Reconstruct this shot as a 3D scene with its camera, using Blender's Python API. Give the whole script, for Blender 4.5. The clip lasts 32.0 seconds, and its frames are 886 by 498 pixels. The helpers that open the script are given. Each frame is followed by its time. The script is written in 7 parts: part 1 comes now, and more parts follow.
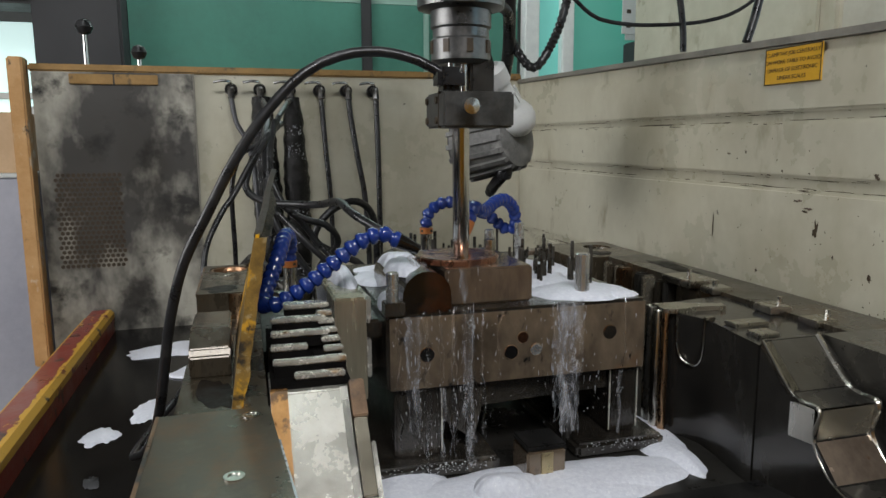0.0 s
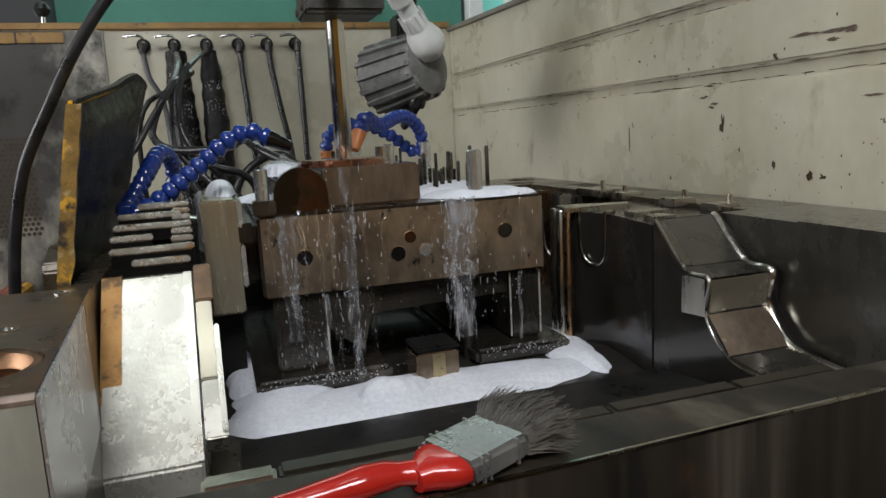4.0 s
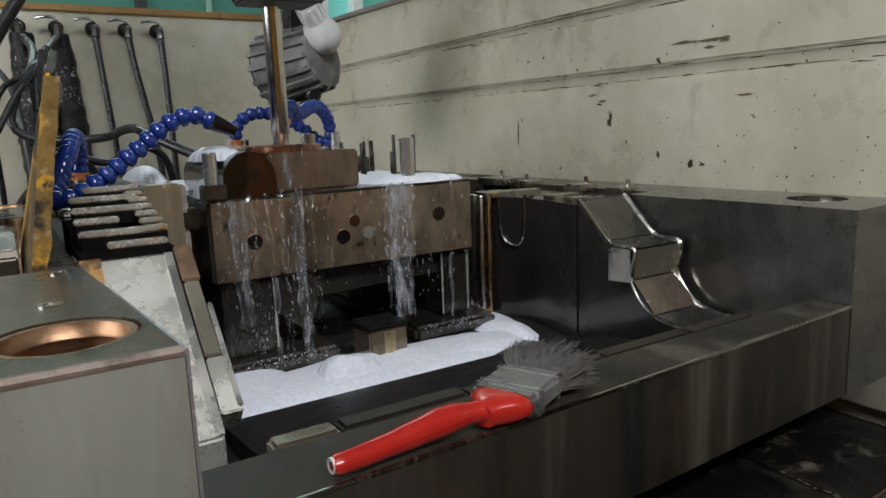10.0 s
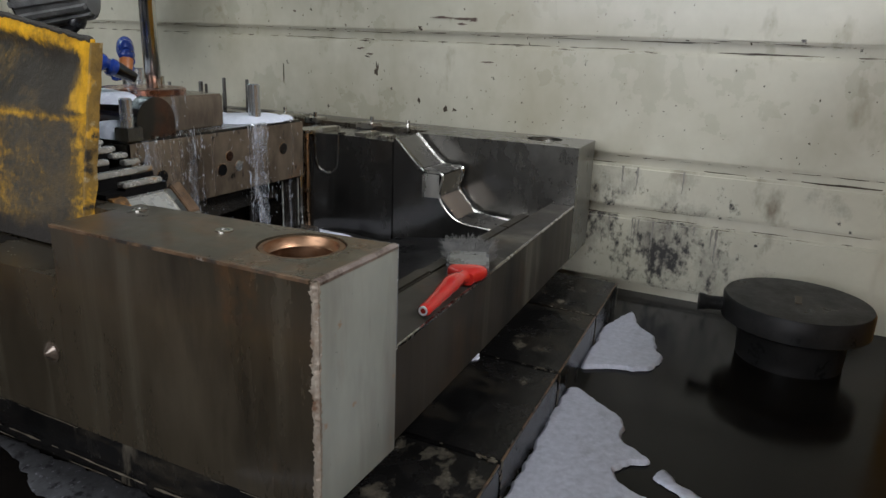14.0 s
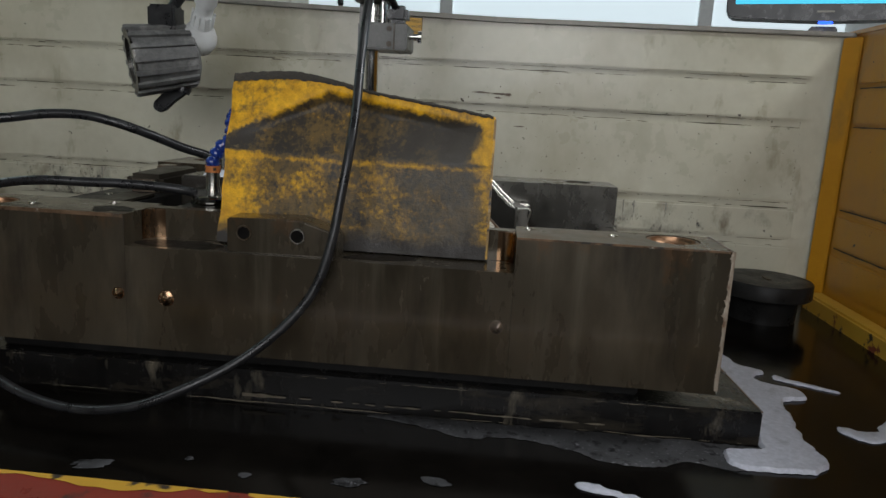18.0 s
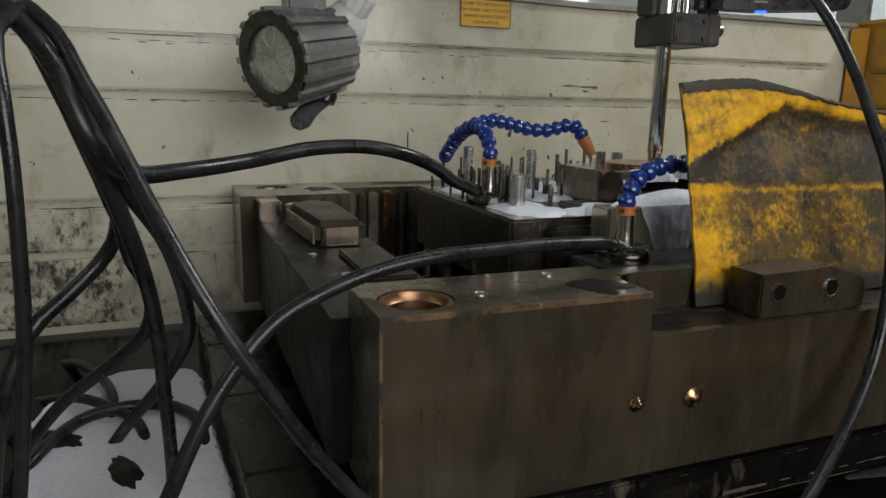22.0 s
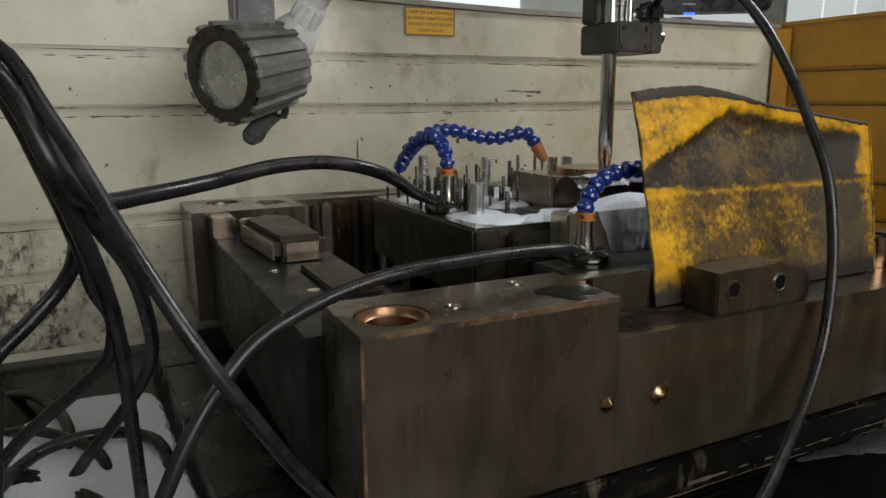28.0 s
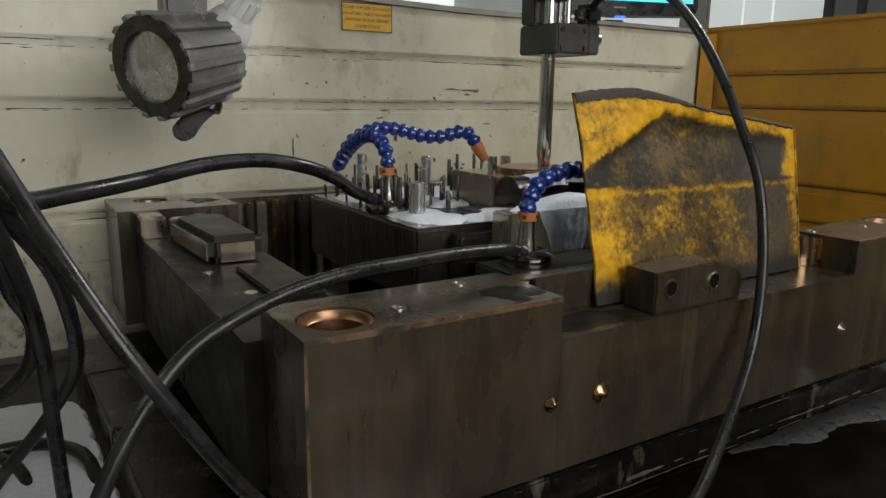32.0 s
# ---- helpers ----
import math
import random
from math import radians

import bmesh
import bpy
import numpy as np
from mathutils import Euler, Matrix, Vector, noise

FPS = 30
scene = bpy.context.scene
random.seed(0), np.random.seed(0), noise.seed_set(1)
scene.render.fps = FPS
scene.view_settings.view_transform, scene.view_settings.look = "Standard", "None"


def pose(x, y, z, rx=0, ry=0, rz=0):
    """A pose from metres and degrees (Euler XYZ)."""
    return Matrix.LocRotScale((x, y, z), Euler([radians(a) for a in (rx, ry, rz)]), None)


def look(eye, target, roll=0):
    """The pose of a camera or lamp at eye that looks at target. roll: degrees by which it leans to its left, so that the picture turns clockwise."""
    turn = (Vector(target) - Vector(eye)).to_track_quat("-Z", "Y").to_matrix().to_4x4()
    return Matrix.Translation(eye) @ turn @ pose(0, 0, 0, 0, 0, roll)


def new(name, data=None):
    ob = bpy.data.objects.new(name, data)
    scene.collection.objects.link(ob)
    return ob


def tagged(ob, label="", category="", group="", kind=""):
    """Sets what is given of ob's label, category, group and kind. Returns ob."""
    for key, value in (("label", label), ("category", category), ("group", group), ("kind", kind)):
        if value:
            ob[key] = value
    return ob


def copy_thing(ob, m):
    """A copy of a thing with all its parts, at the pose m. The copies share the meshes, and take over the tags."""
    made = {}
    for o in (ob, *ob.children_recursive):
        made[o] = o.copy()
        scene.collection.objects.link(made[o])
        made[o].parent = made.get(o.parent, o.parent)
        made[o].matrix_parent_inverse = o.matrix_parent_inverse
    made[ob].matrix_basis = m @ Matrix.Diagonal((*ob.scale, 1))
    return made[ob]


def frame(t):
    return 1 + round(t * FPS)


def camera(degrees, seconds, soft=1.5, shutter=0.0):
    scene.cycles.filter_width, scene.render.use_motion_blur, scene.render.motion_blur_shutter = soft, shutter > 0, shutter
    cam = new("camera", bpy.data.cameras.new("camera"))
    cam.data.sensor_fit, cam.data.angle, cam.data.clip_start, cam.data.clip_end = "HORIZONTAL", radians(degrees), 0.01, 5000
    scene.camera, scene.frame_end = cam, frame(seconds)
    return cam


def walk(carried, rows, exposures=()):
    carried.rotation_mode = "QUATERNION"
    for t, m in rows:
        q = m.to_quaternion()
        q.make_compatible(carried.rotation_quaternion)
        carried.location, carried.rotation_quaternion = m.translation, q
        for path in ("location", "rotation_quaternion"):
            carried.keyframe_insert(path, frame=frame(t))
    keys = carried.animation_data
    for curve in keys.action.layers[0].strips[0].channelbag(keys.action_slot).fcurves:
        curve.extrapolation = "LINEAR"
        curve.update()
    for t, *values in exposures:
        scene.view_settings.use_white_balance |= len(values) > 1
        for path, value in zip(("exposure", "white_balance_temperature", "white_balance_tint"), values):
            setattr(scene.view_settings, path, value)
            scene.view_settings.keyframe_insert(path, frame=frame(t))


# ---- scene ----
cam = camera(64.6, 32.0)
METRES, EYE, TILT, LEAN, TURN = 3.6, 0.75, -7.0, 0.0, -20.0
PATH = [
    (0, (0.063, -0.265, 0.391), (0.598, 1.637, 0.086), -0.3),
    (0.5, (0.091, -0.255, 0.369), (0.538, 1.681, 0.14), -1.4),
    (1, (0.111, -0.261, 0.35), (0.583, 1.668, 0.116), -2.4),
    (1.5, (0.125, -0.265, 0.336), (0.565, 1.67, 0.086), -2.5),
    (2, (0.135, -0.261, 0.313), (0.57, 1.679, 0.099), -2.5),
    (2.5, (0.142, -0.258, 0.306), (0.613, 1.678, 0.138), -3.5),
    (3, (0.15, -0.258, 0.295), (0.677, 1.651, 0.014), -3.5),
    (3.5, (0.153, -0.261, 0.294), (0.763, 1.616, -0.031), -3.2),
    (5.5, (0.141, -0.268, 0.291), (0.689, 1.63, -0.026), -2.3),
    (6, (0.141, -0.271, 0.292), (0.745, 1.608, -0.028), -2.1),
    (6.5, (0.142, -0.276, 0.293), (0.755, 1.599, -0.042), -2.2),
    (7, (0.146, -0.275, 0.295), (0.865, 1.553, -0.082), -1.6),
    (7.5, (0.142, -0.274, 0.292), (0.922, 1.526, -0.096), -0.7),
    (8, (0.129, -0.268, 0.293), (0.953, 1.516, -0.08), -0.7),
    (8.5, (0.103, -0.253, 0.286), (0.922, 1.53, -0.107), -2.1),
    (9, (0.085, -0.249, 0.289), (0.971, 1.506, -0.077), -1.9),
    (9.5, (0.069, -0.249, 0.292), (1.004, 1.485, -0.051), -2.1),
    (10, (0.037, -0.252, 0.285), (1.083, 1.418, -0.055), -2.2),
    (10.5, (-0.002, -0.237, 0.284), (0.984, 1.465, -0.076), -2.0),
    (11, (-0.042, -0.238, 0.277), (1.253, 1.235, -0.119), 0.8),
    (11.5, (-0.084, -0.205, 0.283), (1.408, 1.057, -0.143), 1.3),
    (12, (-0.114, -0.188, 0.284), (1.479, 0.938, -0.155), 2.2),
    (12.5, (-0.157, -0.183, 0.292), (1.47, 0.89, -0.156), 2.3),
    (13, (-0.211, -0.194, 0.326), (1.51, 0.743, -0.076), 2.3),
    (13.5, (-0.25, -0.206, 0.349), (1.522, 0.6, -0.11), 2.1),
    (14, (-0.281, -0.209, 0.335), (1.445, 0.624, -0.235), 2.2),
    (14.5, (-0.375, -0.173, 0.33), (1.437, 0.464, -0.228), 0.5),
    (16.5, (-0.68, -0.011, 0.342), (1.246, 0.298, -0.103), 3.4),
    (17, (-0.702, 0.088, 0.347), (1.241, 0.247, -0.099), 2.8),
    (17.5, (-0.709, 0.168, 0.34), (1.234, 0.29, -0.116), 2.7),
    (18, (-0.682, 0.23, 0.332), (1.274, 0.377, -0.059), 3.1),
    (18.5, (-0.631, 0.31, 0.33), (1.316, 0.431, -0.108), 1.1),
    (19, (-0.586, 0.403, 0.338), (1.348, 0.37, -0.17), 3.0),
    (19.5, (-0.579, 0.564, 0.326), (1.348, 0.399, -0.183), 0.6),
    (20, (-0.552, 0.665, 0.323), (1.35, 0.336, -0.199), 1.5),
    (20.5, (-0.489, 0.741, 0.321), (1.415, 0.422, -0.201), 1.6),
    (21, (-0.437, 0.828, 0.323), (1.438, 0.345, -0.177), 0.2),
    (21.5, (-0.414, 0.892, 0.333), (1.434, 0.281, -0.127), 0.4),
    (22, (-0.396, 0.929, 0.342), (1.426, 0.219, -0.078), 1.1),
    (22.5, (-0.383, 0.946, 0.347), (1.409, 0.166, -0.077), 0.4),
    (23, (-0.379, 0.948, 0.352), (1.417, 0.174, -0.067), 0.1),
    (23.5, (-0.381, 0.949, 0.354), (1.416, 0.188, -0.081), -0.3),
    (24, (-0.386, 0.95, 0.354), (1.41, 0.188, -0.084), -0.7),
    (24.5, (-0.383, 0.954, 0.353), (1.409, 0.178, -0.079), -0.0),
    (25, (-0.38, 0.954, 0.354), (1.391, 0.117, -0.05), 0.3),
    (25.5, (-0.38, 0.951, 0.356), (1.387, 0.103, -0.042), -0.2),
    (27.5, (-0.388, 0.946, 0.356), (1.381, 0.085, -0.008), -0.1),
    (28, (-0.391, 0.951, 0.352), (1.363, 0.086, -0.063), -0.3),
    (28.5, (-0.39, 0.952, 0.351), (1.349, 0.079, -0.109), -0.4),
    (29, (-0.389, 0.952, 0.351), (1.346, 0.061, -0.092), -0.0),
    (29.5, (-0.386, 0.95, 0.35), (1.338, 0.029, -0.073), 0.5),
    (30, (-0.386, 0.95, 0.349), (1.342, 0.04, -0.083), 0.8),
    (30.5, (-0.384, 0.951, 0.351), (1.336, 0.013, -0.056), 0.9),
    (31, (-0.38, 0.951, 0.352), (1.312, -0.029, -0.066), 0.5),
    (31.5, (-0.38, 0.95, 0.353), (1.307, -0.034, -0.077), 0.2),
    (32, (-0.38, 0.954, 0.353), (1.281, -0.076, -0.069), 0.7),
]
walk(cam, [(t, look(eye, target, roll)) for t, eye, target, roll in PATH],
     [(0, -0.09, 6250, 10), (2, -0.03, 6250, 10), (6, 0.0, 6220, 10), (10, 0.0, 6100, 10), (13, 0.15, 5900, 11), (14, -0.05, 5850, 11), (16.5, -0.55, 6050, 10), (18.6, -0.55, 6080, 9), (20, -0.3, 6100, 9), (21.5, -0.2, 6350, 9), (32, -0.15, 6500, 9)])

# ---- world and light ----
world = bpy.data.worlds.new("world")
scene.world = world
world.use_nodes = True
wn = world.node_tree.nodes
sky = wn.new("ShaderNodeTexSky")
sky.sky_type, sky.sun_disc = "NISHITA", False
sky.sun_elevation, sky.sun_rotation = radians(40), radians(200)
world.node_tree.links.new(sky.outputs[0], wn["Background"].inputs[0])
wn["Background"].inputs[1].default_value = 0.12


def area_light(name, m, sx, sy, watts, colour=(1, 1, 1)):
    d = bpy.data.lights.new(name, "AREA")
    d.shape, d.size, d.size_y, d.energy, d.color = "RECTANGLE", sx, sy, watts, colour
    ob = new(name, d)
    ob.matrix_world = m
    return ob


# Added fill lamps standing in for the camera torch; no such window or tube.
area_light("west_fill_light", look((-2.3, 0.38, 1.1), (0.4, 0.5, 0.2)), 1.9, 1.3, 50, (1.0, 0.97, 0.94))
area_light("south_fill_light", look((0.0, -1.6, 2.1), (0.3, 0.3, 0.1)), 1.2, 0.6, 52, (1.0, 0.98, 0.96))
area_light("overhead_fill_light", look((-0.2, 0.0, 2.4), (0.3, 0.5, 0.1)), 1.2, 0.2, 6, (0.95, 1.0, 0.97))
# Added wash that brightens the green partition from its near side.
area_light("partition_fill_light", look((0.5, 2.35, 1.7), (0.5, 2.6, 0.6)), 1.6, 0.5, 13, (0.9, 1.0, 0.97))

# ---- materials ----


def mat(name, c1, c2, rough=(0.35, 0.6), metal=0.0, scale=25.0, bump=0.15, stretch=(1, 1, 1), spots=(), coat=0.0):
    """Two-scale procedural surface. spots: rows of (colour, noise scale, threshold, softness, stretch, metal)."""
    m = bpy.data.materials.new(name)
    m.use_nodes = True
    nt = m.node_tree
    N, L = nt.nodes, nt.links
    b = N["Principled BSDF"]
    tc = N.new("ShaderNodeTexCoord")

    def noise_at(sc, st, detail=5.0):
        mp = N.new("ShaderNodeMapping")
        mp.inputs["Scale"].default_value = st
        L.new(tc.outputs["Object"], mp.inputs[0])
        n = N.new("ShaderNodeTexNoise")
        n.inputs["Scale"].default_value, n.inputs["Detail"].default_value = sc, detail
        n.inputs["Roughness"].default_value = 0.62
        L.new(mp.outputs[0], n.inputs[0])
        return n

    big, fine = noise_at(scale, stretch), noise_at(scale * 9, stretch, 6.0)
    add = N.new("ShaderNodeMath")
    add.operation = "MULTIPLY_ADD"
    add.inputs[1].default_value = 0.35
    L.new(fine.outputs[0], add.inputs[0]), L.new(big.outputs[0], add.inputs[2])
    ramp = N.new("ShaderNodeMapRange")
    ramp.inputs["From Min"].default_value, ramp.inputs["From Max"].default_value = 0.45, 0.9
    L.new(add.outputs[0], ramp.inputs[0])
    mix = N.new("ShaderNodeMix")
    mix.data_type = "RGBA"
    mix.inputs[6].default_value, mix.inputs[7].default_value = (*c1, 1), (*c2, 1)
    L.new(ramp.outputs[0], mix.inputs[0])
    colour, metals = mix.outputs[2], None
    for col, sc, thr, soft, st, mt in spots:
        n = noise_at(sc, st)
        r = N.new("ShaderNodeMapRange")
        r.inputs["From Min"].default_value, r.inputs["From Max"].default_value = thr, thr + soft
        L.new(n.outputs[0], r.inputs[0])
        x = N.new("ShaderNodeMix")
        x.data_type = "RGBA"
        x.inputs[7].default_value = (*col, 1)
        L.new(r.outputs[0], x.inputs[0]), L.new(colour, x.inputs[6])
        colour = x.outputs[2]
        if mt != metal:
            y = N.new("ShaderNodeMix")
            y.inputs[2].default_value, y.inputs[3].default_value = metal, mt
            L.new(r.outputs[0], y.inputs[0])
            if metals is not None:
                L.new(metals, y.inputs[2])
            metals = y.outputs[0]
    L.new(colour, b.inputs["Base Color"])
    b.inputs["Metallic"].default_value = metal
    if metals is not None:
        L.new(metals, b.inputs["Metallic"])
    rr = N.new("ShaderNodeMapRange")
    rr.inputs["From Min"].default_value, rr.inputs["From Max"].default_value = 0.5, 0.85
    rr.inputs["To Min"].default_value, rr.inputs["To Max"].default_value = rough
    L.new(add.outputs[0], rr.inputs[0]), L.new(rr.outputs[0], b.inputs["Roughness"])
    if bump:
        bp = N.new("ShaderNodeBump")
        bp.inputs["Strength"].default_value, bp.inputs["Distance"].default_value = bump, 0.002
        L.new(add.outputs[0], bp.inputs["Height"]), L.new(bp.outputs[0], b.inputs["Normal"]), L.new(bp.outputs[0], b.inputs["Coat Normal"])
    b.inputs["Coat Weight"].default_value, b.inputs["Coat Roughness"].default_value = coat, 0.08
    return m


def glow(name, colour, power):
    m = bpy.data.materials.new(name)
    m.use_nodes = True
    b = m.node_tree.nodes["Principled BSDF"]
    b.inputs["Base Color"].default_value = (*colour, 1)
    b.inputs["Emission Color"].default_value, b.inputs["Emission Strength"].default_value = (*colour, 1), power
    return m


def clear(name, colour=(1, 1, 1), rough=0.0, ior=1.45):
    m = bpy.data.materials.new(name)
    m.use_nodes = True
    b = m.node_tree.nodes["Principled BSDF"]
    b.inputs["Base Color"].default_value, b.inputs["Roughness"].default_value = (*colour, 1), rough
    b.inputs["Transmission Weight"].default_value, b.inputs["IOR"].default_value = 1.0, ior
    return m


ONE = (1, 1, 1)
CREAM = mat("cream_paint", (0.44, 0.42, 0.32), (0.58, 0.56, 0.45), (0.22, 0.5), 0, 4, 0.06, ONE,
            [((0.37, 0.34, 0.24), 5, 0.50, 0.25, (1, 1, 0.7), 0), ((0.27, 0.235, 0.15), 13, 0.60, 0.16, (1, 1, 0.5), 0), ((0.05, 0.042, 0.035), 60, 0.705, 0.025, (1, 1, 0.8), 0)], 0.2)
POLISHED = mat("milled_steel", (0.42, 0.40, 0.36), (0.58, 0.56, 0.50), (0.16, 0.34), 1.0, 20, 0.05, (1, 1, 0.3),
               [((0.30, 0.17, 0.07), 16, 0.60, 0.12, ONE, 0.6)])
BRIGHT = mat("ground_steel", (0.58, 0.575, 0.55), (0.70, 0.69, 0.665), (0.12, 0.26), 1.0, 40, 0.03)
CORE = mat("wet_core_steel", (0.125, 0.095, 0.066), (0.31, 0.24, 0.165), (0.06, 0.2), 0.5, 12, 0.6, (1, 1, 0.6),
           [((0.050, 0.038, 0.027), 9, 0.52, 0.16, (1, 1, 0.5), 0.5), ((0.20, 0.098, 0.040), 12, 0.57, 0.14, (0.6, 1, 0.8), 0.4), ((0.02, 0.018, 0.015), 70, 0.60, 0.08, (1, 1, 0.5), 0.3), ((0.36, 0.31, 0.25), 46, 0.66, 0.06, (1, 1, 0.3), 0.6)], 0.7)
BLACKSTEEL = mat("oily_black_steel", (0.018, 0.017, 0.015), (0.05, 0.047, 0.042), (0.2, 0.5), 0.4, 14, 0.1, ONE,
                 [((0.17, 0.15, 0.11), 18, 0.62, 0.1, (0.3, 0.3, 1.5), 0.2)], 0.3)
BRONZE = mat("bronze", (0.24, 0.130, 0.070), (0.40, 0.245, 0.145), (0.30, 0.48), 1.0, 60, 0.15, (1, 1, 3), [((0.10, 0.060, 0.035), 40, 0.55, 0.12, (1, 1, 4), 0.8)])
BAREEDGE = mat("bare_pinkish_edge", (0.17, 0.125, 0.098), (0.36, 0.29, 0.245), (0.3, 0.5), 0.5, 50, 0.4, ONE, [((0.07, 0.045, 0.03), 40, 0.56, 0.1, ONE, 0.3)])
COPPER = mat("copper", (0.30, 0.135, 0.08), (0.50, 0.265, 0.175), (0.15, 0.35), 1.0, 30, 0.1, ONE,
             [((0.06, 0.025, 0.015), 26, 0.56, 0.1, (1, 1, 0.4), 0.3), ((0.50, 0.46, 0.44), 20, 0.62, 0.1, ONE, 0.6)], 0.3)
YELLOW = mat("yellow_paint", (0.40, 0.178, 0.006), (0.52, 0.245, 0.010), (0.28, 0.5), 0, 7, 0.08, ONE,
             [((0.28, 0.15, 0.03), 12, 0.56, 0.2, (1, 1, 0.5), 0), ((0.08, 0.05, 0.02), 50, 0.68, 0.05, ONE, 0)], 0.15)
RUBBER = mat("black_rubber", (0.006, 0.006, 0.0065), (0.020, 0.020, 0.021), (0.22, 0.40), 0, 40, 0.12, ONE, [((0.045, 0.044, 0.042), 30, 0.60, 0.15, ONE, 0)])
BLUE = mat("blue_plastic", (0.010, 0.028, 0.18), (0.017, 0.047, 0.26), (0.10, 0.24), 0, 60, 0.04, ONE, (), 0.4)
ORANGE = mat("orange_nozzle", (0.42, 0.13, 0.03), (0.52, 0.19, 0.05), (0.3, 0.5), 0, 80, 0.05)
RED = mat("red_plastic", (0.36, 0.014, 0.010), (0.46, 0.022, 0.014), (0.12, 0.25), 0, 40, 0.03, ONE, (), 0.4)
REDRAIL = mat("worn_red_paint", (0.17, 0.022, 0.014), (0.25, 0.036, 0.02), (0.25, 0.5), 0, 14, 0.25, ONE,
              [((0.50, 0.27, 0.03), 16, 0.63, 0.02, (2, 0.7, 2), 0), ((0.03, 0.02, 0.018), 26, 0.56, 0.08, ONE, 0)], 0.2)
FLUID = mat("dark_fluid", (0.003, 0.0025, 0.002), (0.007, 0.006, 0.005), (0.10, 0.2), 0, 12, 0.05)
FOAM = mat("foam", (0.62, 0.64, 0.72), (0.80, 0.82, 0.88), (0.35, 0.6), 0, 220, 0.35, ONE, [((0.52, 0.54, 0.62), 30, 0.60, 0.2, ONE, 0), ((0.88, 0.90, 0.93), 420, 0.60, 0.08, ONE, 0)])
WATER = clear("running_water", (0.97, 0.98, 1.0), 0.02, 1.33)
GLASS = clear("lamp_glass", (0.97, 0.98, 0.97), 0.04)
WHITEPL = mat("white_plastic", (0.66, 0.67, 0.66), (0.76, 0.77, 0.75), (0.3, 0.45), 0, 30, 0.02)
LAMPGREY = mat("dusty_grey_plastic", (0.07, 0.07, 0.068), (0.20, 0.20, 0.19), (0.45, 0.7), 0, 45, 0.2, ONE,
               [((0.36, 0.36, 0.34), 26, 0.55, 0.2, ONE, 0)])
GREEN = mat("green_wall", (0.045, 0.17, 0.125), (0.075, 0.24, 0.18), (0.5, 0.8), 0, 5, 0.1)
DARK = mat("dark_column", (0.02, 0.02, 0.022), (0.04, 0.04, 0.042), (0.5, 0.8), 0, 6, 0.1)
WHITEWALL = mat("white_wall", (0.62, 0.64, 0.62), (0.74, 0.75, 0.73), (0.6, 0.85), 0, 4, 0.05)
CONCRETE = mat("concrete", (0.16, 0.155, 0.145), (0.26, 0.25, 0.23), (0.6, 0.9), 0, 5, 0.3)
SOOT = mat("sooty_cream_paint", (0.34, 0.325, 0.27), (0.46, 0.44, 0.37), (0.3, 0.55), 0, 6, 0.1, ONE,
           [((0.05, 0.047, 0.042), 6.5, 0.36, 0.20, (1, 1, 0.6), 0), ((0.02, 0.019, 0.017), 14, 0.52, 0.15, ONE, 0)])
LABEL = mat("yellow_label", (0.60, 0.33, 0.02), (0.68, 0.39, 0.03), (0.3, 0.45), 0, 50, 0.02)
INK = mat("black_ink", (0.03, 0.02, 0.01), (0.06, 0.04, 0.02), (0.4, 0.6), 0, 50, 0.0)
BRISTLE = mat("grey_bristle", (0.07, 0.066, 0.06), (0.20, 0.19, 0.175), (0.4, 0.7), 0, 200, 0.1)
MIRROR = mat("reflector", (0.80, 0.80, 0.77), (0.92, 0.92, 0.90), (0.12, 0.3), 0.85, 60, 0.2)

STEEL = mat("tool_steel", (0.034, 0.0285, 0.020), (0.080, 0.068, 0.049), (0.18, 0.42), 0.4, 9, 0.10, (1, 1, 0.35),
            [((0.085, 0.050, 0.023), 10, 0.52, 0.25, (1, 1, 0.3), 0.2), ((0.017, 0.015, 0.013), 22, 0.55, 0.15, (1, 1, 0.3), 0.3), ((0.13, 0.12, 0.095), 40, 0.66, 0.06, (1, 1, 0.15), 0.3), ((0.02, 0.018, 0.016), 120, 0.66, 0.05, (1, 1, 0.7), 0.2)], 0.2)
TABLE = mat("wet_black_table_steel", (0.004, 0.004, 0.004), (0.012, 0.011, 0.010), (0.12, 0.32), 0.1, 30, 0.5, (1, 1, 0.5),
            [((0.15, 0.13, 0.095), 40, 0.585, 0.16, (0.6, 0.7, 0.25), 0), ((0.05, 0.042, 0.03), 18, 0.54, 0.2, (1, 0.5, 2.0), 0.1)], 0.08)
TANFACET = mat("tan_facet_steel", (0.30, 0.27, 0.205), (0.44, 0.40, 0.315), (0.2, 0.36), 0.75, 9, 0.03, ONE, [((0.16, 0.135, 0.10), 10, 0.56, 0.3, ONE, 0.7)], 0.15)
CAVITY = mat("dark_wet_cavity_steel", (0.035, 0.033, 0.030), (0.085, 0.080, 0.072), (0.14, 0.32), 0.7, 8, 0.06, (1, 1, 0.5), (), 0.3)
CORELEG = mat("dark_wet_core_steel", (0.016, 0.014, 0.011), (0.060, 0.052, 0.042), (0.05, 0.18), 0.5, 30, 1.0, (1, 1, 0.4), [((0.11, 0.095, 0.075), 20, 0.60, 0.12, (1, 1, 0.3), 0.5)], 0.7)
ARCH = mat("sooty_copper", (0.030, 0.015, 0.009), (0.115, 0.052, 0.029), (0.10, 0.26), 0.75, 16, 0.4, (1, 1, 0.7), [((0.010, 0.008, 0.006), 18, 0.48, 0.08, (1, 1, 0.6), 0.3), ((0.42, 0.26, 0.18), 40, 0.67, 0.08, (1, 1, 0.5), 0.9)], 0.5)
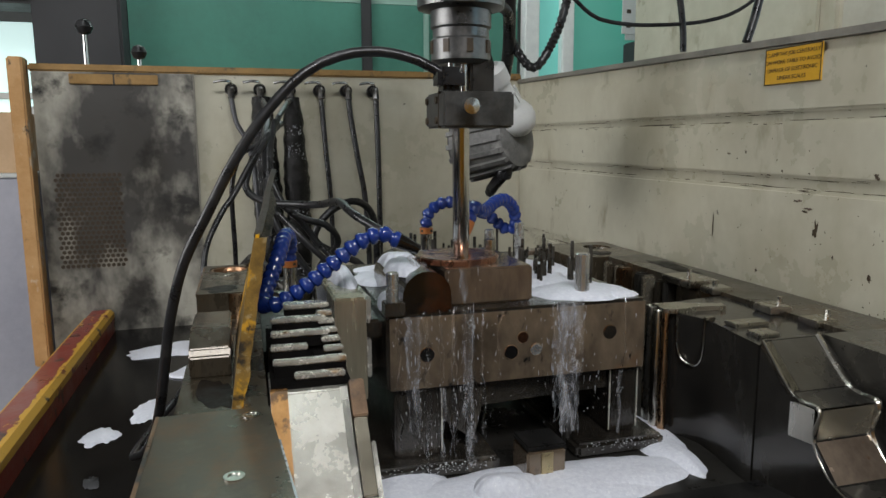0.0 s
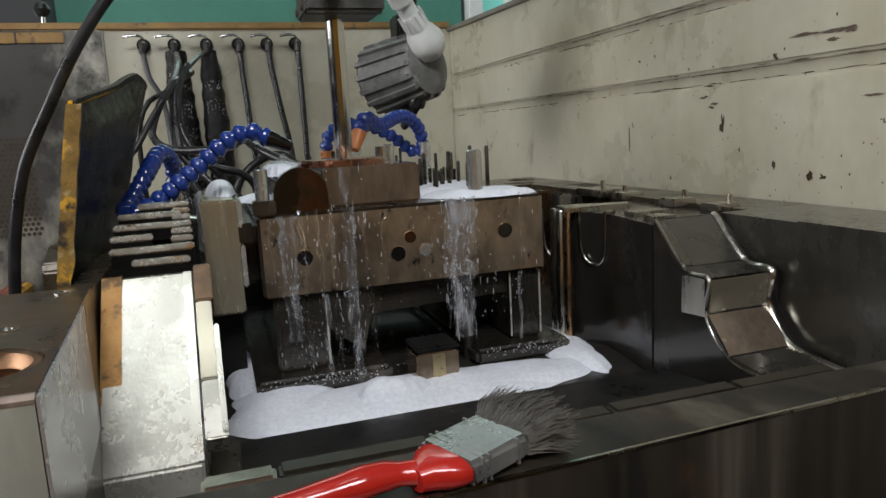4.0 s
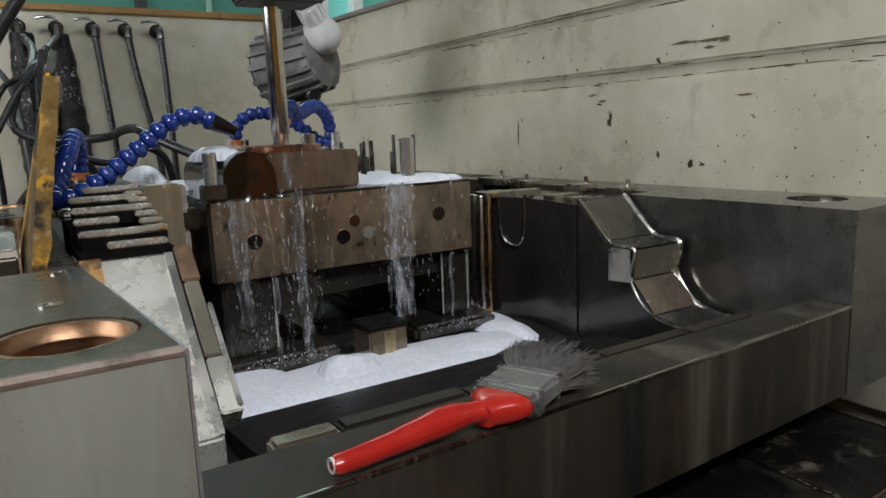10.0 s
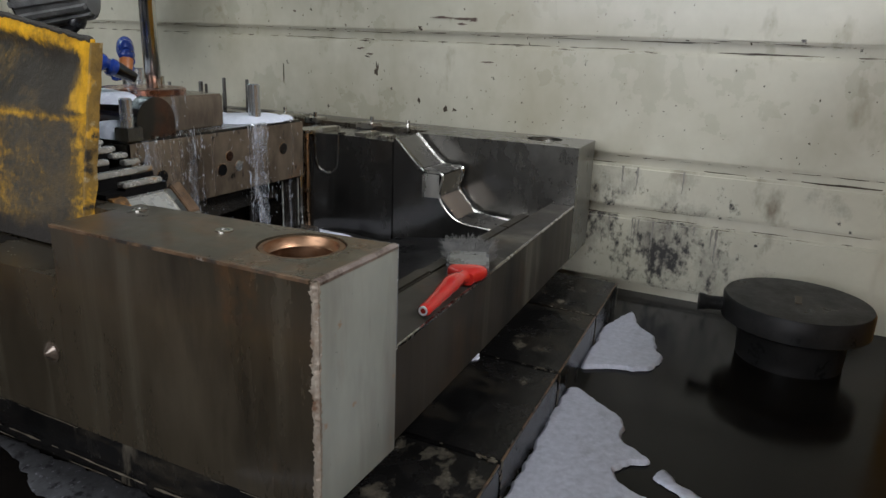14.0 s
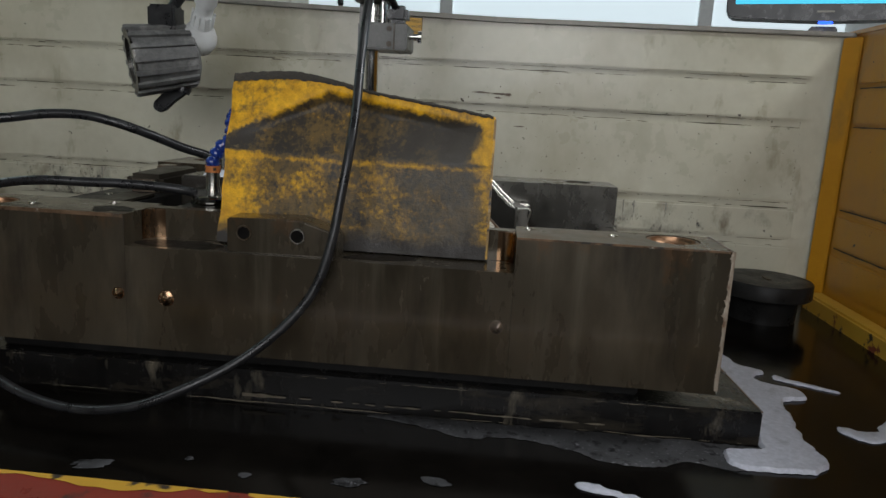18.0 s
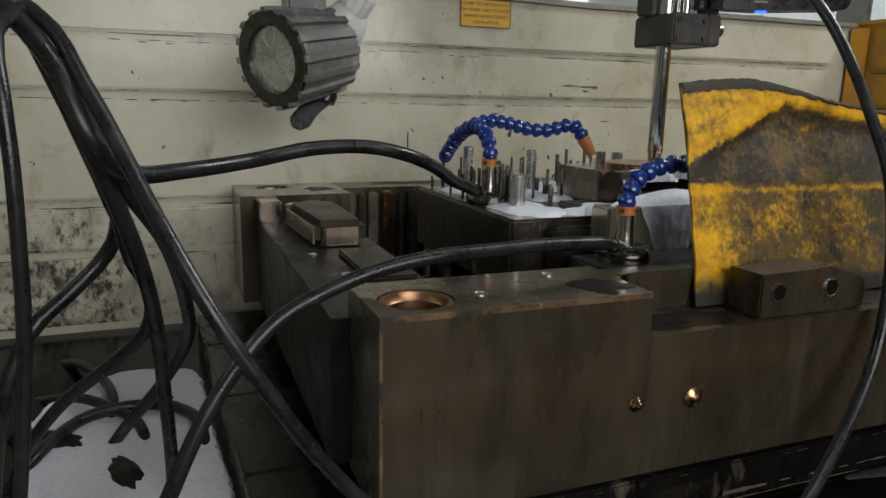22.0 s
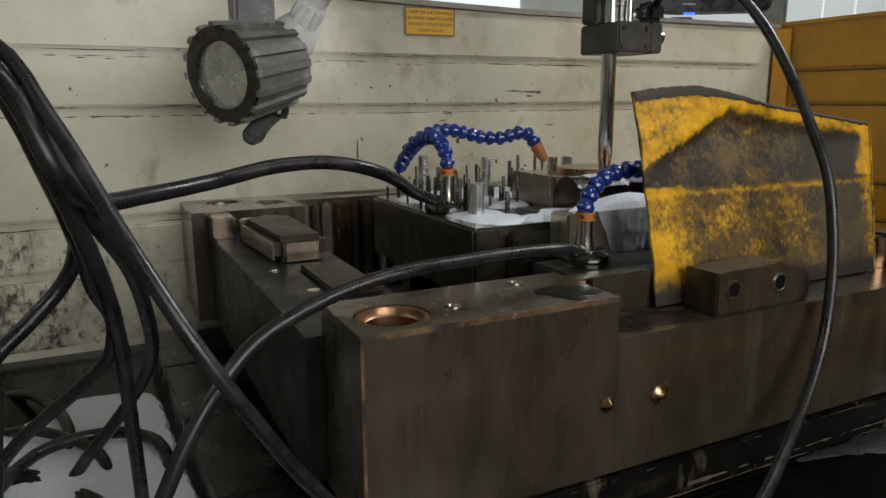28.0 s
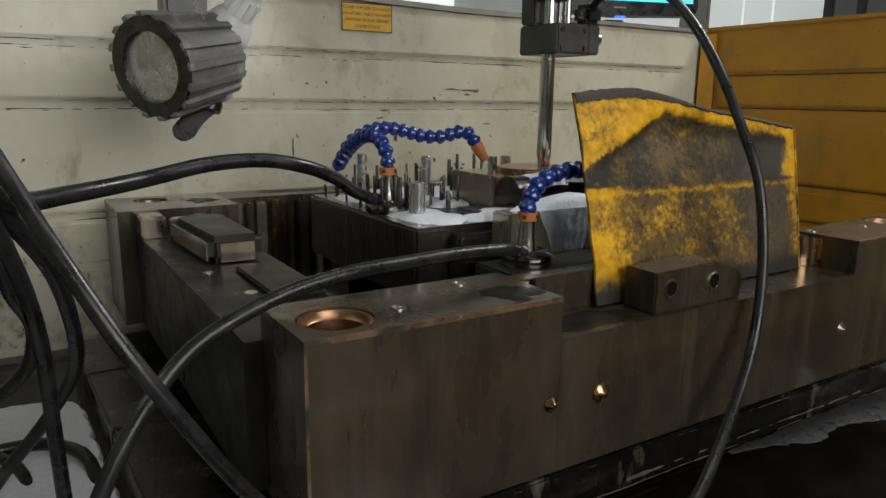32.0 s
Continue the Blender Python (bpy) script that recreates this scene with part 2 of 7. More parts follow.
FROTH = mat("watery_froth", (0.30, 0.31, 0.34), (0.58, 0.60, 0.64), (0.08, 0.2), 0, 300, 0.1, ONE, (), 0.8)
LAVSTEEL = mat("reflection_grey_steel", (0.36, 0.36, 0.38), (0.50, 0.50, 0.53), (0.2, 0.34), 0.6, 10, 0.03)
LEDGE = mat("streaked_tool_steel", (0.016, 0.013, 0.0095), (0.046, 0.038, 0.028), (0.40, 0.64), 0.3, 10, 0.12, (1, 1, 0.2),
            [((0.085, 0.078, 0.058), 22, 0.54, 0.14, (1, 0.4, 0.05), 0.2), ((0.009, 0.008, 0.007), 26, 0.52, 0.14, (1, 0.4, 0.06), 0.2), ((0.075, 0.042, 0.02), 9, 0.60, 0.2, (1, 1, 0.6), 0.2)], 0.04)
TABLE.node_tree.nodes["Principled BSDF"].inputs["Specular IOR Level"].default_value = 0.3
FLUID.node_tree.nodes["Principled BSDF"].inputs["Specular IOR Level"].default_value = 0.13
EDGEWORN = mat("grimy_yellow_edge", (0.12, 0.075, 0.025), (0.34, 0.20, 0.035), (0.3, 0.55), 0, 60, 0.6, ONE, [((0.34, 0.26, 0.13), 90, 0.58, 0.06, ONE, 0), ((0.58, 0.31, 0.02), 30, 0.54, 0.05, ONE, 0), ((0.03, 0.024, 0.017), 44, 0.56, 0.08, ONE, 0)])
RUSTEDGE = mat("rusty_bare_edge", (0.075, 0.045, 0.026), (0.24, 0.15, 0.085), (0.25, 0.5), 0.4, 60, 0.3, ONE, [((0.04, 0.035, 0.03), 26, 0.52, 0.08, ONE, 0.3), ((0.50, 0.45, 0.38), 70, 0.64, 0.06, ONE, 0.6)])
TORCHLIT = mat("torchlit_steel", (0.235, 0.245, 0.205), (0.41, 0.415, 0.355), (0.3, 0.5), 0.2, 6, 0.05, (1, 1, 0.5), [((0.20, 0.19, 0.16), 20, 0.50, 0.22, (1, 1, 0.16), 0.2), ((0.21, 0.145, 0.09), 14, 0.57, 0.2, (1, 1, 0.3), 0.1), ((0.30, 0.20, 0.12), 70, 0.67, 0.05, ONE, 0.1), ((0.03, 0.03, 0.027), 130, 0.70, 0.03, ONE, 0.1)], 0.1)
OCHRE = mat("grimy_ochre_paint", (0.20, 0.115, 0.032), (0.34, 0.20, 0.06), (0.35, 0.6), 0, 20, 0.15, ONE, [((0.07, 0.05, 0.03), 30, 0.58, 0.1, ONE, 0)])
PALEMETAL = mat("pale_milled_steel", (0.42, 0.41, 0.36), (0.66, 0.65, 0.60), (0.14, 0.34), 0.6, 60, 0.6, ONE, [((0.03, 0.026, 0.022), 60, 0.60, 0.06, (1, 1, 0.7), 0.3), ((0.38, 0.22, 0.08), 36, 0.60, 0.1, ONE, 0.4)], 0.3)
TANBLOCK = mat("pale_tan_steel", (0.30, 0.27, 0.19), (0.56, 0.51, 0.38), (0.16, 0.32), 0.7, 14, 0.08, (2.5, 2.5, 0.25), [((0.13, 0.10, 0.06), 20, 0.56, 0.15, (2, 2, 0.3), 0.5)], 0.2)
PINSTEEL = mat("wet_pin_steel", (0.46, 0.46, 0.44), (0.64, 0.64, 0.62), (0.16, 0.30), 0.8, 40, 0.05, ONE, (), 0.2)
FILM = mat("grey_scum_film", (0.030, 0.030, 0.031), (0.085, 0.085, 0.088), (0.45, 0.75), 0, 40, 0.3, ONE, [((0.010, 0.010, 0.010), 70, 0.54, 0.10, ONE, 0), ((0.17, 0.17, 0.18), 240, 0.62, 0.05, ONE, 0)])
FILM.node_tree.nodes["Principled BSDF"].inputs["Specular IOR Level"].default_value = 0.1
FOAMTHIN = mat("thin_foam", (0.40, 0.41, 0.47), (0.62, 0.63, 0.70), (0.35, 0.6), 0, 160, 0.4, ONE, [((0.26, 0.27, 0.31), 30, 0.58, 0.2, ONE, 0)])
GRIME = mat("matt_dark_grime", (0.020, 0.018, 0.015), (0.060, 0.050, 0.036), (0.65, 0.9), 0, 150, 0.8)
RIM = mat("worn_grey_rim", (0.16, 0.15, 0.13), (0.30, 0.28, 0.24), (0.35, 0.6), 0.2, 16, 0.1)
GREASE = mat("grey_grease", (0.16, 0.15, 0.125), (0.26, 0.245, 0.21), (0.3, 0.5), 0, 40, 0.1)
GREYHOSE = mat("grey_rubber", (0.03, 0.03, 0.033), (0.06, 0.06, 0.066), (0.3, 0.5), 0, 60, 0.05)
SLUDGE = mat("wet_black_sludge", (0.005, 0.005, 0.005), (0.016, 0.015, 0.014), (0.05, 0.2), 0, 130, 1.0, ONE, (), 0.15)
CHIPPED = mat("chipped_yellow_paint", (0.48, 0.27, 0.025), (0.58, 0.34, 0.04), (0.3, 0.55), 0, 10, 0.2, ONE,
              [((0.16, 0.03, 0.02), 14, 0.58, 0.03, (1, 1, 1), 0), ((0.03, 0.022, 0.02), 24, 0.60, 0.05, ONE, 0)])
RESIDUE = mat("tan_residue", (0.07, 0.058, 0.040), (0.16, 0.135, 0.095), (0.4, 0.7), 0, 60, 0.2)
POSTPAINT = mat("chipped_orange_paint", (0.40, 0.215, 0.075), (0.56, 0.34, 0.15), (0.35, 0.6), 0, 18, 0.3, ONE, [((0.60, 0.55, 0.46), 16, 0.60, 0.06, (1, 1, 0.5), 0), ((0.05, 0.038, 0.028), 22, 0.58, 0.06, (1, 1, 0.6), 0)])
BRONZED = mat("coppery_worn_steel", (0.30, 0.17, 0.09), (0.48, 0.33, 0.2), (0.15, 0.35), 1.0, 24, 0.08, (1, 1, 0.4))
SMOOTH = mat("smooth_wet_steel", (0.085, 0.081, 0.071), (0.165, 0.158, 0.14), (0.2, 0.38), 0.85, 7, 0.06, (1, 1, 0.6),
             [((0.04, 0.036, 0.031), 9, 0.54, 0.25, ONE, 0.5), ((0.14, 0.12, 0.085), 5, 0.60, 0.2, ONE, 0.7)], 0.3)
WORN = mat("bare_worn_edge", (0.22, 0.165, 0.115), (0.48, 0.42, 0.34), (0.3, 0.55), 0.4, 90, 0.9, (1, 1, 0.6), [((0.16, 0.085, 0.045), 60, 0.54, 0.1, ONE, 0.2), ((0.66, 0.61, 0.54), 140, 0.62, 0.08, ONE, 0.5)])
RUSTY = mat("rust_brown_steel", (0.26, 0.115, 0.028), (0.52, 0.29, 0.10), (0.25, 0.5), 0.5, 44, 0.3, (1, 1, 0.7), [((0.13, 0.075, 0.035), 90, 0.56, 0.08, ONE, 0.4)])
BRIGHTWET = mat("wet_bright_steel", (0.50, 0.48, 0.41), (0.68, 0.665, 0.60), (0.18, 0.36), 0.6, 30, 0.2, (1, 1, 1),
                [((0.36, 0.34, 0.30), 9, 0.52, 0.3, (1, 1, 0.4), 0.6), ((0.42, 0.25, 0.08), 12, 0.63, 0.14, ONE, 0.3)], 0.2)
BRASSY = mat("brass_stripe", (0.48, 0.40, 0.22), (0.6, 0.5, 0.3), (0.25, 0.4), 0.8, 60, 0.05)
DARKPIN = mat("dark_pin_steel", (0.04, 0.038, 0.034), (0.10, 0.095, 0.085), (0.2, 0.4), 0.8, 60, 0.05)
COPPERWET = mat("wet_grey_brown_copper", (0.13, 0.10, 0.075), (0.31, 0.245, 0.185), (0.10, 0.28), 0.6, 18, 0.2, (1, 1, 0.3),
                [((0.03, 0.025, 0.02), 22, 0.54, 0.15, (1, 1, 0.25), 0.4), ((0.30, 0.15, 0.08), 24, 0.66, 0.1, (1, 1, 0.4), 0.8)], 0.5)
CHUCK = mat("dull_chuck_steel", (0.10, 0.10, 0.098), (0.22, 0.22, 0.215), (0.25, 0.45), 0.9, 30, 0.08)
WETDARK = mat("wet_dark_steel", (0.020, 0.017, 0.013), (0.055, 0.047, 0.035), (0.30, 0.55), 0.3, 14, 0.12, ONE, [((0.10, 0.085, 0.06), 26, 0.62, 0.15, ONE, 0.3)])
WETDARK.node_tree.nodes["Principled BSDF"].inputs["Specular IOR Level"].default_value = 0.15
WETCHROME = mat("wet_dark_chrome", (0.16, 0.155, 0.14), (0.34, 0.33, 0.30), (0.08, 0.22), 1.0, 40, 0.06)
CLAMPSTEEL = mat("dark_clamp_steel", (0.048, 0.048, 0.046), (0.115, 0.114, 0.108), (0.28, 0.5), 0.6, 30, 0.08)
BROWNSCAR = mat("brown_primer", (0.075, 0.052, 0.038), (0.14, 0.10, 0.075), (0.5, 0.8), 0, 120, 0.3)
OILFILM = mat("black_oil_film", (0.004, 0.004, 0.004), (0.018, 0.014, 0.010), (0.3, 0.6), 0, 50, 0.3)
OILFILM.node_tree.nodes["Principled BSDF"].inputs["Specular IOR Level"].default_value = 0.12
OILBLACK = mat("oil_black_iron", (0.008, 0.008, 0.008), (0.022, 0.021, 0.020), (0.25, 0.5), 0.1, 24, 0.15)
OILBLACK.node_tree.nodes["Principled BSDF"].inputs["Specular IOR Level"].default_value = 0.12
MILKY = mat("milky_plastic", (0.60, 0.61, 0.60), (0.68, 0.69, 0.67), (0.25, 0.35), 0, 40, 0.01)
TIN = mat("dented_tin", (0.22, 0.22, 0.215), (0.42, 0.42, 0.41), (0.2, 0.42), 0.8, 50, 0.15, ONE, [((0.20, 0.19, 0.17), 60, 0.55, 0.15, ONE, 0.8)])
HOLE = mat("hole_gap_black", (0.004, 0.004, 0.004), (0.010, 0.009, 0.008), (0.9, 1.0), 0, 60, 0)
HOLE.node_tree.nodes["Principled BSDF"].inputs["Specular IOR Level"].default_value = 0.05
RUBBER.node_tree.nodes["Principled BSDF"].inputs["Specular IOR Level"].default_value = 0.42
SLUDGE.node_tree.nodes["Principled BSDF"].inputs["Specular IOR Level"].default_value = 0.15
SCREEN = glow("lit_screen", (0.45, 0.80, 1.0), 1.0)
SCREENBAR = glow("lit_status_bar", (0.08, 0.62, 0.85), 0.9)
ROOMGREY = mat("dull_grey_enclosure", (0.20, 0.20, 0.195), (0.27, 0.27, 0.26), (0.6, 0.85), 0, 4, 0.05)
LED = glow("blue_power_light", (0.02, 0.10, 1.0), 3.0)
PANELGLOW = glow("glowing_white_panel", (0.80, 0.84, 0.84), 0.42)
GREENPALE = mat("pale_green_paint", (0.22, 0.36, 0.30), (0.30, 0.44, 0.38), (0.5, 0.8), 0, 5, 0.05)
DAYPANE = glow("bright_window_pane", (0.72, 0.93, 0.88), 0.8)
DAYPANE2 = glow("white_window_pane", (0.85, 0.95, 0.97), 0.9)
TEALPANE = glow("teal_window_pane", (0.16, 0.48, 0.42), 0.45)
GREENLIT = glow("green_window_pane", (0.10, 0.36, 0.28), 0.35)
LAVENDER = mat("lavender_grey_paint", (0.36, 0.36, 0.42), (0.46, 0.46, 0.52), (0.4, 0.6), 0, 6, 0.05)
CARTON = mat("tan_cardboard", (0.55, 0.36, 0.20), (0.66, 0.46, 0.28), (0.6, 0.85), 0, 14, 0.1)



def shield_paint():
    """Worn yellow paint with a grimy lower half; the dent's shade and a grey sheen are painted in."""
    m = mat("worn_yellow_paint", (0.40, 0.20, 0.007), (0.86, 0.47, 0.012), (0.32, 0.55), 0, 60, 0.5)
    N, L = m.node_tree.nodes, m.node_tree.links
    b = N["Principled BSDF"]
    tc = N.new("ShaderNodeTexCoord")
    sep = N.new("ShaderNodeSeparateXYZ")
    L.new(tc.outputs["Object"], sep.inputs[0])
    y, z = sep.outputs[1], sep.outputs[2]

    def op(kind, p, q, clamp=False):
        n = N.new("ShaderNodeMath")
        n.operation, n.use_clamp = kind, clamp
        for s, v in ((0, p), (1, q)):
            if isinstance(v, (int, float)):
                n.inputs[s].default_value = v
            else:
                L.new(v, n.inputs[s])
        return n.outputs[0]

    def grain(sc, st=(1, 1, 1)):
        mp, n = N.new("ShaderNodeMapping"), N.new("ShaderNodeTexNoise")
        mp.inputs["Scale"].default_value = st
        L.new(tc.outputs["Object"], mp.inputs[0])
        n.inputs["Scale"].default_value, n.inputs["Detail"].default_value, n.inputs["Roughness"].default_value = sc, 6, 0.65
        L.new(mp.outputs[0], n.inputs[0])
        return n.outputs[0]

    roof = op("SUBTRACT", 0.346, op("MAXIMUM", op("MULTIPLY", op("SUBTRACT", y, 0.42), 0.46), op("MULTIPLY", op("SUBTRACT", 0.42, y), 0.17)))
    wave = op("MULTIPLY", op("SUBTRACT", grain(30), 0.5), 0.02)
    rise = op("ADD", op("SUBTRACT", z, roof), wave)
    under = op("MULTIPLY", rise, -160, True)
    ridge = op("SUBTRACT", 1.0, op("MULTIPLY", op("ABSOLUTE", op("SUBTRACT", rise, 0.007), 0), 75), True)
    over = op("MULTIPLY", op("SUBTRACT", z, op("ADD", 0.275, op("MULTIPLY", wave, 0.15))), 250, True)
    low = op("SUBTRACT", 1.0, over)
    south = op("MULTIPLY", op("SUBTRACT", op("ADD", 0.250, op("MULTIPLY", op("SUBTRACT", 0.325, z), 0.5)), y), 90, True)
    hollow = op("MULTIPLY", op("MULTIPLY", under, over), op("SUBTRACT", 1.0, south))
    mid = op("SUBTRACT", 1.0, op("MULTIPLY", op("ABSOLUTE", op("SUBTRACT", y, 0.40), 0), 8), True)
    north = op("MULTIPLY", op("SUBTRACT", y, 0.475), 26, True)
    seam = op("SUBTRACT", 1.0, op("MULTIPLY", op("ABSOLUTE", op("SUBTRACT", z, 0.2705), 0), 230), True)
    edge_s = op("MULTIPLY", op("SUBTRACT", 0.262, y), 60, True)
    # how far grime and the dent's painted shade cover the paint, from 0 to 1
    cover = op("ADD", op("MULTIPLY", hollow, op("SUBTRACT", 0.58, op("MULTIPLY", mid, 0.26))), op("MULTIPLY", low, 0.30))
    cover = op("SUBTRACT", cover, op("MULTIPLY", low, op("MULTIPLY", north, 0.42)))
    cover = op("ADD", cover, op("MULTIPLY", op("MULTIPLY", op("SUBTRACT", 0.35, y), 14, True), 0.09))
    cover = op("SUBTRACT", cover, op("MULTIPLY", edge_s, 0.30))
    cover = op("SUBTRACT", cover, op("MULTIPLY", ridge, 0.27))
    cover = op("SUBTRACT", cover, op("MULTIPLY", seam, op("ADD", 0.22, op("MULTIPLY", north, 0.10))))
    speck = op("ADD", op("MULTIPLY", grain(24, (1, 0.7, 1.2)), 0.48), op("MULTIPLY", grain(150), 0.52))
    dirt = op("MULTIPLY", op("ADD", op("MULTIPLY", op("SUBTRACT", speck, 0.452), 1.7), op("MULTIPLY", cover, 0.62)), 3.6, True)
    deep = op("MULTIPLY", op("ADD", op("SUBTRACT", op("ADD", op("MULTIPLY", grain(38), 0.5), op("MULTIPLY", grain(190), 0.5)), 0.60), op("MULTIPLY", cover, 0.45)), 7, True)
    foot = op("MULTIPLY", op("SUBTRACT", op("ADD", 0.2045, op("MULTIPLY", wave, 2.2)), z), 60, True)
    scuff = op("MULTIPLY", op("SUBTRACT", grain(70, (1, 0.5, 1.5)), 0.66), 9, True)
    # Grey towards the south: the grazing reflection put into the colour.
    bare = op("MULTIPLY", op("ADD", op("MULTIPLY", op("SUBTRACT", 0.395, y), 9), op("MULTIPLY", op("SUBTRACT", grain(20), 0.5), 2.6)), 1.0, True)
    bare = op("MULTIPLY", op("MULTIPLY", bare, op("SUBTRACT", 1.0, op("MULTIPLY", ridge, 0.8))), op("SUBTRACT", 0.62, op("MULTIPLY", edge_s, 0.5)))
    bare = op("MULTIPLY", bare, op("MULTIPLY", op("MAXIMUM", low, op("MULTIPLY", under, 0.75)), op("SUBTRACT", 1.0, op("MULTIPLY", seam, 0.6))))
    colour = b.inputs["Base Color"].links[0].from_socket
    for col, mask in (((0.125, 0.080, 0.024), dirt), ((0.030, 0.025, 0.019), deep), ((0.24, 0.18, 0.08), scuff), ((0.072, 0.064, 0.050), bare), ((0.03, 0.026, 0.022), foot)):
        x = N.new("ShaderNodeMix")
        x.data_type = "RGBA"
        x.inputs[7].default_value = (*col, 1)
        L.new(mask, x.inputs[0]), L.new(colour, x.inputs[6])
        colour = x.outputs[2]
    L.new(colour, b.inputs["Base Color"])
    return m


SHIELD = shield_paint()
SHIELD.node_tree.nodes["Principled BSDF"].inputs["Specular IOR Level"].default_value = 0.25


def stain_tools(m):
    """Small makers of node maths for one material: op, grain and coat."""
    N, L = m.node_tree.nodes, m.node_tree.links
    tc, sep = N.new("ShaderNodeTexCoord"), N.new("ShaderNodeSeparateXYZ")
    L.new(tc.outputs["Object"], sep.inputs[0])

    def op(kind, p, q=0.0, clamp=False):
        n = N.new("ShaderNodeMath")
        n.operation, n.use_clamp = kind, clamp
        for k, v in ((0, p), (1, q)):
            if isinstance(v, (int, float)):
                n.inputs[k].default_value = v
            else:
                L.new(v, n.inputs[k])
        return n.outputs[0]

    def grain(sc, st=(1, 1, 1)):
        mp, n = N.new("ShaderNodeMapping"), N.new("ShaderNodeTexNoise")
        mp.inputs["Scale"].default_value = st
        L.new(tc.outputs["Object"], mp.inputs[0])
        n.inputs["Scale"].default_value, n.inputs["Detail"].default_value, n.inputs["Roughness"].default_value = sc, 7, 0.65
        L.new(mp.outputs[0], n.inputs[0])
        return n.outputs[0]

    def coat(rows):
        socket = N["Principled BSDF"].inputs["Base Color"]
        colour = socket.links[0].from_socket
        for col, mask in rows:
            x = N.new("ShaderNodeMix")
            x.data_type = "RGBA"
            x.inputs[7].default_value = (*col, 1)
            L.new(mask, x.inputs[0]), L.new(colour, x.inputs[6])
            colour = x.outputs[2]
        L.new(colour, socket)

    return op, grain, coat, sep.outputs


def block_steel():
    """Tool steel with rust under its top edges, oil runs and pale rubbed streaks."""
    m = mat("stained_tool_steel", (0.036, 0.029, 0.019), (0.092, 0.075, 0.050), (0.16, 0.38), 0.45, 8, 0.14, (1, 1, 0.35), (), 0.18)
    op, grain, coat, (x, y, z) = stain_tools(m)
    top = op("MULTIPLY", op("SUBTRACT", z, 0.150), 15, True)
    rust = op("MULTIPLY", op("ADD", op("SUBTRACT", op("ADD", op("MULTIPLY", grain(26, (1, 1, 0.16)), 0.7), op("MULTIPLY", grain(120), 0.3)), 0.625), op("MULTIPLY", op("MULTIPLY", top, top), 0.17)), 5, True)
    pale = op("MULTIPLY", op("SUBTRACT", grain(34, (1, 1, 0.06)), 0.55), 5, True)
    oil = op("MULTIPLY", op("SUBTRACT", grain(16, (1, 1, 0.22)), 0.56), 3.6, True)
    pit = op("MULTIPLY", op("SUBTRACT", grain(210), 0.66), 10, True)
    coat((((0.115, 0.100, 0.070), pale), ((0.012, 0.010, 0.008), oil), ((0.13, 0.068, 0.028), rust), ((0.015, 0.013, 0.012), pit)))
    return m


def veil_water():
    """Thin aerated water: clear in streaks, milky in others."""
    m = mat("milky_water", (0.40, 0.41, 0.44), (0.62, 0.63, 0.66), (0.03, 0.12), 0, 90, 0.8, (1, 1, 0.25), (), 0.6)
    N, L = m.node_tree.nodes, m.node_tree.links
    tc, mp, n, r = N.new("ShaderNodeTexCoord"), N.new("ShaderNodeMapping"), N.new("ShaderNodeTexNoise"), N.new("ShaderNodeMapRange")
    mp.inputs["Scale"].default_value = (1, 1, 0.22)
    n.inputs["Scale"].default_value, n.inputs["Detail"].default_value = 160, 6
    r.inputs["From Min"].default_value, r.inputs["From Max"].default_value = 0.44, 0.74
    r.inputs["To Min"].default_value, r.inputs["To Max"].default_value = 0.04, 0.50
    L.new(tc.outputs["Object"], mp.inputs[0]), L.new(mp.outputs[0], n.inputs[0]), L.new(n.outputs[0], r.inputs[0])
    L.new(r.outputs[0], N["Principled BSDF"].inputs["Alpha"])
    return m


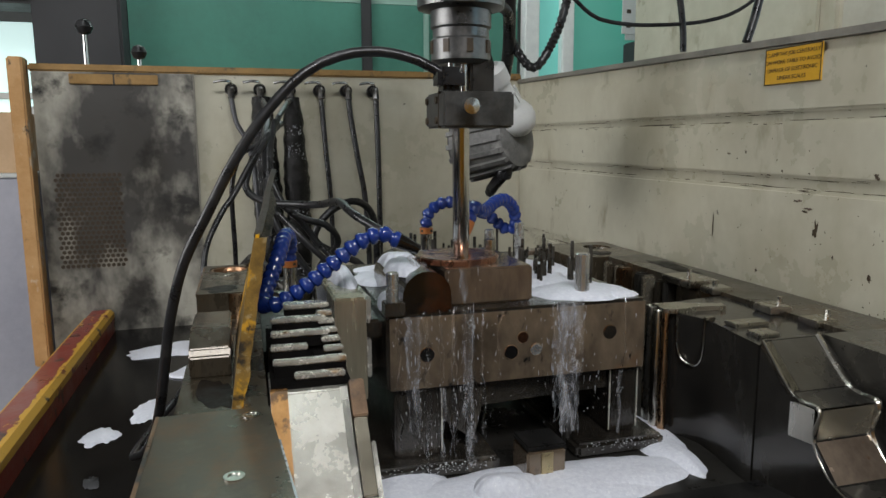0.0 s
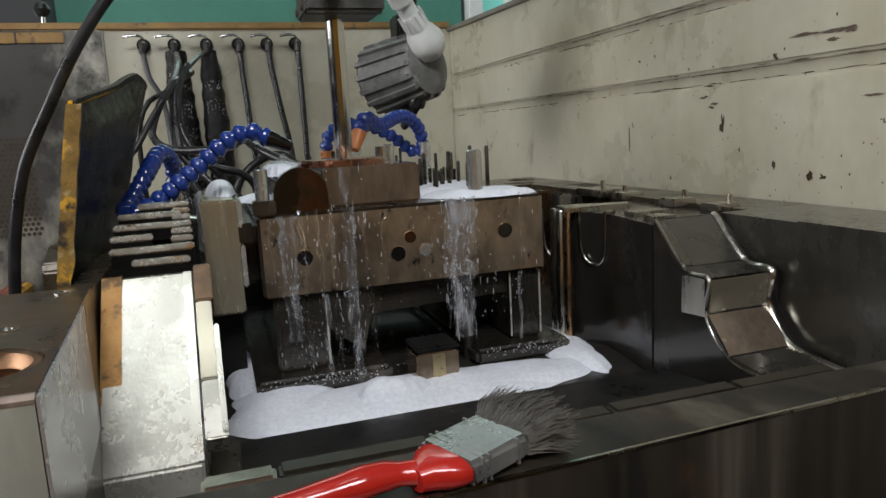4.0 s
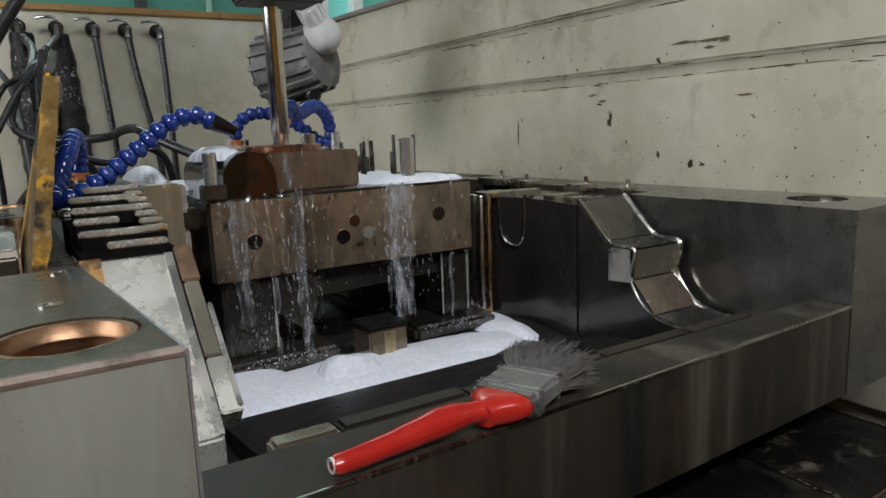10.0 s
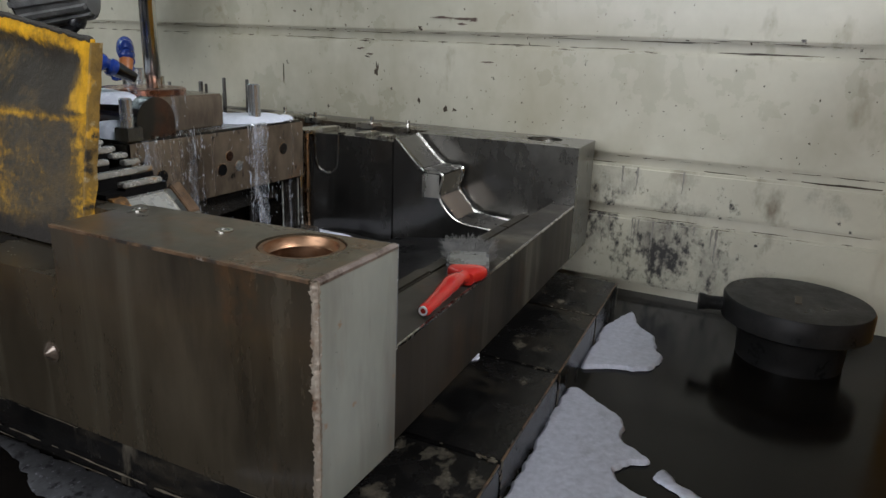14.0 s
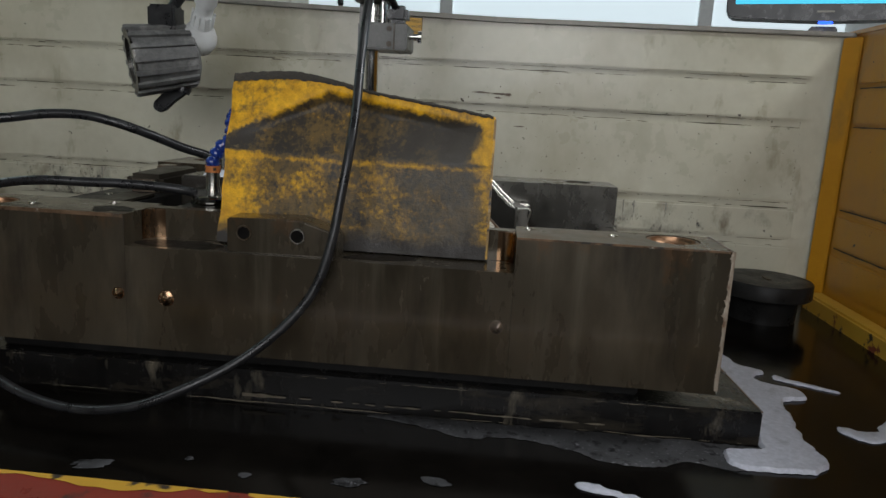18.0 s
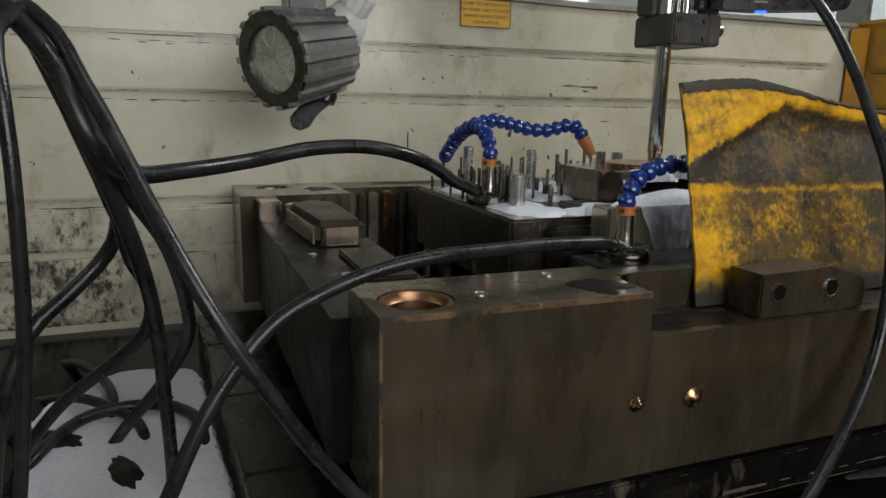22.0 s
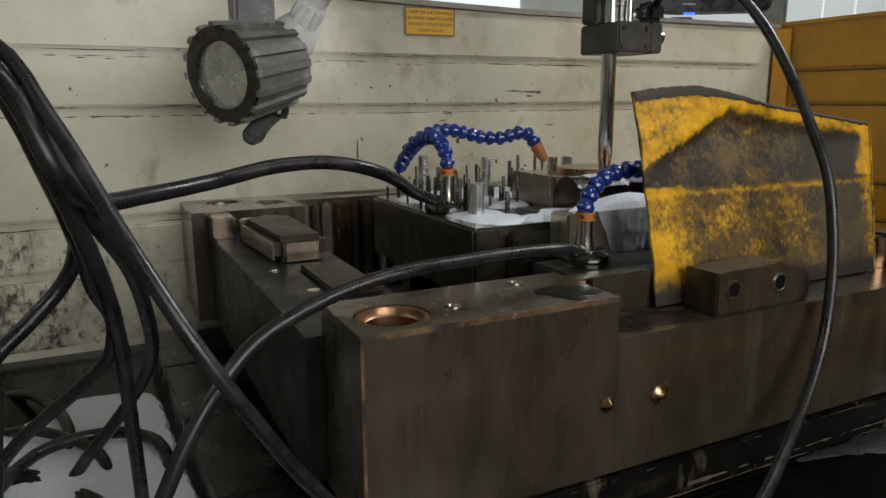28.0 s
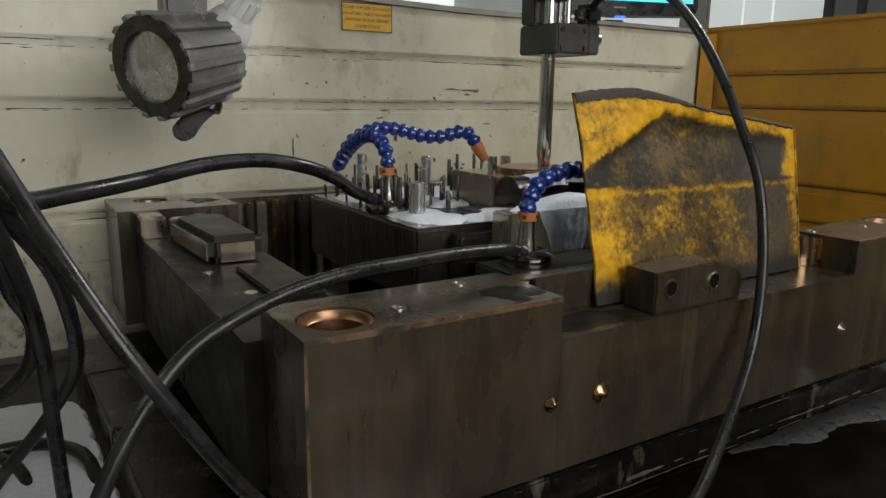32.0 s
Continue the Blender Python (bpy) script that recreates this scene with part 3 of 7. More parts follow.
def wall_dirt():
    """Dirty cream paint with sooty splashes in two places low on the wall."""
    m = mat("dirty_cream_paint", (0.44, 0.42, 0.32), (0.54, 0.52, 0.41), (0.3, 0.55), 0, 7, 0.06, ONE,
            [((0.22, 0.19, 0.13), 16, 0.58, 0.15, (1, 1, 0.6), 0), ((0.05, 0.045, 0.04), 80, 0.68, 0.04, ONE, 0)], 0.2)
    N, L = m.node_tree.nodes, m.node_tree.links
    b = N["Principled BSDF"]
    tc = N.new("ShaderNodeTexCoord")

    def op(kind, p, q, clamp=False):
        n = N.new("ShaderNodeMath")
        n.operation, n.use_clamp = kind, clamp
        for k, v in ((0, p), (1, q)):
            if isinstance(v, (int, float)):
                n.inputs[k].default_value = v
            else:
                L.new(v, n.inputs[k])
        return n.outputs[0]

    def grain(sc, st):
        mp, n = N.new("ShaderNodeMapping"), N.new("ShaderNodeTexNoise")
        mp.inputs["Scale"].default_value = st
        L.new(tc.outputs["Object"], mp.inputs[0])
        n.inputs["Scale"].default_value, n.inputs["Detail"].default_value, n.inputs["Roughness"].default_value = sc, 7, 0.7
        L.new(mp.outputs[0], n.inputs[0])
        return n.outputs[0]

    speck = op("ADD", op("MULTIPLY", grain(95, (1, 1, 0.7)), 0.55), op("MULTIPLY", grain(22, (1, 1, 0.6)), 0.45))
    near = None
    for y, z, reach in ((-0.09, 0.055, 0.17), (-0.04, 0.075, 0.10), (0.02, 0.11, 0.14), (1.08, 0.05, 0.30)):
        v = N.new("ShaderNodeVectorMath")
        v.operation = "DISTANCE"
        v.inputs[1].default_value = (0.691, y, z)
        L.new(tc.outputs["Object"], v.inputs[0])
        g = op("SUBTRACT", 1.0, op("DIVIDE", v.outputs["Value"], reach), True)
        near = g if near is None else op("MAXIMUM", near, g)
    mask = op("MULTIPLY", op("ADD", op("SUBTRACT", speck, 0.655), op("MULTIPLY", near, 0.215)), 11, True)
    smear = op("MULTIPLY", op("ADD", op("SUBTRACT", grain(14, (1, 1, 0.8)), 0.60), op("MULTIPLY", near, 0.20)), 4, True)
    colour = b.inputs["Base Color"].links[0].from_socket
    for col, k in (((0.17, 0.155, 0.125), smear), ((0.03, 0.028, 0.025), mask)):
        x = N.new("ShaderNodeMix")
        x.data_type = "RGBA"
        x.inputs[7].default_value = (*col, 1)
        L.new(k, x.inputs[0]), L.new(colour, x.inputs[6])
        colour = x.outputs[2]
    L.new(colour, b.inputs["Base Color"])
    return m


VEIL = veil_water()
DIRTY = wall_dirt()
BLOCK = block_steel()

# ---- mesh helpers ----


def thing(name, label, category, group="", kind=""):
    return tagged(new(name), label, category, group, kind)


def part(name, bm, material, parent=None, label="", smooth=False):
    bmesh.ops.recalc_face_normals(bm, faces=bm.faces)
    me = bpy.data.meshes.new(name)
    bm.to_mesh(me)
    bm.free()
    me.materials.append(material)
    if smooth:
        me.polygons.foreach_set("use_smooth", [True] * len(me.polygons))
        me.set_sharp_from_angle(angle=radians(35))
    ob = new(name, me)
    ob.parent = parent
    if label:
        ob["label"] = label
    return ob


def box(bm, x0, x1, y0, y1, z0, z1, bevel=0.0):
    vs = [bm.verts.new((x, y, z)) for x in (x0, x1) for y in (y0, y1) for z in (z0, z1)]
    fs = [bm.faces.new([vs[i] for i in f]) for f in ((0, 1, 3, 2), (4, 6, 7, 5), (0, 4, 5, 1), (2, 3, 7, 6), (0, 2, 6, 4), (1, 5, 7, 3))]
    if bevel:
        bmesh.ops.bevel(bm, geom=list({e for f in fs for e in f.edges}), offset=bevel, segments=2, affect="EDGES")
    return bm


def boxes(*rows, bevel=0.0):
    bm = bmesh.new()
    for r in rows:
        box(bm, *r, bevel=bevel)
    return bm


def prism(bm, outline, axis, lo, hi, bevel=0.0):
    """An outline in the two other axes (in order x, y, z), extruded along axis."""
    def at(a, b, c):
        return {"x": (c, a, b), "y": (a, c, b), "z": (a, b, c)}[axis]
    low, high = ([bm.verts.new(at(a, b, c)) for a, b in outline] for c in (lo, hi))
    n = len(outline)
    fs = [bm.faces.new(low), bm.faces.new(high)] + [bm.faces.new((low[i], low[(i + 1) % n], high[(i + 1) % n], high[i])) for i in range(n)]
    if bevel:
        bmesh.ops.bevel(bm, geom=list({e for f in fs for e in f.edges}), offset=bevel, segments=2, affect="EDGES")
    return bm


def lathe(bm, profile, m=None, seg=24, close=False):
    """A profile of (radius, height) rows turned round z."""
    rings = []
    for r, z in profile:
        rings.append([bm.verts.new((r * math.cos(2 * math.pi * k / seg), r * math.sin(2 * math.pi * k / seg), z)) for k in range(seg)])
    fresh = [v for ring in rings for v in ring]
    pairs = list(zip(rings, rings[1:])) + ([(rings[-1], rings[0])] if close else [])
    for a, b in pairs:
        for k in range(seg):
            bm.faces.new((a[k], a[(k + 1) % seg], b[(k + 1) % seg], b[k]))
    if not close:
        bm.faces.new(rings[0]), bm.faces.new(rings[-1])
    if m is not None:
        bmesh.ops.transform(bm, matrix=m, verts=fresh)
    return bm


def spline(points, step=0.012):
    """A smooth line through the points, evenly stepped."""
    P = [Vector(p) for p in points]
    P = [P[0] * 2 - P[1], *P, P[-1] * 2 - P[-2]]
    out = []
    for a, b, c, d in zip(P, P[1:], P[2:], P[3:]):
        n = max(2, int((c - b).length / step))
        for k in range(n):
            t = k / n
            out.append(0.5 * ((2 * b) + (c - a) * t + (2 * a - 5 * b + 4 * c - d) * t * t + (3 * b - a - 3 * c + d) * t ** 3))
    return out + [P[-2]]


def tube(bm, points, r, seg=12, step=0.012, radii=None):
    line = spline(points, step)
    up, rings = Vector((0.3, 0.2, 1)).normalized(), []
    for i, p in enumerate(line):
        d = (line[min(i + 1, len(line) - 1)] - line[max(i - 1, 0)]).normalized()
        side = d.cross(up)
        if side.length < 1e-3:
            side = d.cross(Vector((1, 0, 0)))
        side.normalize()
        up = side.cross(d)
        q = r if radii is None else radii(i, len(line))
        rings.append([bm.verts.new(p + q * (math.cos(2 * math.pi * k / seg) * side + math.sin(2 * math.pi * k / seg) * up)) for k in range(seg)])
    for a, b in zip(rings, rings[1:]):
        for k in range(seg):
            bm.faces.new((a[k], a[(k + 1) % seg], b[(k + 1) % seg], b[k]))
    bm.faces.new(rings[0]), bm.faces.new(rings[-1])
    return bm


def bored(bm, x0, x1, y0, y1, z0, z1, cx, cy, r, depth, seg=32):
    """A block with a round blind hole in its top."""
    angles = sorted([2 * math.pi * k / seg for k in range(seg)] + [math.atan2(y - cy, x - cx) % (2 * math.pi) for x in (x0, x1) for y in (y0, y1)])
    rim, edge, low, base = [], [], [], []
    for a in angles:
        c, s = math.cos(a), math.sin(a)
        far = min(((x1 - cx) / c if c > 1e-9 else (x0 - cx) / c if c < -1e-9 else 9), ((y1 - cy) / s if s > 1e-9 else (y0 - cy) / s if s < -1e-9 else 9))
        rim.append(bm.verts.new((cx + r * c, cy + r * s, z1))), low.append(bm.verts.new((cx + r * c, cy + r * s, z1 - depth)))
        edge.append(bm.verts.new((cx + far * c, cy + far * s, z1))), base.append(bm.verts.new((cx + far * c, cy + far * s, z0)))
    n = len(angles)
    for i in range(n):
        j = (i + 1) % n
        bm.faces.new((rim[i], rim[j], edge[j], edge[i])), bm.faces.new((rim[j], rim[i], low[i], low[j])), bm.faces.new((edge[i], edge[j], base[j], base[i]))
    bm.faces.new(low), bm.faces.new(base)
    return bm


# ---- the tank ----
XE, YS, YN, ZT = 0.697, -0.395, 1.31, 0.508
rnd = random.Random(7)


def blot(bm, at, ux, uy, w, h, seed, n=14):
    """A small flat uneven blot, w by h, spanned by ux and uy."""
    r = random.Random(seed)
    vs = []
    for k in range(n):
        a, q = 2 * math.pi * k / n, r.uniform(0.25, 1.0)
        vs.append(bm.verts.new(Vector(at) + ux * (w / 2 * q * math.cos(a)) + uy * (h / 2 * q * math.sin(a))))
    bm.faces.new(vs)


X, Y, Z = Vector((1, 0, 0)), Vector((0, 1, 0)), Vector((0, 0, 1))
wall_e = tagged(part("wall_east", prism(bmesh.new(), [(YS, -0.05), (YN, -0.05), (YN, ZT + 0.0145), (0.25, ZT - 0.011), (YS, ZT - 0.011)], "x", XE, XE + 0.03), CREAM), "cream painted steel tank wall with pressed ribs, chipped", "wall", kind="structure")
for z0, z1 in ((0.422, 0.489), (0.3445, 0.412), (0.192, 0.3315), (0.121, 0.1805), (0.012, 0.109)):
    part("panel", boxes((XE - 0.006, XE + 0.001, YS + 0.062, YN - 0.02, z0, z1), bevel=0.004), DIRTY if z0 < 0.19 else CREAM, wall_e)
part("rim", prism(bmesh.new(), [(YS, ZT - 0.0105), (0.25, ZT - 0.0105), (YN, ZT + 0.015), (YN, ZT + 0.024), (0.25, ZT - 0.0015), (YS, ZT - 0.0015)], "x", XE - 0.008, XE + 0.036, 0.002), RIM, wall_e, "grey worn top edge")
chips = bmesh.new()
face = XE - 0.0065
for y, z, w, h in ((0.571, 0.275, 0.005, 0.045), (0.387, 0.287, 0.011, 0.032), (0.512, 0.375, 0.007, 0.006), (0.266, 0.236, 0.011, 0.013),
                   (0.312, 0.352, 0.011, 0.011), (0.445, 0.353, 0.005, 0.006), (0.405, 0.307, 0.016, 0.004), (0.42, 0.318, 0.012, 0.004),
                   (0.31, 0.245, 0.008, 0.012), (0.36, 0.26, 0.004, 0.008), (0.25, 0.235, 0.01, 0.008), (0.48, 0.225, 0.006, 0.01)):
    blot(chips, (face, y, z), Y, Z, w, h, round(y * 1e4 + z * 1e3))
for k in range(420):
    zone = rnd.random()
    if zone < 0.35:
        y, z, w, h = rnd.uniform(-0.3, 1.2), rnd.choice((0.411, 0.423, 0.331, 0.345, 0.1925, 0.108)) + rnd.uniform(-0.002, 0.002), rnd.uniform(0.004, 0.04), rnd.uniform(0.0008, 0.0022)
    elif zone < 0.75:
        y, z, w, h = rnd.gauss(0.3, 0.4), rnd.uniform(0.2, 0.4), rnd.uniform(0.001, 0.004), rnd.uniform(0.001, 0.005)
    else:
        y, z, w, h = rnd.gauss(0.15, 0.35), 0.2 + abs(rnd.gauss(0, 0.05)), rnd.uniform(0.001, 0.003), rnd.uniform(0.001, 0.003)
    y = min(max(y, -0.32), 1.28)
    off = 0.0065 if not (0.3315 < z < 0.3445 or 0.412 < z < 0.422 or 0.1805 < z < 0.192 or 0.109 < z < 0.121) else 0.0008
    blot(chips, (XE - off, y, z), Y, Z, w, h, 1000 + k, 9)
scars = bmesh.new()
for y, z, w, h in ((0.275, 0.3675, 0.060, 0.0035), (0.240, 0.3660, 0.050, 0.0050), (0.226, 0.3652, 0.020, 0.0055), (0.244, 0.3585, 0.022, 0.0040), (0.400, 0.311, 0.020, 0.005), (0.415, 0.319, 0.012, 0.004), (0.545, 0.372, 0.008, 0.004), (0.20, 0.307, 0.03, 0.003)):
    for k in range(3):
        blot(scars, (face - 0.0002 * k, y + rnd.uniform(-0.1, 0.1) * w, z + rnd.uniform(-0.2, 0.2) * h), Y, Z, w * rnd.uniform(0.7, 1.0), h * rnd.uniform(0.6, 1.0), 1900 + k + round(y * 1e3), 22)
part("scar", scars, BROWNSCAR, wall_e, "brown scraped paint scars")["kind"] = "stuff"
part("chip", chips, INK, wall_e, "dark paint chips and oil splashes")["kind"] = "stuff"


def ribbon(bm, x, y0, y1, z, tall, seed, step=0.004):
    """A broken line, for scum and for groove shade, on an upright face that looks west."""
    prev, y = None, y0
    while y < y1:
        q = noise.noise((y * 9, seed, 0)) + 0.5 * noise.noise((y * 60, seed, 2))
        h = tall * max(0.0, 0.16 + q)
        dz = 0.0012 * noise.noise((y * 25, seed, 5))
        row = (bm.verts.new((x, y, z + dz - h / 2)), bm.verts.new((x, y, z + dz + h / 2))) if h > 0.0003 else None
        if prev and row:
            bm.faces.new((prev[0], row[0], row[1], prev[1]))
        prev, y = row, y + step


# Broken dark lines along the grooves; their shade is put in as colour.
groove = bmesh.new()
for n, z in enumerate((0.4132, 0.4215, 0.3327, 0.3437, 0.1818, 0.1915, 0.1098, 0.1205)):
    ribbon(groove, XE - 0.0012, -0.32, 1.28, z, 0.0034 if n % 2 == 0 else 0.002, 20 + n)
part("groove_shade_dirt", groove, INK, wall_e, "dark shade lines and dirt in the rib grooves")["kind"] = "stuff"


def drip(bm, x, y, top, w, h, seed):
    """A thin run that narrows and wanders downwards."""
    r, prev, n = random.Random(seed), None, 9
    for k in range(n + 1):
        q = k / n
        half = w / 2 * (1 - 0.75 * q) * r.uniform(0.5, 1.1)
        c = y + r.uniform(-0.0006, 0.0006)
        row = (bm.verts.new((x, c - half, top - h * q)), bm.verts.new((x, c + half, top - h * q)))
        if prev:
            bm.faces.new((prev[0], prev[1], row[1], row[0]))
        prev = row


streaks = bmesh.new()
for k in range(34):
    y, top, hgt = rnd.choice((rnd.gauss(-0.06, 0.06), rnd.gauss(1.05, 0.10), rnd.uniform(-0.3, 1.1))), rnd.choice((0.107, 0.107, 0.179)), rnd.uniform(0.01, 0.05)
    drip(streaks, face, min(max(y, -0.32), 1.27), top, rnd.uniform(0.0015, 0.005), hgt, 3000 + k)
part("streak", streaks, GREASE, wall_e, "grey grease streaks")["kind"] = "stuff"

# label with readable text
label = tagged(new("wall_label"), "yellow printed warning label on the cream wall", "label")
part("plate", boxes((XE - 0.0082, XE - 0.0062, 0.395, 0.484, 0.456, 0.499)), LABEL, label)
part("border", boxes(*((XE - 0.0086, XE - 0.0082, y0, y1, z0, z1) for y0, y1, z0, z1 in
     ((0.395, 0.484, 0.456, 0.4572), (0.395, 0.484, 0.4978, 0.499), (0.395, 0.3962, 0.4572, 0.4978), (0.4828, 0.484, 0.4572, 0.4978)))), INK, label)


def lettering(name, text, size, m, material, parent, label=""):
    cu = bpy.data.curves.new(name, "FONT")
    cu.body, cu.size, cu.align_x, cu.align_y, cu.extrude = text, size, "CENTER", "CENTER", 0.0001
    tmp = new(name, cu)
    bpy.context.view_layer.update()
    me = bpy.data.meshes.new_from_object(tmp.evaluated_get(bpy.context.evaluated_depsgraph_get()))
    bpy.data.objects.remove(tmp)
    me.transform(m)
    me.materials.clear()
    me.materials.append(material)
    ob = new(name, me)
    ob.parent = parent
    return ob


for k, text in enumerate(("CLAMP THE JOB CENTRALLY", "ON WORK TABLE TO AVOID", "DAMAGE OF ELECTRONIC", "LINEAR SCALES")):
    lettering("text", text, 0.0066, pose(XE - 0.0086, 0.4395, 0.4915 - k * 0.0093, 90, 0, -90), INK, label)

# north wall with its taps
wall_n = tagged(part("wall_north", boxes((-0.03, XE, YN, YN + 0.03, -0.05, 0.53)), CREAM), "cream painted steel tank wall with hose taps", "wall", kind="structure")
part("rim", boxes((-0.335, XE, YN - 0.006, YN + 0.04, 0.53, 0.545), bevel=0.003), OCHRE, wall_n, "chipped orange yellow top edge")
part("panel", boxes((-0.33, -0.032, YN - 0.008, YN + 0.03, -0.05, 0.53), bevel=0.002), SOOT, wall_n, "sooty perforated panel")
part("post", boxes((-0.365, -0.337, YN - 0.03, YN + 0.01, -0.06, 0.555), bevel=0.003), POSTPAINT, wall_n, "chipped orange corner post")
part("seam", boxes((-0.0315, -0.0285, YN - 0.010, YN + 0.002, -0.02, 0.53)), GREASE, wall_n)
for x0, x1 in ((-0.262, -0.182), (-0.179, -0.098)):
    part("plate", boxes((x0, x1, YN - 0.012, YN - 0.008, 0.506, 0.526), bevel=0.001), OCHRE, wall_n, "yellow name plate")
holes = bmesh.new()
for i in range(13):
    for j in range(20):
        lathe(holes, [(0.0, 0.0), (0.0040, 0.0), (0.0040, 0.0012), (0.0, 0.0012)], pose(-0.302 + i * 0.0095 + (j % 2) * 0.0047, YN - 0.0078, 0.14 + j * 0.0098, 90), 8)
part("vent_hole", holes, INK, wall_n, "rows of dark vent holes")["kind"] = "stuff"
for x, r, h in ((-0.233, 0.017, 0.075), (-0.134, 0.016, 0.028)):
    lever = tagged(new("ball_lever"), "black ball knob on a steel lever over the wall", "lever", "ball levers on the wall")
    part("stem", lathe(bmesh.new(), [(0.0, 0.54), (0.005, 0.54), (0.004, 0.545 + h), (0, 0.545 + h)], pose(x, YN + 0.02, 0), 12), BRIGHT, lever, smooth=True)
    part("knob", lathe(bmesh.new(), [(0.0, -r), (r * 0.7, -r * 0.7), (r, 0), (r * 0.7, r * 0.7), (0, r)], pose(x, YN + 0.02, 0.545 + h), 20), RUBBER, lever, smooth=True)

TAPS = [0.044, 0.102, 0.164, 0.227, 0.285, 0.344]
tap = tagged(new("hose_tap"), "small steel hose tap with a bent lever on the wall", "tap", "taps on the tank wall")
part("body", lathe(bmesh.new(), [(0.0, 0.0), (0.013, 0.0), (0.013, 0.012), (0.008, 0.014), (0.008, 0.035), (0.0, 0.035)], pose(0, 0, 0, 90), 16), OILBLACK, tap, smooth=True)
part("spout", tube(bmesh.new(), [(0, -0.03, 0), (0, -0.042, -0.004), (0, -0.046, -0.02)], 0.007, 10), BLACKSTEEL, tap, smooth=True)
part("lever", tube(bmesh.new(), [(0.002, -0.028, 0.006), (-0.002, -0.034, 0.014), (-0.018, -0.036, 0.015), (-0.034, -0.036, 0.012)], 0.0028, 8), BRIGHT, tap, smooth=True)
tap.matrix_world = pose(TAPS[0], YN, 0.50)
for x in TAPS[1:]:
    copy_thing(tap, pose(x, YN, 0.50))


def hose(name, label, points, r, material=None, category="hose", group="", seg=12, radii=None, step=0.012):
    ob = part(name, tube(bmesh.new(), points, r, seg, step, radii), material or RUBBER, smooth=True)
    return tagged(ob, label, category, group)


yh = YN - 0.046
hose("wall_hose", "thin grey rubber hose hanging from a wall tap", [(0.044, yh, 0.478), (0.052, yh - 0.02, 0.43), (0.073, yh - 0.06, 0.386), (0.083, yh - 0.11, 0.31), (0.09, yh - 0.13, 0.15), (0.095, yh - 0.14, -0.005)], 0.005, GREYHOSE, group="hoses on the taps")
for x, lean, r in ((0.227, 0.010, 0.0055), (0.285, 0.026, 0.006), (0.344, -0.002, 0.006)):
    hose("wall_hose", "dark rubber hose hanging from a wall tap", [(x, yh, 0.478), (x + lean * 0.1, yh - 0.006, 0.44), (x + lean * 0.5, yh - 0.02, 0.36), (x + lean, yh - 0.03, 0.27), (x + lean * 1.2, yh - 0.035, 0.15), (x + lean * 1.2, yh - 0.035, -0.005)], r, group="hoses on the taps")


def clump_radius(scale, seed):
    def f(i, n):
        t = i / max(1, n - 1)
        return scale * (0.3 + 0.7 * math.sin(math.pi * min(1, 0.12 + t * 0.75)) ** 0.8) * (1 + 0.18 * noise.noise((i * 0.4, seed, 0)))
    return f


for x, s in ((0.104, 0.030), (0.166, 0.026)):
    hose("sludge_hose", "hose caked in wet glistening black sludge", [(x, yh, 0.482), (x + 0.002, yh - 0.005, 0.36), (x + 0.006, yh - 0.01, 0.2), (x + 0.008, yh - 0.012, 0.03)], 0.02, SLUDGE, group="hoses on the taps", seg=20, radii=clump_radius(s, x * 50), step=0.008)
# Pale specks modelled as the glints on the wet sludge.
beads, r6 = bmesh.new(), random.Random(21)
for x, sc in ((0.104, 0.030), (0.166, 0.026)):
    for k in range(520):
        z = r6.uniform(0.05, 0.44)
        t = (0.482 - z) / 0.452
        rad = sc * (0.3 + 0.7 * math.sin(math.pi * min(1, 0.12 + t * 0.75)) ** 0.8) * 1.02
        a = r6.uniform(-2.4, -0.7)
        p = Vector((x + 0.008 * t + rad * math.cos(a), yh - 0.012 * t + rad * math.sin(a), z))
        w, h = r6.uniform(0.0003, 0.0012), r6.uniform(0.0005, 0.003)
        ring = [beads.verts.new(p + Vector((w * c, 0, h * d))) for c, d in ((1, 0), (0.6, 0.7), (0, 1), (-0.7, 0.5), (-1, 0), (-0.5, -0.8), (0, -1), (0.7, -0.6))]
        tip = beads.verts.new(p + Vector((0, -0.0015, 0)))
        for i in range(8):
            beads.faces.new((ring[i], ring[(i + 1) % 8], tip))
tagged(part("glint_beads", beads, FROTH, smooth=True), "small pale specks set in as glints on the caked hoses", "drops", kind="stuff")
hose("return_hose", "black rubber hose looping along the tank wall", [(0.33, yh - 0.05, 0.06), (0.322, yh - 0.08, 0.22), (0.28, yh - 0.11, 0.27), (0.22, yh - 0.13, 0.25), (0.19, yh - 0.135, 0.2), (0.23, yh - 0.14, 0.17), (0.29, yh - 0.14, 0.13), (0.31, yh - 0.14, -0.01)], 0.0075)

# south wall, front rail, fluid
wall_s = tagged(part("wall_south", boxes((-0.24, XE + 0.03, YS - 0.03, YS, -0.05, 0.50)), YELLOW), "yellow painted steel tank wall with pressed ribs", "wall", kind="structure")
for z0, z1 in ((0.411, 0.492), (0.3425, 0.3985), (0.192, 0.327), (0.121, 0.1805), (0.05, 0.109)):
    part("panel", boxes((-0.2, XE - 0.046, YS - 0.001, YS + 0.006, z0, z1), bevel=0.004), YELLOW, wall_s)
part("rim", boxes((-0.24, XE + 0.03, YS - 0.034, YS + 0.004, 0.50, 0.511), bevel=0.003), YELLOW, wall_s)
part("post", prism(bmesh.new(), [(XE - 0.0085, YS + 0.026), (XE - 0.0085, YS + 0.0005), (XE - 0.034, YS + 0.0005), (XE - 0.034, YS + 0.004)], "z", 0.0, ZT - 0.012, 0.002), YELLOW, wall_s, "yellow corner gusset")
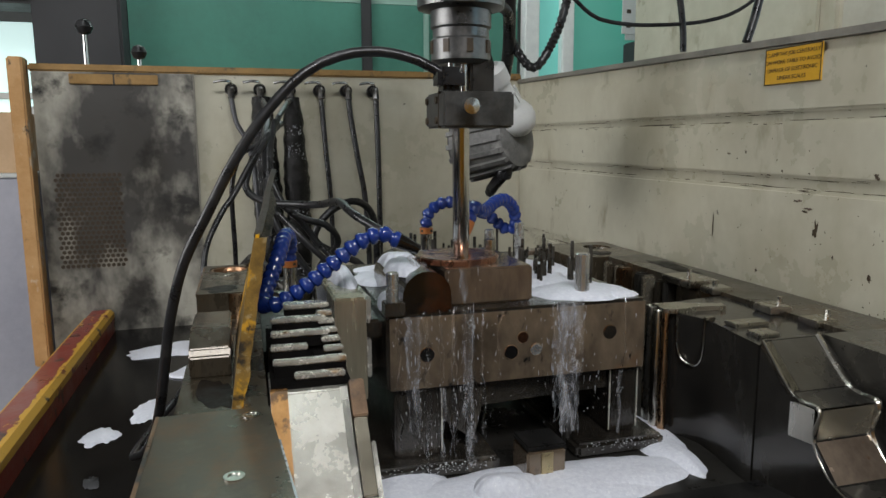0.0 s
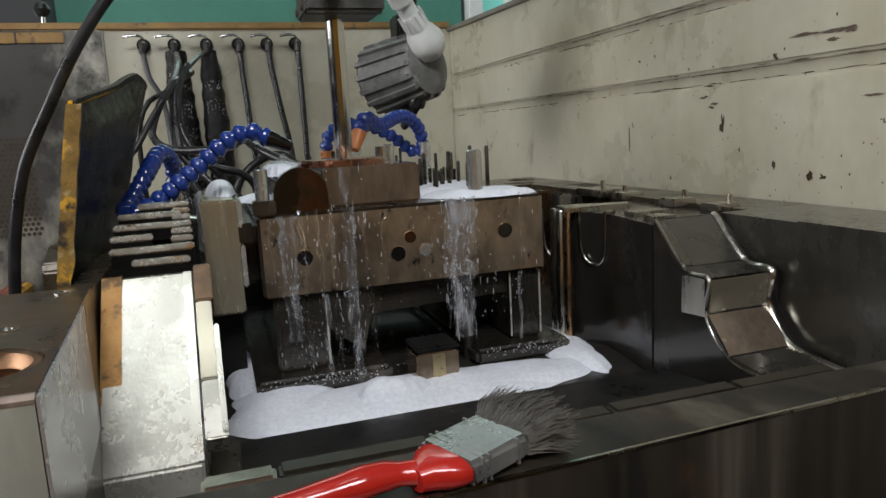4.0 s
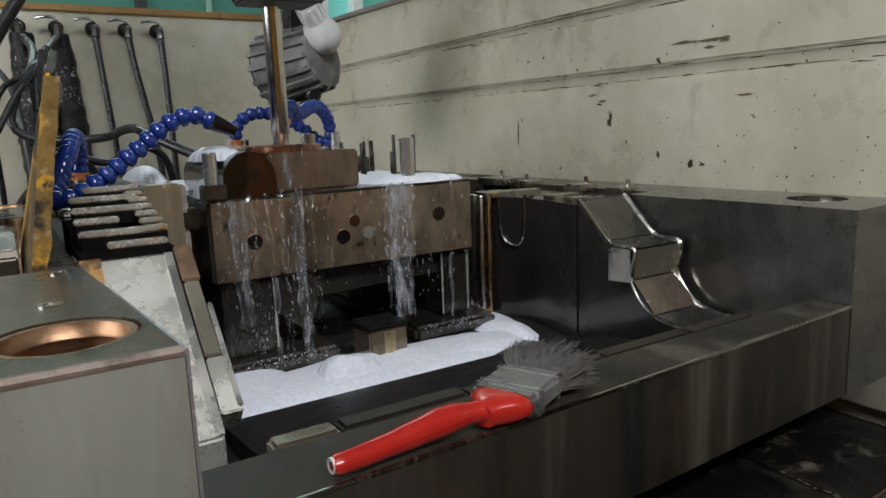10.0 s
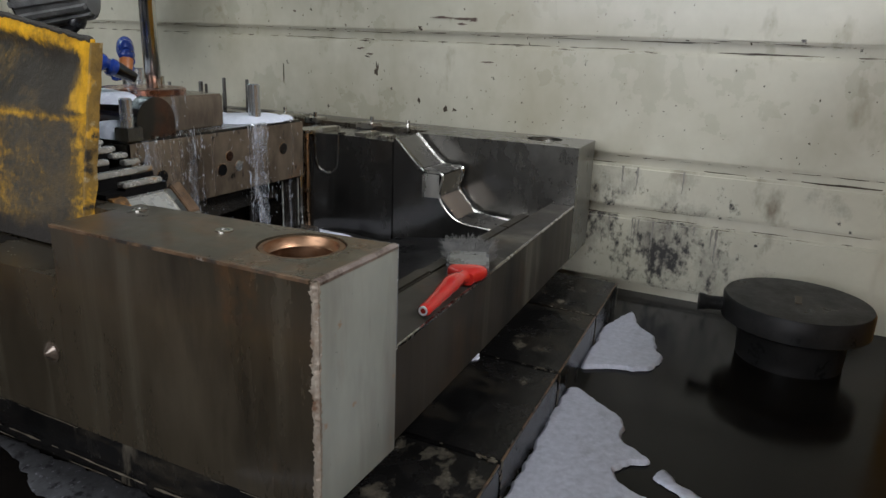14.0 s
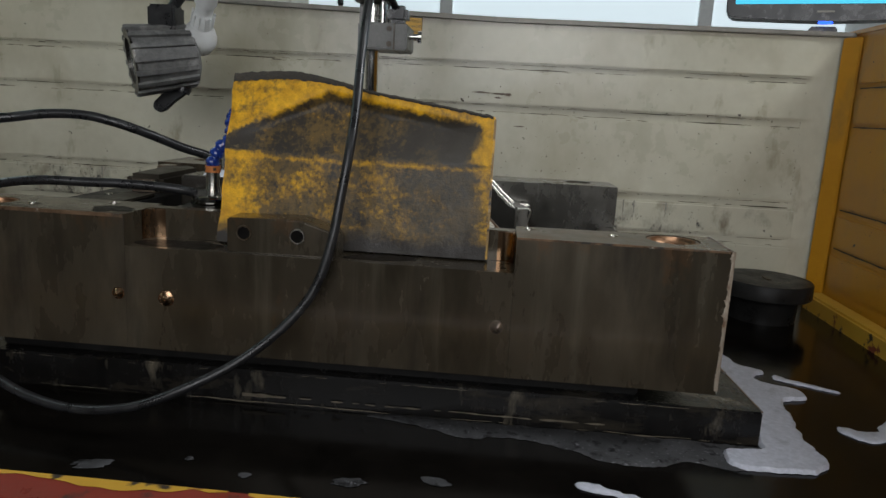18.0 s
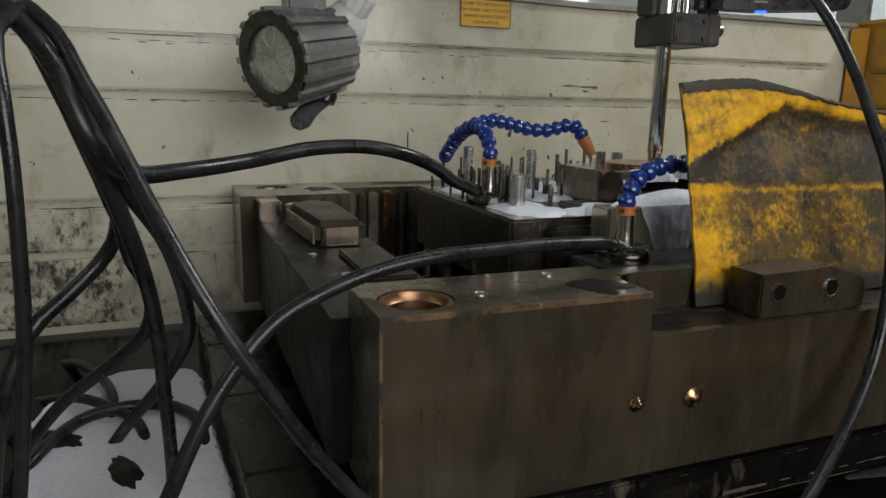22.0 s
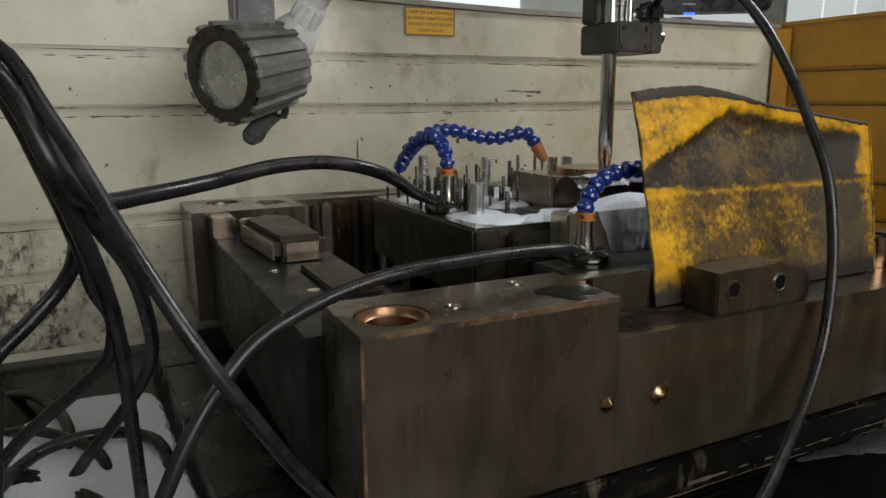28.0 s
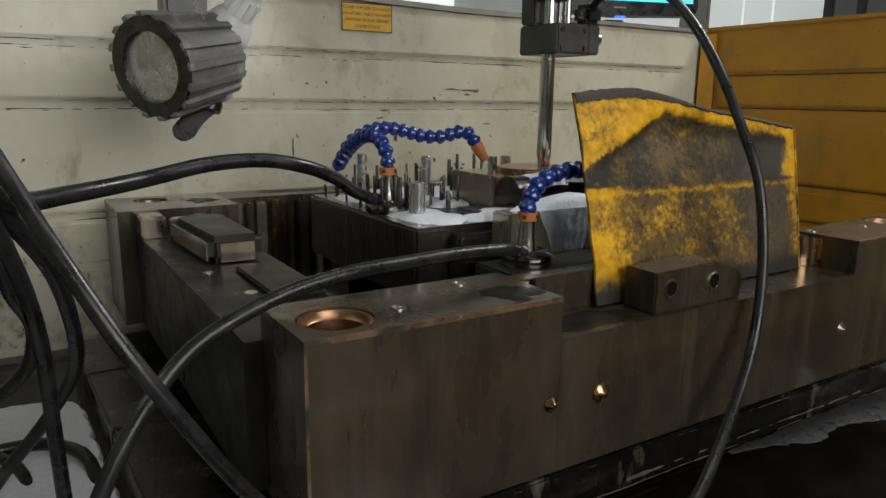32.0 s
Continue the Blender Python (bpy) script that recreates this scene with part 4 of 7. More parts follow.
# Dark lines put the grooves' shade in as colour; loose specks are dirt.
seams = bmesh.new()
r9 = random.Random(19)
for z in (0.4035, 0.3355, 0.1865, 0.115):
    prev = None
    for k in range(120):
        x = -0.19 + (XE - 0.048 + 0.19) * k / 119
        h = 0.0022 + 0.0012 * noise.noise((x * 40, z * 50, 1)) + 0.0008 * noise.noise((x * 160, z * 50, 5))
        row = [seams.verts.new((x, YS + 0.0012, z + 0.0042)), seams.verts.new((x, YS + 0.0012, z + 0.0042 - max(0.0006, h)))]
        if prev:
            seams.faces.new((prev[0], row[0], row[1], prev[1]))
        prev = row
for k in range(90):
    blot(seams, (r9.uniform(-0.15, 0.62), YS + 0.0064, r9.uniform(0.06, 0.48)), X, Z, r9.uniform(0.001, 0.006), r9.uniform(0.001, 0.004), 1500 + k, 9)
part("groove_shade_dirt", seams, INK, wall_s, "dark shade lines and dirt in the rib grooves")["kind"] = "stuff"
part("sill", boxes((-0.21, XE - 0.036, YS + 0.001, YS + 0.036, -0.02, 0.03), bevel=0.004), CHIPPED, wall_s, "chipped yellow sill over the fluid")
rail = tagged(part("front_rail", boxes((-0.262, -0.214, YS, YN, -0.1, 0.045), bevel=0.007), REDRAIL), "red tank front edge with chipped yellow paint", "rail", kind="structure")
part("lip", boxes((-0.275, -0.257, YS, YN, -0.02, 0.030), bevel=0.004), CHIPPED, rail, "chipped yellow lip")
stripe, prev = bmesh.new(), None
for k in range(420):
    y = YS + 0.004 + (YN - YS - 0.008) * k / 419
    w = 0.012 * (0.55 + 0.9 * noise.noise((y * 11, 4, 0)) + 0.5 * noise.noise((y * 60, 9, 0)))
    row = None
    if w > 0.0012:
        row = [stripe.verts.new(p) for p in ((-0.2136, y, 0.028), (-0.2136, y, 0.0388), (-0.2205, y, 0.0455), (-0.2205 - w, y, 0.0455))]
        if prev:
            for i in range(3):
                stripe.faces.new((prev[i], prev[i + 1], row[i + 1], row[i]))
    prev = row
part("stripe", stripe, CHIPPED, rail, "broken yellow paint on the inner edge")
tagged(part("tank_floor", boxes((-0.24, XE, YS, YN, -0.08, -0.05)), BLACKSTEEL), "oily black steel tank floor under the fluid", "floor", kind="structure")
tagged(part("tank_front", boxes((-0.26, -0.23, YS - 0.03, YN + 0.03, -0.899, -0.101), (-0.23, XE + 0.03, YS - 0.03, YS, -0.899, -0.081), (-0.23, XE + 0.03, YN, YN + 0.03, -0.899, -0.081)), YELLOW), "yellow sheet steel machine base under the tank", "machine base", kind="structure")
tagged(part("fluid", boxes((-0.213, XE - 0.001, YS + 0.001, YN - 0.009, -0.04, 0.0)), FLUID), "dark dielectric fluid lying in the tank", "fluid", kind="structure")


def foam_patch(bm, cx, cy, rx, ry, z, thick, seed, rough=0.35, turn=0.0):
    """A low uneven cushion of foam."""
    rings, n = [], 72
    ct, st = math.cos(turn), math.sin(turn)
    for k in range(9):
        q = 1 - k / 8.0
        ring = []
        for i in range(n):
            a = 2 * math.pi * i / n
            c, s = math.cos(a), math.sin(a)
            edge = 1 + rough * (noise.noise((1.3 * c + seed, 1.3 * s, 0.3)) + 0.55 * noise.noise((3 * c, 3 * s + seed, 1.7)) + 0.12 * noise.noise((9 * c, 9 * s, seed)))
            px, py = rx * edge * c * q, ry * edge * s * q
            x, y = cx + px * ct - py * st, cy + px * st + py * ct
            h = thick * (1 - q ** 3) ** 0.8 * (0.85 + 0.4 * noise.noise((x * 18, y * 18, seed)) + 0.05 * noise.noise((x * 120, y * 120, seed)))
            ring.append(bm.verts.new((x, y, z + h)))
        rings.append(ring)
    for a, b in zip(rings, rings[1:]):
        for i in range(n):
            bm.faces.new((a[i], a[(i + 1) % n], b[(i + 1) % n], b[i]))
    bmesh.ops.remove_doubles(bm, verts=rings[-1], dist=1e-5)


def foam_sheet(bm, outline, z, thick, seed):
    """A flat raft of foam with a rounded, ragged rim, inside a rough outline."""
    loop = [Vector((x, y, 0)) for x, y in outline]
    line = spline([loop[-1], *loop, loop[0], loop[1]], 0.0025)
    n0 = len(spline([loop[-1], loop[0]], 0.0025))
    pts = [p for p in line]
    start = min(range(len(pts)), key=lambda i: (pts[i] - loop[0]).length)
    stop = max((i for i in range(len(pts)) if (pts[i] - loop[0]).length < 0.0015 and i > start + n0), default=len(pts) - 2)
    pts = pts[start:stop]
    area = sum(p.x * q.y - q.x * p.y for p, q in zip(pts, pts[1:] + pts[:1]))
    side = 1 if area > 0 else -1
    rings = []
    for inset, lift in ((0.0, 0.0), (0.0008, 0.55), (0.003, 1.0)):
        ring = []
        for i, p in enumerate(pts):
            d = (pts[(i + 2) % len(pts)] - pts[i - 2]).normalized()
            nrm = Vector((-d.y, d.x, 0)) * side
            wob = 0.004 * noise.noise((p.x * 55, p.y * 55, seed)) + 0.0022 * noise.noise((p.x * 170, p.y * 170, seed + 3))
            ring.append(bm.verts.new(p + nrm * (wob + inset) + Vector((0, 0, z + thick * lift))))
        rings.append(ring)
    for a, b in zip(rings, rings[1:]):
        for i in range(len(a)):
            j = (i + 1) % len(a)
            bm.faces.new((a[i], a[j], b[j], b[i]))
    top = bm.faces.new(rings[-1])
    bmesh.ops.triangulate(bm, faces=[top])


foam = bmesh.new()
for k, outline in enumerate((
        ((0.600, -0.060), (0.560, -0.078), (0.535, -0.100), (0.500, -0.112), (0.470, -0.120), (0.436, -0.108), (0.425, -0.075), (0.410, -0.048), (0.46, -0.044), (0.53, -0.042)),
        ((0.352, -0.050), (0.335, -0.090), (0.318, -0.112), (0.285, -0.122), (0.262, -0.147), (0.245, -0.128), (0.222, -0.130), (0.198, -0.172), (0.176, -0.168), (0.160, -0.135), (0.120, -0.128), (0.085, -0.122), (0.050, -0.116), (0.005, -0.122), (-0.020, -0.098), (-0.026, -0.060), (-0.022, -0.020), (0.012, -0.022), (0.027, -0.063), (0.12, -0.060), (0.23, -0.054)),
        ((0.136, -0.262), (0.118, -0.228), (0.090, -0.212), (0.098, -0.172), (0.082, -0.170), (0.062, -0.190), (0.070, -0.214), (0.088, -0.236), (0.112, -0.258)),
        ((0.256, -0.160), (0.240, -0.182), (0.214, -0.222), (0.206, -0.216), (0.222, -0.186), (0.238, -0.158)),
        ((-0.046, -0.182), (-0.046, -0.196), (-0.058, -0.196), (-0.060, -0.182)),
        ((-0.084, -0.096), (-0.084, -0.110), (-0.098, -0.110), (-0.100, -0.096)),
        ((-0.080, 0.135), (-0.096, 0.085), (-0.118, 0.060), (-0.122, 0.078), (-0.100, 0.100), (-0.094, 0.135)))):
    foam_sheet(foam, outline, 0.0006, 0.0042 if k < 2 else 0.002, 60 + k)
tagged(part("foam_patches", foam, FOAMTHIN, smooth=True), "thin lavender grey foam floating on the dark fluid", "foam", kind="stuff")
film = bmesh.new()
foam_sheet(film, ((0.0285, 0.33), (0.0285, -0.05), (0.0, -0.058), (-0.024, -0.040), (-0.027, -0.005), (-0.018, 0.025), (-0.036, 0.062), (-0.034, 0.105), (-0.012, 0.15), (0.0, 0.20), (-0.008, 0.25), (0.008, 0.29), (0.012, 0.315)), 0.0004, 0.0008, 90)
for row in ((-0.100, 0.27, 0.006, 0.014, 0.0012, 31, 0.4, -0.3), (-0.13, 0.05, 0.008, 0.014, 0.0012, 32, 0.6, 0.0), (-0.12, 0.44, 0.004, 0.006, 0.001, 33, 0.4, 0.0), (-0.10, 0.50, 0.004, 0.004, 0.001, 34, 0.4, 0.0),
            (-0.115, 0.345, 0.007, 0.018, 0.0012, 13, 0.5, 0.3), (-0.125, 0.58, 0.008, 0.02, 0.0012, 14, 0.5, 0.2), (-0.1, -0.02, 0.008, 0.01, 0.0012, 15, 0.4, 0.0),):
    cx, cy, rx, ry, th, seed, ro, tu = row
    foam_patch(film, cx, cy, rx, ry, 0.0006, th, seed, ro, tu)
tagged(part("scum_film", film, FILM, smooth=True), "thin grey scum film lying on the dark fluid", "scum", kind="stuff")
foam = bmesh.new()
foam_sheet(foam, ((0.41, 1.075), (0.45, 1.05), (0.497, 1.0), (0.492, 0.945), (0.462, 0.912), (0.35, 0.905), (0.20, 0.897), (0.09, 0.891), (0.04, 0.888), (0.012, 0.884), (-0.022, 0.868), (-0.05, 0.878), (-0.032, 0.905), (0.0, 0.925), (0.075, 0.93), (0.10, 0.96), (0.118, 1.01), (0.16, 1.05), (0.24, 1.07), (0.33, 1.085)), 0.0006, 0.0075, 80)
foam_sheet(foam, ((0.005, 0.985), (-0.02, 0.955), (-0.05, 0.935), (-0.075, 0.950), (-0.06, 0.985), (-0.03, 1.005)), 0.0006, 0.004, 81)
for row in ((-0.09, 0.80, 0.02, 0.05, 0.004, 25, 0.5, 0.0), (-0.06, 1.12, 0.1, 0.05, 0.006, 27, 0.35, 0.2), (-0.14, 0.72, 0.02, 0.03, 0.004, 28, 0.5, 0.0)):
    cx, cy, rx, ry, th, seed, ro, tu = row
    foam_patch(foam, cx, cy, rx, ry, 0.0008, th, seed, ro, tu)
tagged(part("foam_patches", foam, FOAM, smooth=True), "lavender white foam floating in patches on the dark fluid", "foam", kind="stuff")
sludge = bmesh.new()
for cx, cy, rx, ry, th, seed in ((0.245, 0.985, 0.045, 0.014, 0.014, 1), (0.10, 0.985, 0.05, 0.018, 0.010, 2), (0.33, 1.055, 0.05, 0.018, 0.016, 3), (0.40, 0.945, 0.020, 0.012, 0.009, 4)):
    foam_patch(sludge, cx, cy, rx, ry, 0.001, th, seed + 40, 0.4, 0.3 * seed)
tagged(part("sludge_lumps", sludge, OILBLACK, smooth=True), "lumps of wet black sludge lying in the foam", "sludge", kind="stuff")

# ---- bed plates under the work ----
table = thing("work_table", "oily black steel work table of joined plates", "work table")
SKEW = 0.042  # the table and the mould's front lie slightly askew in the tank
edges = (0.03, 0.146, 0.310, 0.474, 0.607)
for x0, x1 in zip(edges, edges[1:]):
    bm = boxes((x0 + 0.0012, x1 - 0.0012, -0.062, 0.884, -0.045, 0.0382), bevel=0.002)
    for v in bm.verts:
        v.co.y += SKEW * (v.co.x - 0.03)
    part("plate", bm, TABLE, table)
grime = bmesh.new()
ribbon(grime, 0.0293, -0.055, 0.88, 0.0367, 0.0011, 1, 0.002)
ribbon(grime, 0.0291, -0.055, 0.88, 0.0028, 0.0028, 3)
ribbon(grime, 0.0289, 0.10, 0.50, 0.0105, 0.0070, 7, 0.002)
r8 = random.Random(44)
for x in edges[1:]:
    for k in range(9):
        px, z = x + r8.gauss(0, 0.0022), r8.uniform(0.004, 0.036)
        blot(grime, (px, -0.0626 + SKEW * (px - 0.03), z), X, Z, r8.uniform(0.003, 0.008), r8.uniform(0.005, 0.018), 700 + k)
    for k in range(14):
        py = -0.06 + r8.uniform(0, 0.02) ** 1.0 * r8.choice((1, 1, 6))
        blot(grime, (x + r8.gauss(0, 0.0016), py + SKEW * (x - 0.03), 0.0386), X, Y, r8.uniform(0.001, 0.005), r8.uniform(0.003, 0.012), 800 + k)
for k in range(70):
    px = r8.uniform(0.04, 0.60)
    blot(grime, (px, -0.0622 + SKEW * (px - 0.03), 0.0374), X, Z, r8.uniform(0.003, 0.016), r8.uniform(0.0006, 0.0016), 900 + k)
for x0, x1 in zip(edges, edges[1:]):
    a, b = -0.0619 + SKEW * (x0 - 0.03), -0.0619 + SKEW * (x1 - 0.03)
    part("worn_edge", prism(bmesh.new(), [(x0 + 0.003, a - 0.0003), (x1 - 0.003, b - 0.0003), (x1 - 0.003, b + 0.0012), (x0 + 0.003, a + 0.0012)], "z", 0.0372, 0.0385), RUSTEDGE, table, "bare rusty plate edge")
part("residue", grime, RESIDUE, table, "dried tan residue streaks")["kind"] = "stuff"

# ---- mould frame ----
TOP = 0.212
frame_t = thing("cavity_mould", "large machined steel mould frame with a deep pocket", "mould")
# Spacer in near black, painting in the shadow of the gap under the mould.
part("spacer", boxes((0.05, 0.60, 0.065, 0.79, 0.0384, 0.066), bevel=0.002), OILBLACK, frame_t)
bm = bored(bmesh.new(), 0, 0.085, 0, 0.209, 0.066, TOP, 0.051, 0.047, 0.0275, 0.06)
for v in bm.verts:
    if v.co.x > 0.0795:
        v.co.x -= 0.013 * v.co.y / 0.209
part("corner_block", bm, BLOCK, frame_t)
part("corner_block", bored(bmesh.new(), 0, 0.085, 0.612, 0.815, 0.066, TOP - 0.003, 0.035, 0.780, 0.0265, 0.06), BLOCK, frame_t)
bm = boxes((0, 0.0715, 0.2092, 0.6118, 0.066, 0.176), (0.055, 0.0715, 0.2092, 0.6118, 0.1762, TOP - 0.003))
part("side_rail", bm, BLOCK, frame_t)
for y, turn in ((0.2092, 1), (0.6118, -1)):
    prof = [(0.055, y)] + [(0.055 - 0.018 * math.sin(a), y + turn * 0.018 * (1 - math.cos(a))) for a in [k * math.pi / 16 for k in range(1, 9)]] + [(0.037, y)]
    part("fillet", prism(bmesh.new(), [(0.055, y + turn * 0.0004), (0.055, y + turn * 0.018)] + [(0.055 - 0.018 * (1 - math.cos(a)), y + turn * 0.018 * (1 - math.sin(a))) for a in [k * math.pi / 14 for k in range(1, 7)]] + [(0.037, y + turn * 0.0004)], "z", 0.1763, TOP - 0.004), BRONZED, frame_t, "coppery worn notch corner", True)
# Thin sheet whose lavender grey paints in the reflection on this face.
part("inner_face", prism(bmesh.new(), [(0.0853, -0.0008), (0.0866, -0.0008), (0.0768, 0.152), (0.0757, 0.152)], "z", 0.1405, TOP - 0.0004), LAVSTEEL, frame_t, "smooth inner face, its pale reflection put in the colour")
# Thin pale sheet on the south face; torchlight is put into its colour.
part("torchlit_face", boxes((0.0012, 0.0849, -0.0012, -0.0001, 0.0665, TOP - 0.0018)), TORCHLIT, frame_t, "steel face, torchlight put in its pale colour")
part("front_ledge", prism(bmesh.new(), [(0.0852, 0.001), (0.5728, 0.0212), (0.5728, 0.052), (0.0852, 0.052)], "z", 0.068, 0.14, 0.0015), LEDGE, frame_t)
bm = bored(bmesh.new(), 0.573, 0.666, 0.0212, 0.16, 0.068, TOP + 0.001, 0.630, 0.085, 0.024, 0.05)
for v in bm.verts:
    if v.co.y < 0.022:
        v.co.y += SKEW * (v.co.x - 0.573)
part("corner_block", bm, SMOOTH, frame_t)
part("corner_block", boxes((0.573, 0.671, 0.1602, 0.247, 0.068, TOP)), SMOOTH, frame_t)
part("side_rail", boxes((0.602, 0.671, 0.2472, 0.70, 0.068, TOP)), STEEL, frame_t)
part("corner_block", bored(bmesh.new(), 0.545, 0.671, 0.7002, 0.848, 0.068, TOP, 0.632, 0.795, 0.023, 0.05), BLOCK, frame_t)
part("end_rail", boxes((0.0852, 0.5448, 0.722, 0.828, 0.068, 0.184), bevel=0.001), OILBLACK, frame_t)
part("floor", boxes((0.0852, 0.602, 0.0522, 0.7218, 0.066, 0.0718)), BLACKSTEEL, frame_t)

# bushes
for x, y, r, z in ((0.051, 0.047, 0.0272, TOP), (0.035, 0.780, 0.0262, TOP - 0.003)):
    part("guide_bush", lathe(bmesh.new(), [(r, z - 0.058), (r, z - 0.002), (r - 0.0012, z - 0.0008), (r - 0.004, z - 0.0008), (r - 0.0052, z - 0.006), (r - 0.0062, z - 0.007), (r - 0.0064, z - 0.018), (r - 0.0078, z - 0.019), (r - 0.008, z - 0.058)], pose(x, y, 0), 48, True), BRONZE, frame_t, "shiny bronze guide bush", True)
for x, y, r in ((0.630, 0.085, 0.0238), (0.632, 0.795, 0.0228)):
    part("guide_bush", lathe(bmesh.new(), [(r, TOP - 0.045), (r, TOP - 0.003), (r - 0.004, TOP - 0.003), (r - 0.006, TOP - 0.045)], pose(x, y, 0), 36, True), POLISHED, frame_t, "steel guide bush", True)
# plugs and screw heads
for y, z, r in ((0.62, 0.125, 0.0065), (0.223, 0.119, 0.0075), (0.568, 0.123, 0.0085)):
    part("plug", lathe(bmesh.new(), [(0.0, 0.0058), (r * 0.22, 0.0056), (r * 0.34, 0.0046), (r * 0.88, 0.0010), (r, 0.0009), (r * 1.04, -0.003), (0, -0.003)], pose(0, y, z, 0, -90, 0), 20), COPPERWET if y < 0.4 else BRONZED, frame_t, "bare pointed metal plug", True)
for x, y, z in ((0.05, 0.108, TOP), (0.060, 0.195, TOP), (0.035, 0.733, TOP - 0.003), (0.211, 0.785, 0.184), (0.30, 0.80, 0.184), (0.07, 0.66, TOP - 0.003)):
    part("screw", lathe(bmesh.new(), [(0.0, 0.0002), (0.003, 0.0002), (0.0035, 0.0008), (0.0058, 0.0008), (0.006, -0.002), (0, -0.002)], pose(x, y, z), 18), POLISHED, frame_t, smooth=True)
# black oil lying on the tops
oil = bmesh.new()
for k, (cx, cy, rx, ry, z) in enumerate(((0.028, 0.638, 0.024, 0.020, TOP - 0.003), (0.026, 0.560, 0.022, 0.040, 0.176), (0.030, 0.345, 0.018, 0.035, 0.176), (0.600, 0.735, 0.024, 0.020, TOP), (0.645, 0.60, 0.018, 0.06, TOP))):
    foam_patch(oil, cx, cy, rx, ry, z + 0.0002, 0.0007, 210 + k, 0.5)
part("oil_patch", oil, OILFILM, frame_t, "black wet oil patches", True)["kind"] = "stuff"
# bare worn edges


def ragged_edge(x, y, z0, z1):
    """A chipped bare band round an upright corner at (x, y), of uneven width."""
    bm, prev, n = bmesh.new(), None, 220
    for k in range(n + 1):
        z = z0 + (z1 - z0) * k / n
        a = 0.0016 + 0.0030 * abs(noise.noise((z * 70, 3, 1))) + 0.0030 * abs(noise.noise((z * 260, 9, 1))) + 0.0014 * noise.noise((z * 900, 4, 1))
        c = 0.0016 + 0.0034 * abs(noise.noise((z * 60, 7, 2))) + 0.0030 * abs(noise.noise((z * 240, 2, 5))) + 0.0014 * noise.noise((z * 900, 8, 1))
        dent = 0.0005 * noise.noise((z * 300, 5, 5))
        row = [bm.verts.new(p) for p in ((x - 0.0004, y + a, z), (x - 0.0007 + dent, y + 0.0008, z), (x + 0.0006, y - 0.0016 + dent, z), (x + c, y - 0.0015, z), (x + 0.002, y + 0.002, z))]
        if prev:
            for i in range(5):
                bm.faces.new((prev[i], prev[(i + 1) % 5], row[(i + 1) % 5], row[i]))
        prev = row
    return bm


part("worn_edge", ragged_edge(0.0, 0.0, 0.07, TOP), WORN, frame_t, "bare chipped corner edge")
part("worn_edge", boxes((-0.0008, 0.0016, 0.004, 0.209, TOP - 0.0016, TOP + 0.0004)), RUSTEDGE, frame_t, "rusty top edge")
part("worn_edge", prism(bmesh.new(), [(-0.0015, TOP - 0.0026), (-0.0015, TOP - 0.001), (0.0004, TOP + 0.0005), (0.0024, TOP + 0.0005), (0.0024, TOP - 0.0026)], "x", 0.0022, 0.0851), BAREEDGE, frame_t, "bare pinkish top edge")
part("worn_edge", boxes((-0.0008, 0.0018, 0.613, 0.8155, TOP - 0.0065, TOP - 0.0026)), RUSTEDGE, frame_t, "rusty top edge")
part("worn_edge", boxes((-0.0008, 0.0018, 0.8135, 0.8158, 0.07, TOP - 0.007)), RUSTEDGE, frame_t, "rusty corner edge")
part("worn_edge", prism(bmesh.new(), [(0.0855, 0.0004), (0.572, 0.0206), (0.572, 0.0224), (0.0855, 0.0022)], "z", 0.1385, 0.1403), POLISHED, frame_t, "bare ledge edge")
# pocket details: bars behind the ledge, hump, ribs
for x0, x1, m in ((0.09, 0.135, OILBLACK), (0.1365, 0.194, STEEL), (0.197, 0.352, OILBLACK), (0.355, 0.47, OILBLACK)):
    part("strip", prism(bmesh.new(), [(0.0526, 0.072), (0.092, 0.072), (0.092, 0.112), (0.084, 0.124), (0.058, 0.131), (0.0526, 0.128)], "x", x0, x1), m, frame_t)
# Thin bright bars put in for the lit line along each strip.
for x0, x1, mm in ((0.0905, 0.1345, POLISHED), (0.137, 0.1935, BRONZED), (0.1975, 0.30, POLISHED), (0.302, 0.3515, SMOOTH), (0.3555, 0.4695, SMOOTH)):
    part("strip_edge", boxes((x0, x1, 0.0575, 0.0620, 0.1302, 0.1316)), mm, frame_t, "strip edge, its lit line put in as a bright bar")
part("floor_plate", prism(bmesh.new(), [(0.0925, 0.072), (0.245, 0.072), (0.238, 0.082), (0.0925, 0.100)], "x", 0.15, 0.598), OILBLACK, frame_t)
outer = [(0.245, 0.2118), (0.205, 0.176), (0.176, 0.172), (0.179, 0.144), (0.153, 0.116), (0.100, 0.110)]
part("hump", prism(bmesh.new(), outer + [(0.100, 0.0722), (0.2468, 0.0722), (0.2468, 0.2118)], "x", 0.503, 0.5728, 0.002), CAVITY, frame_t)
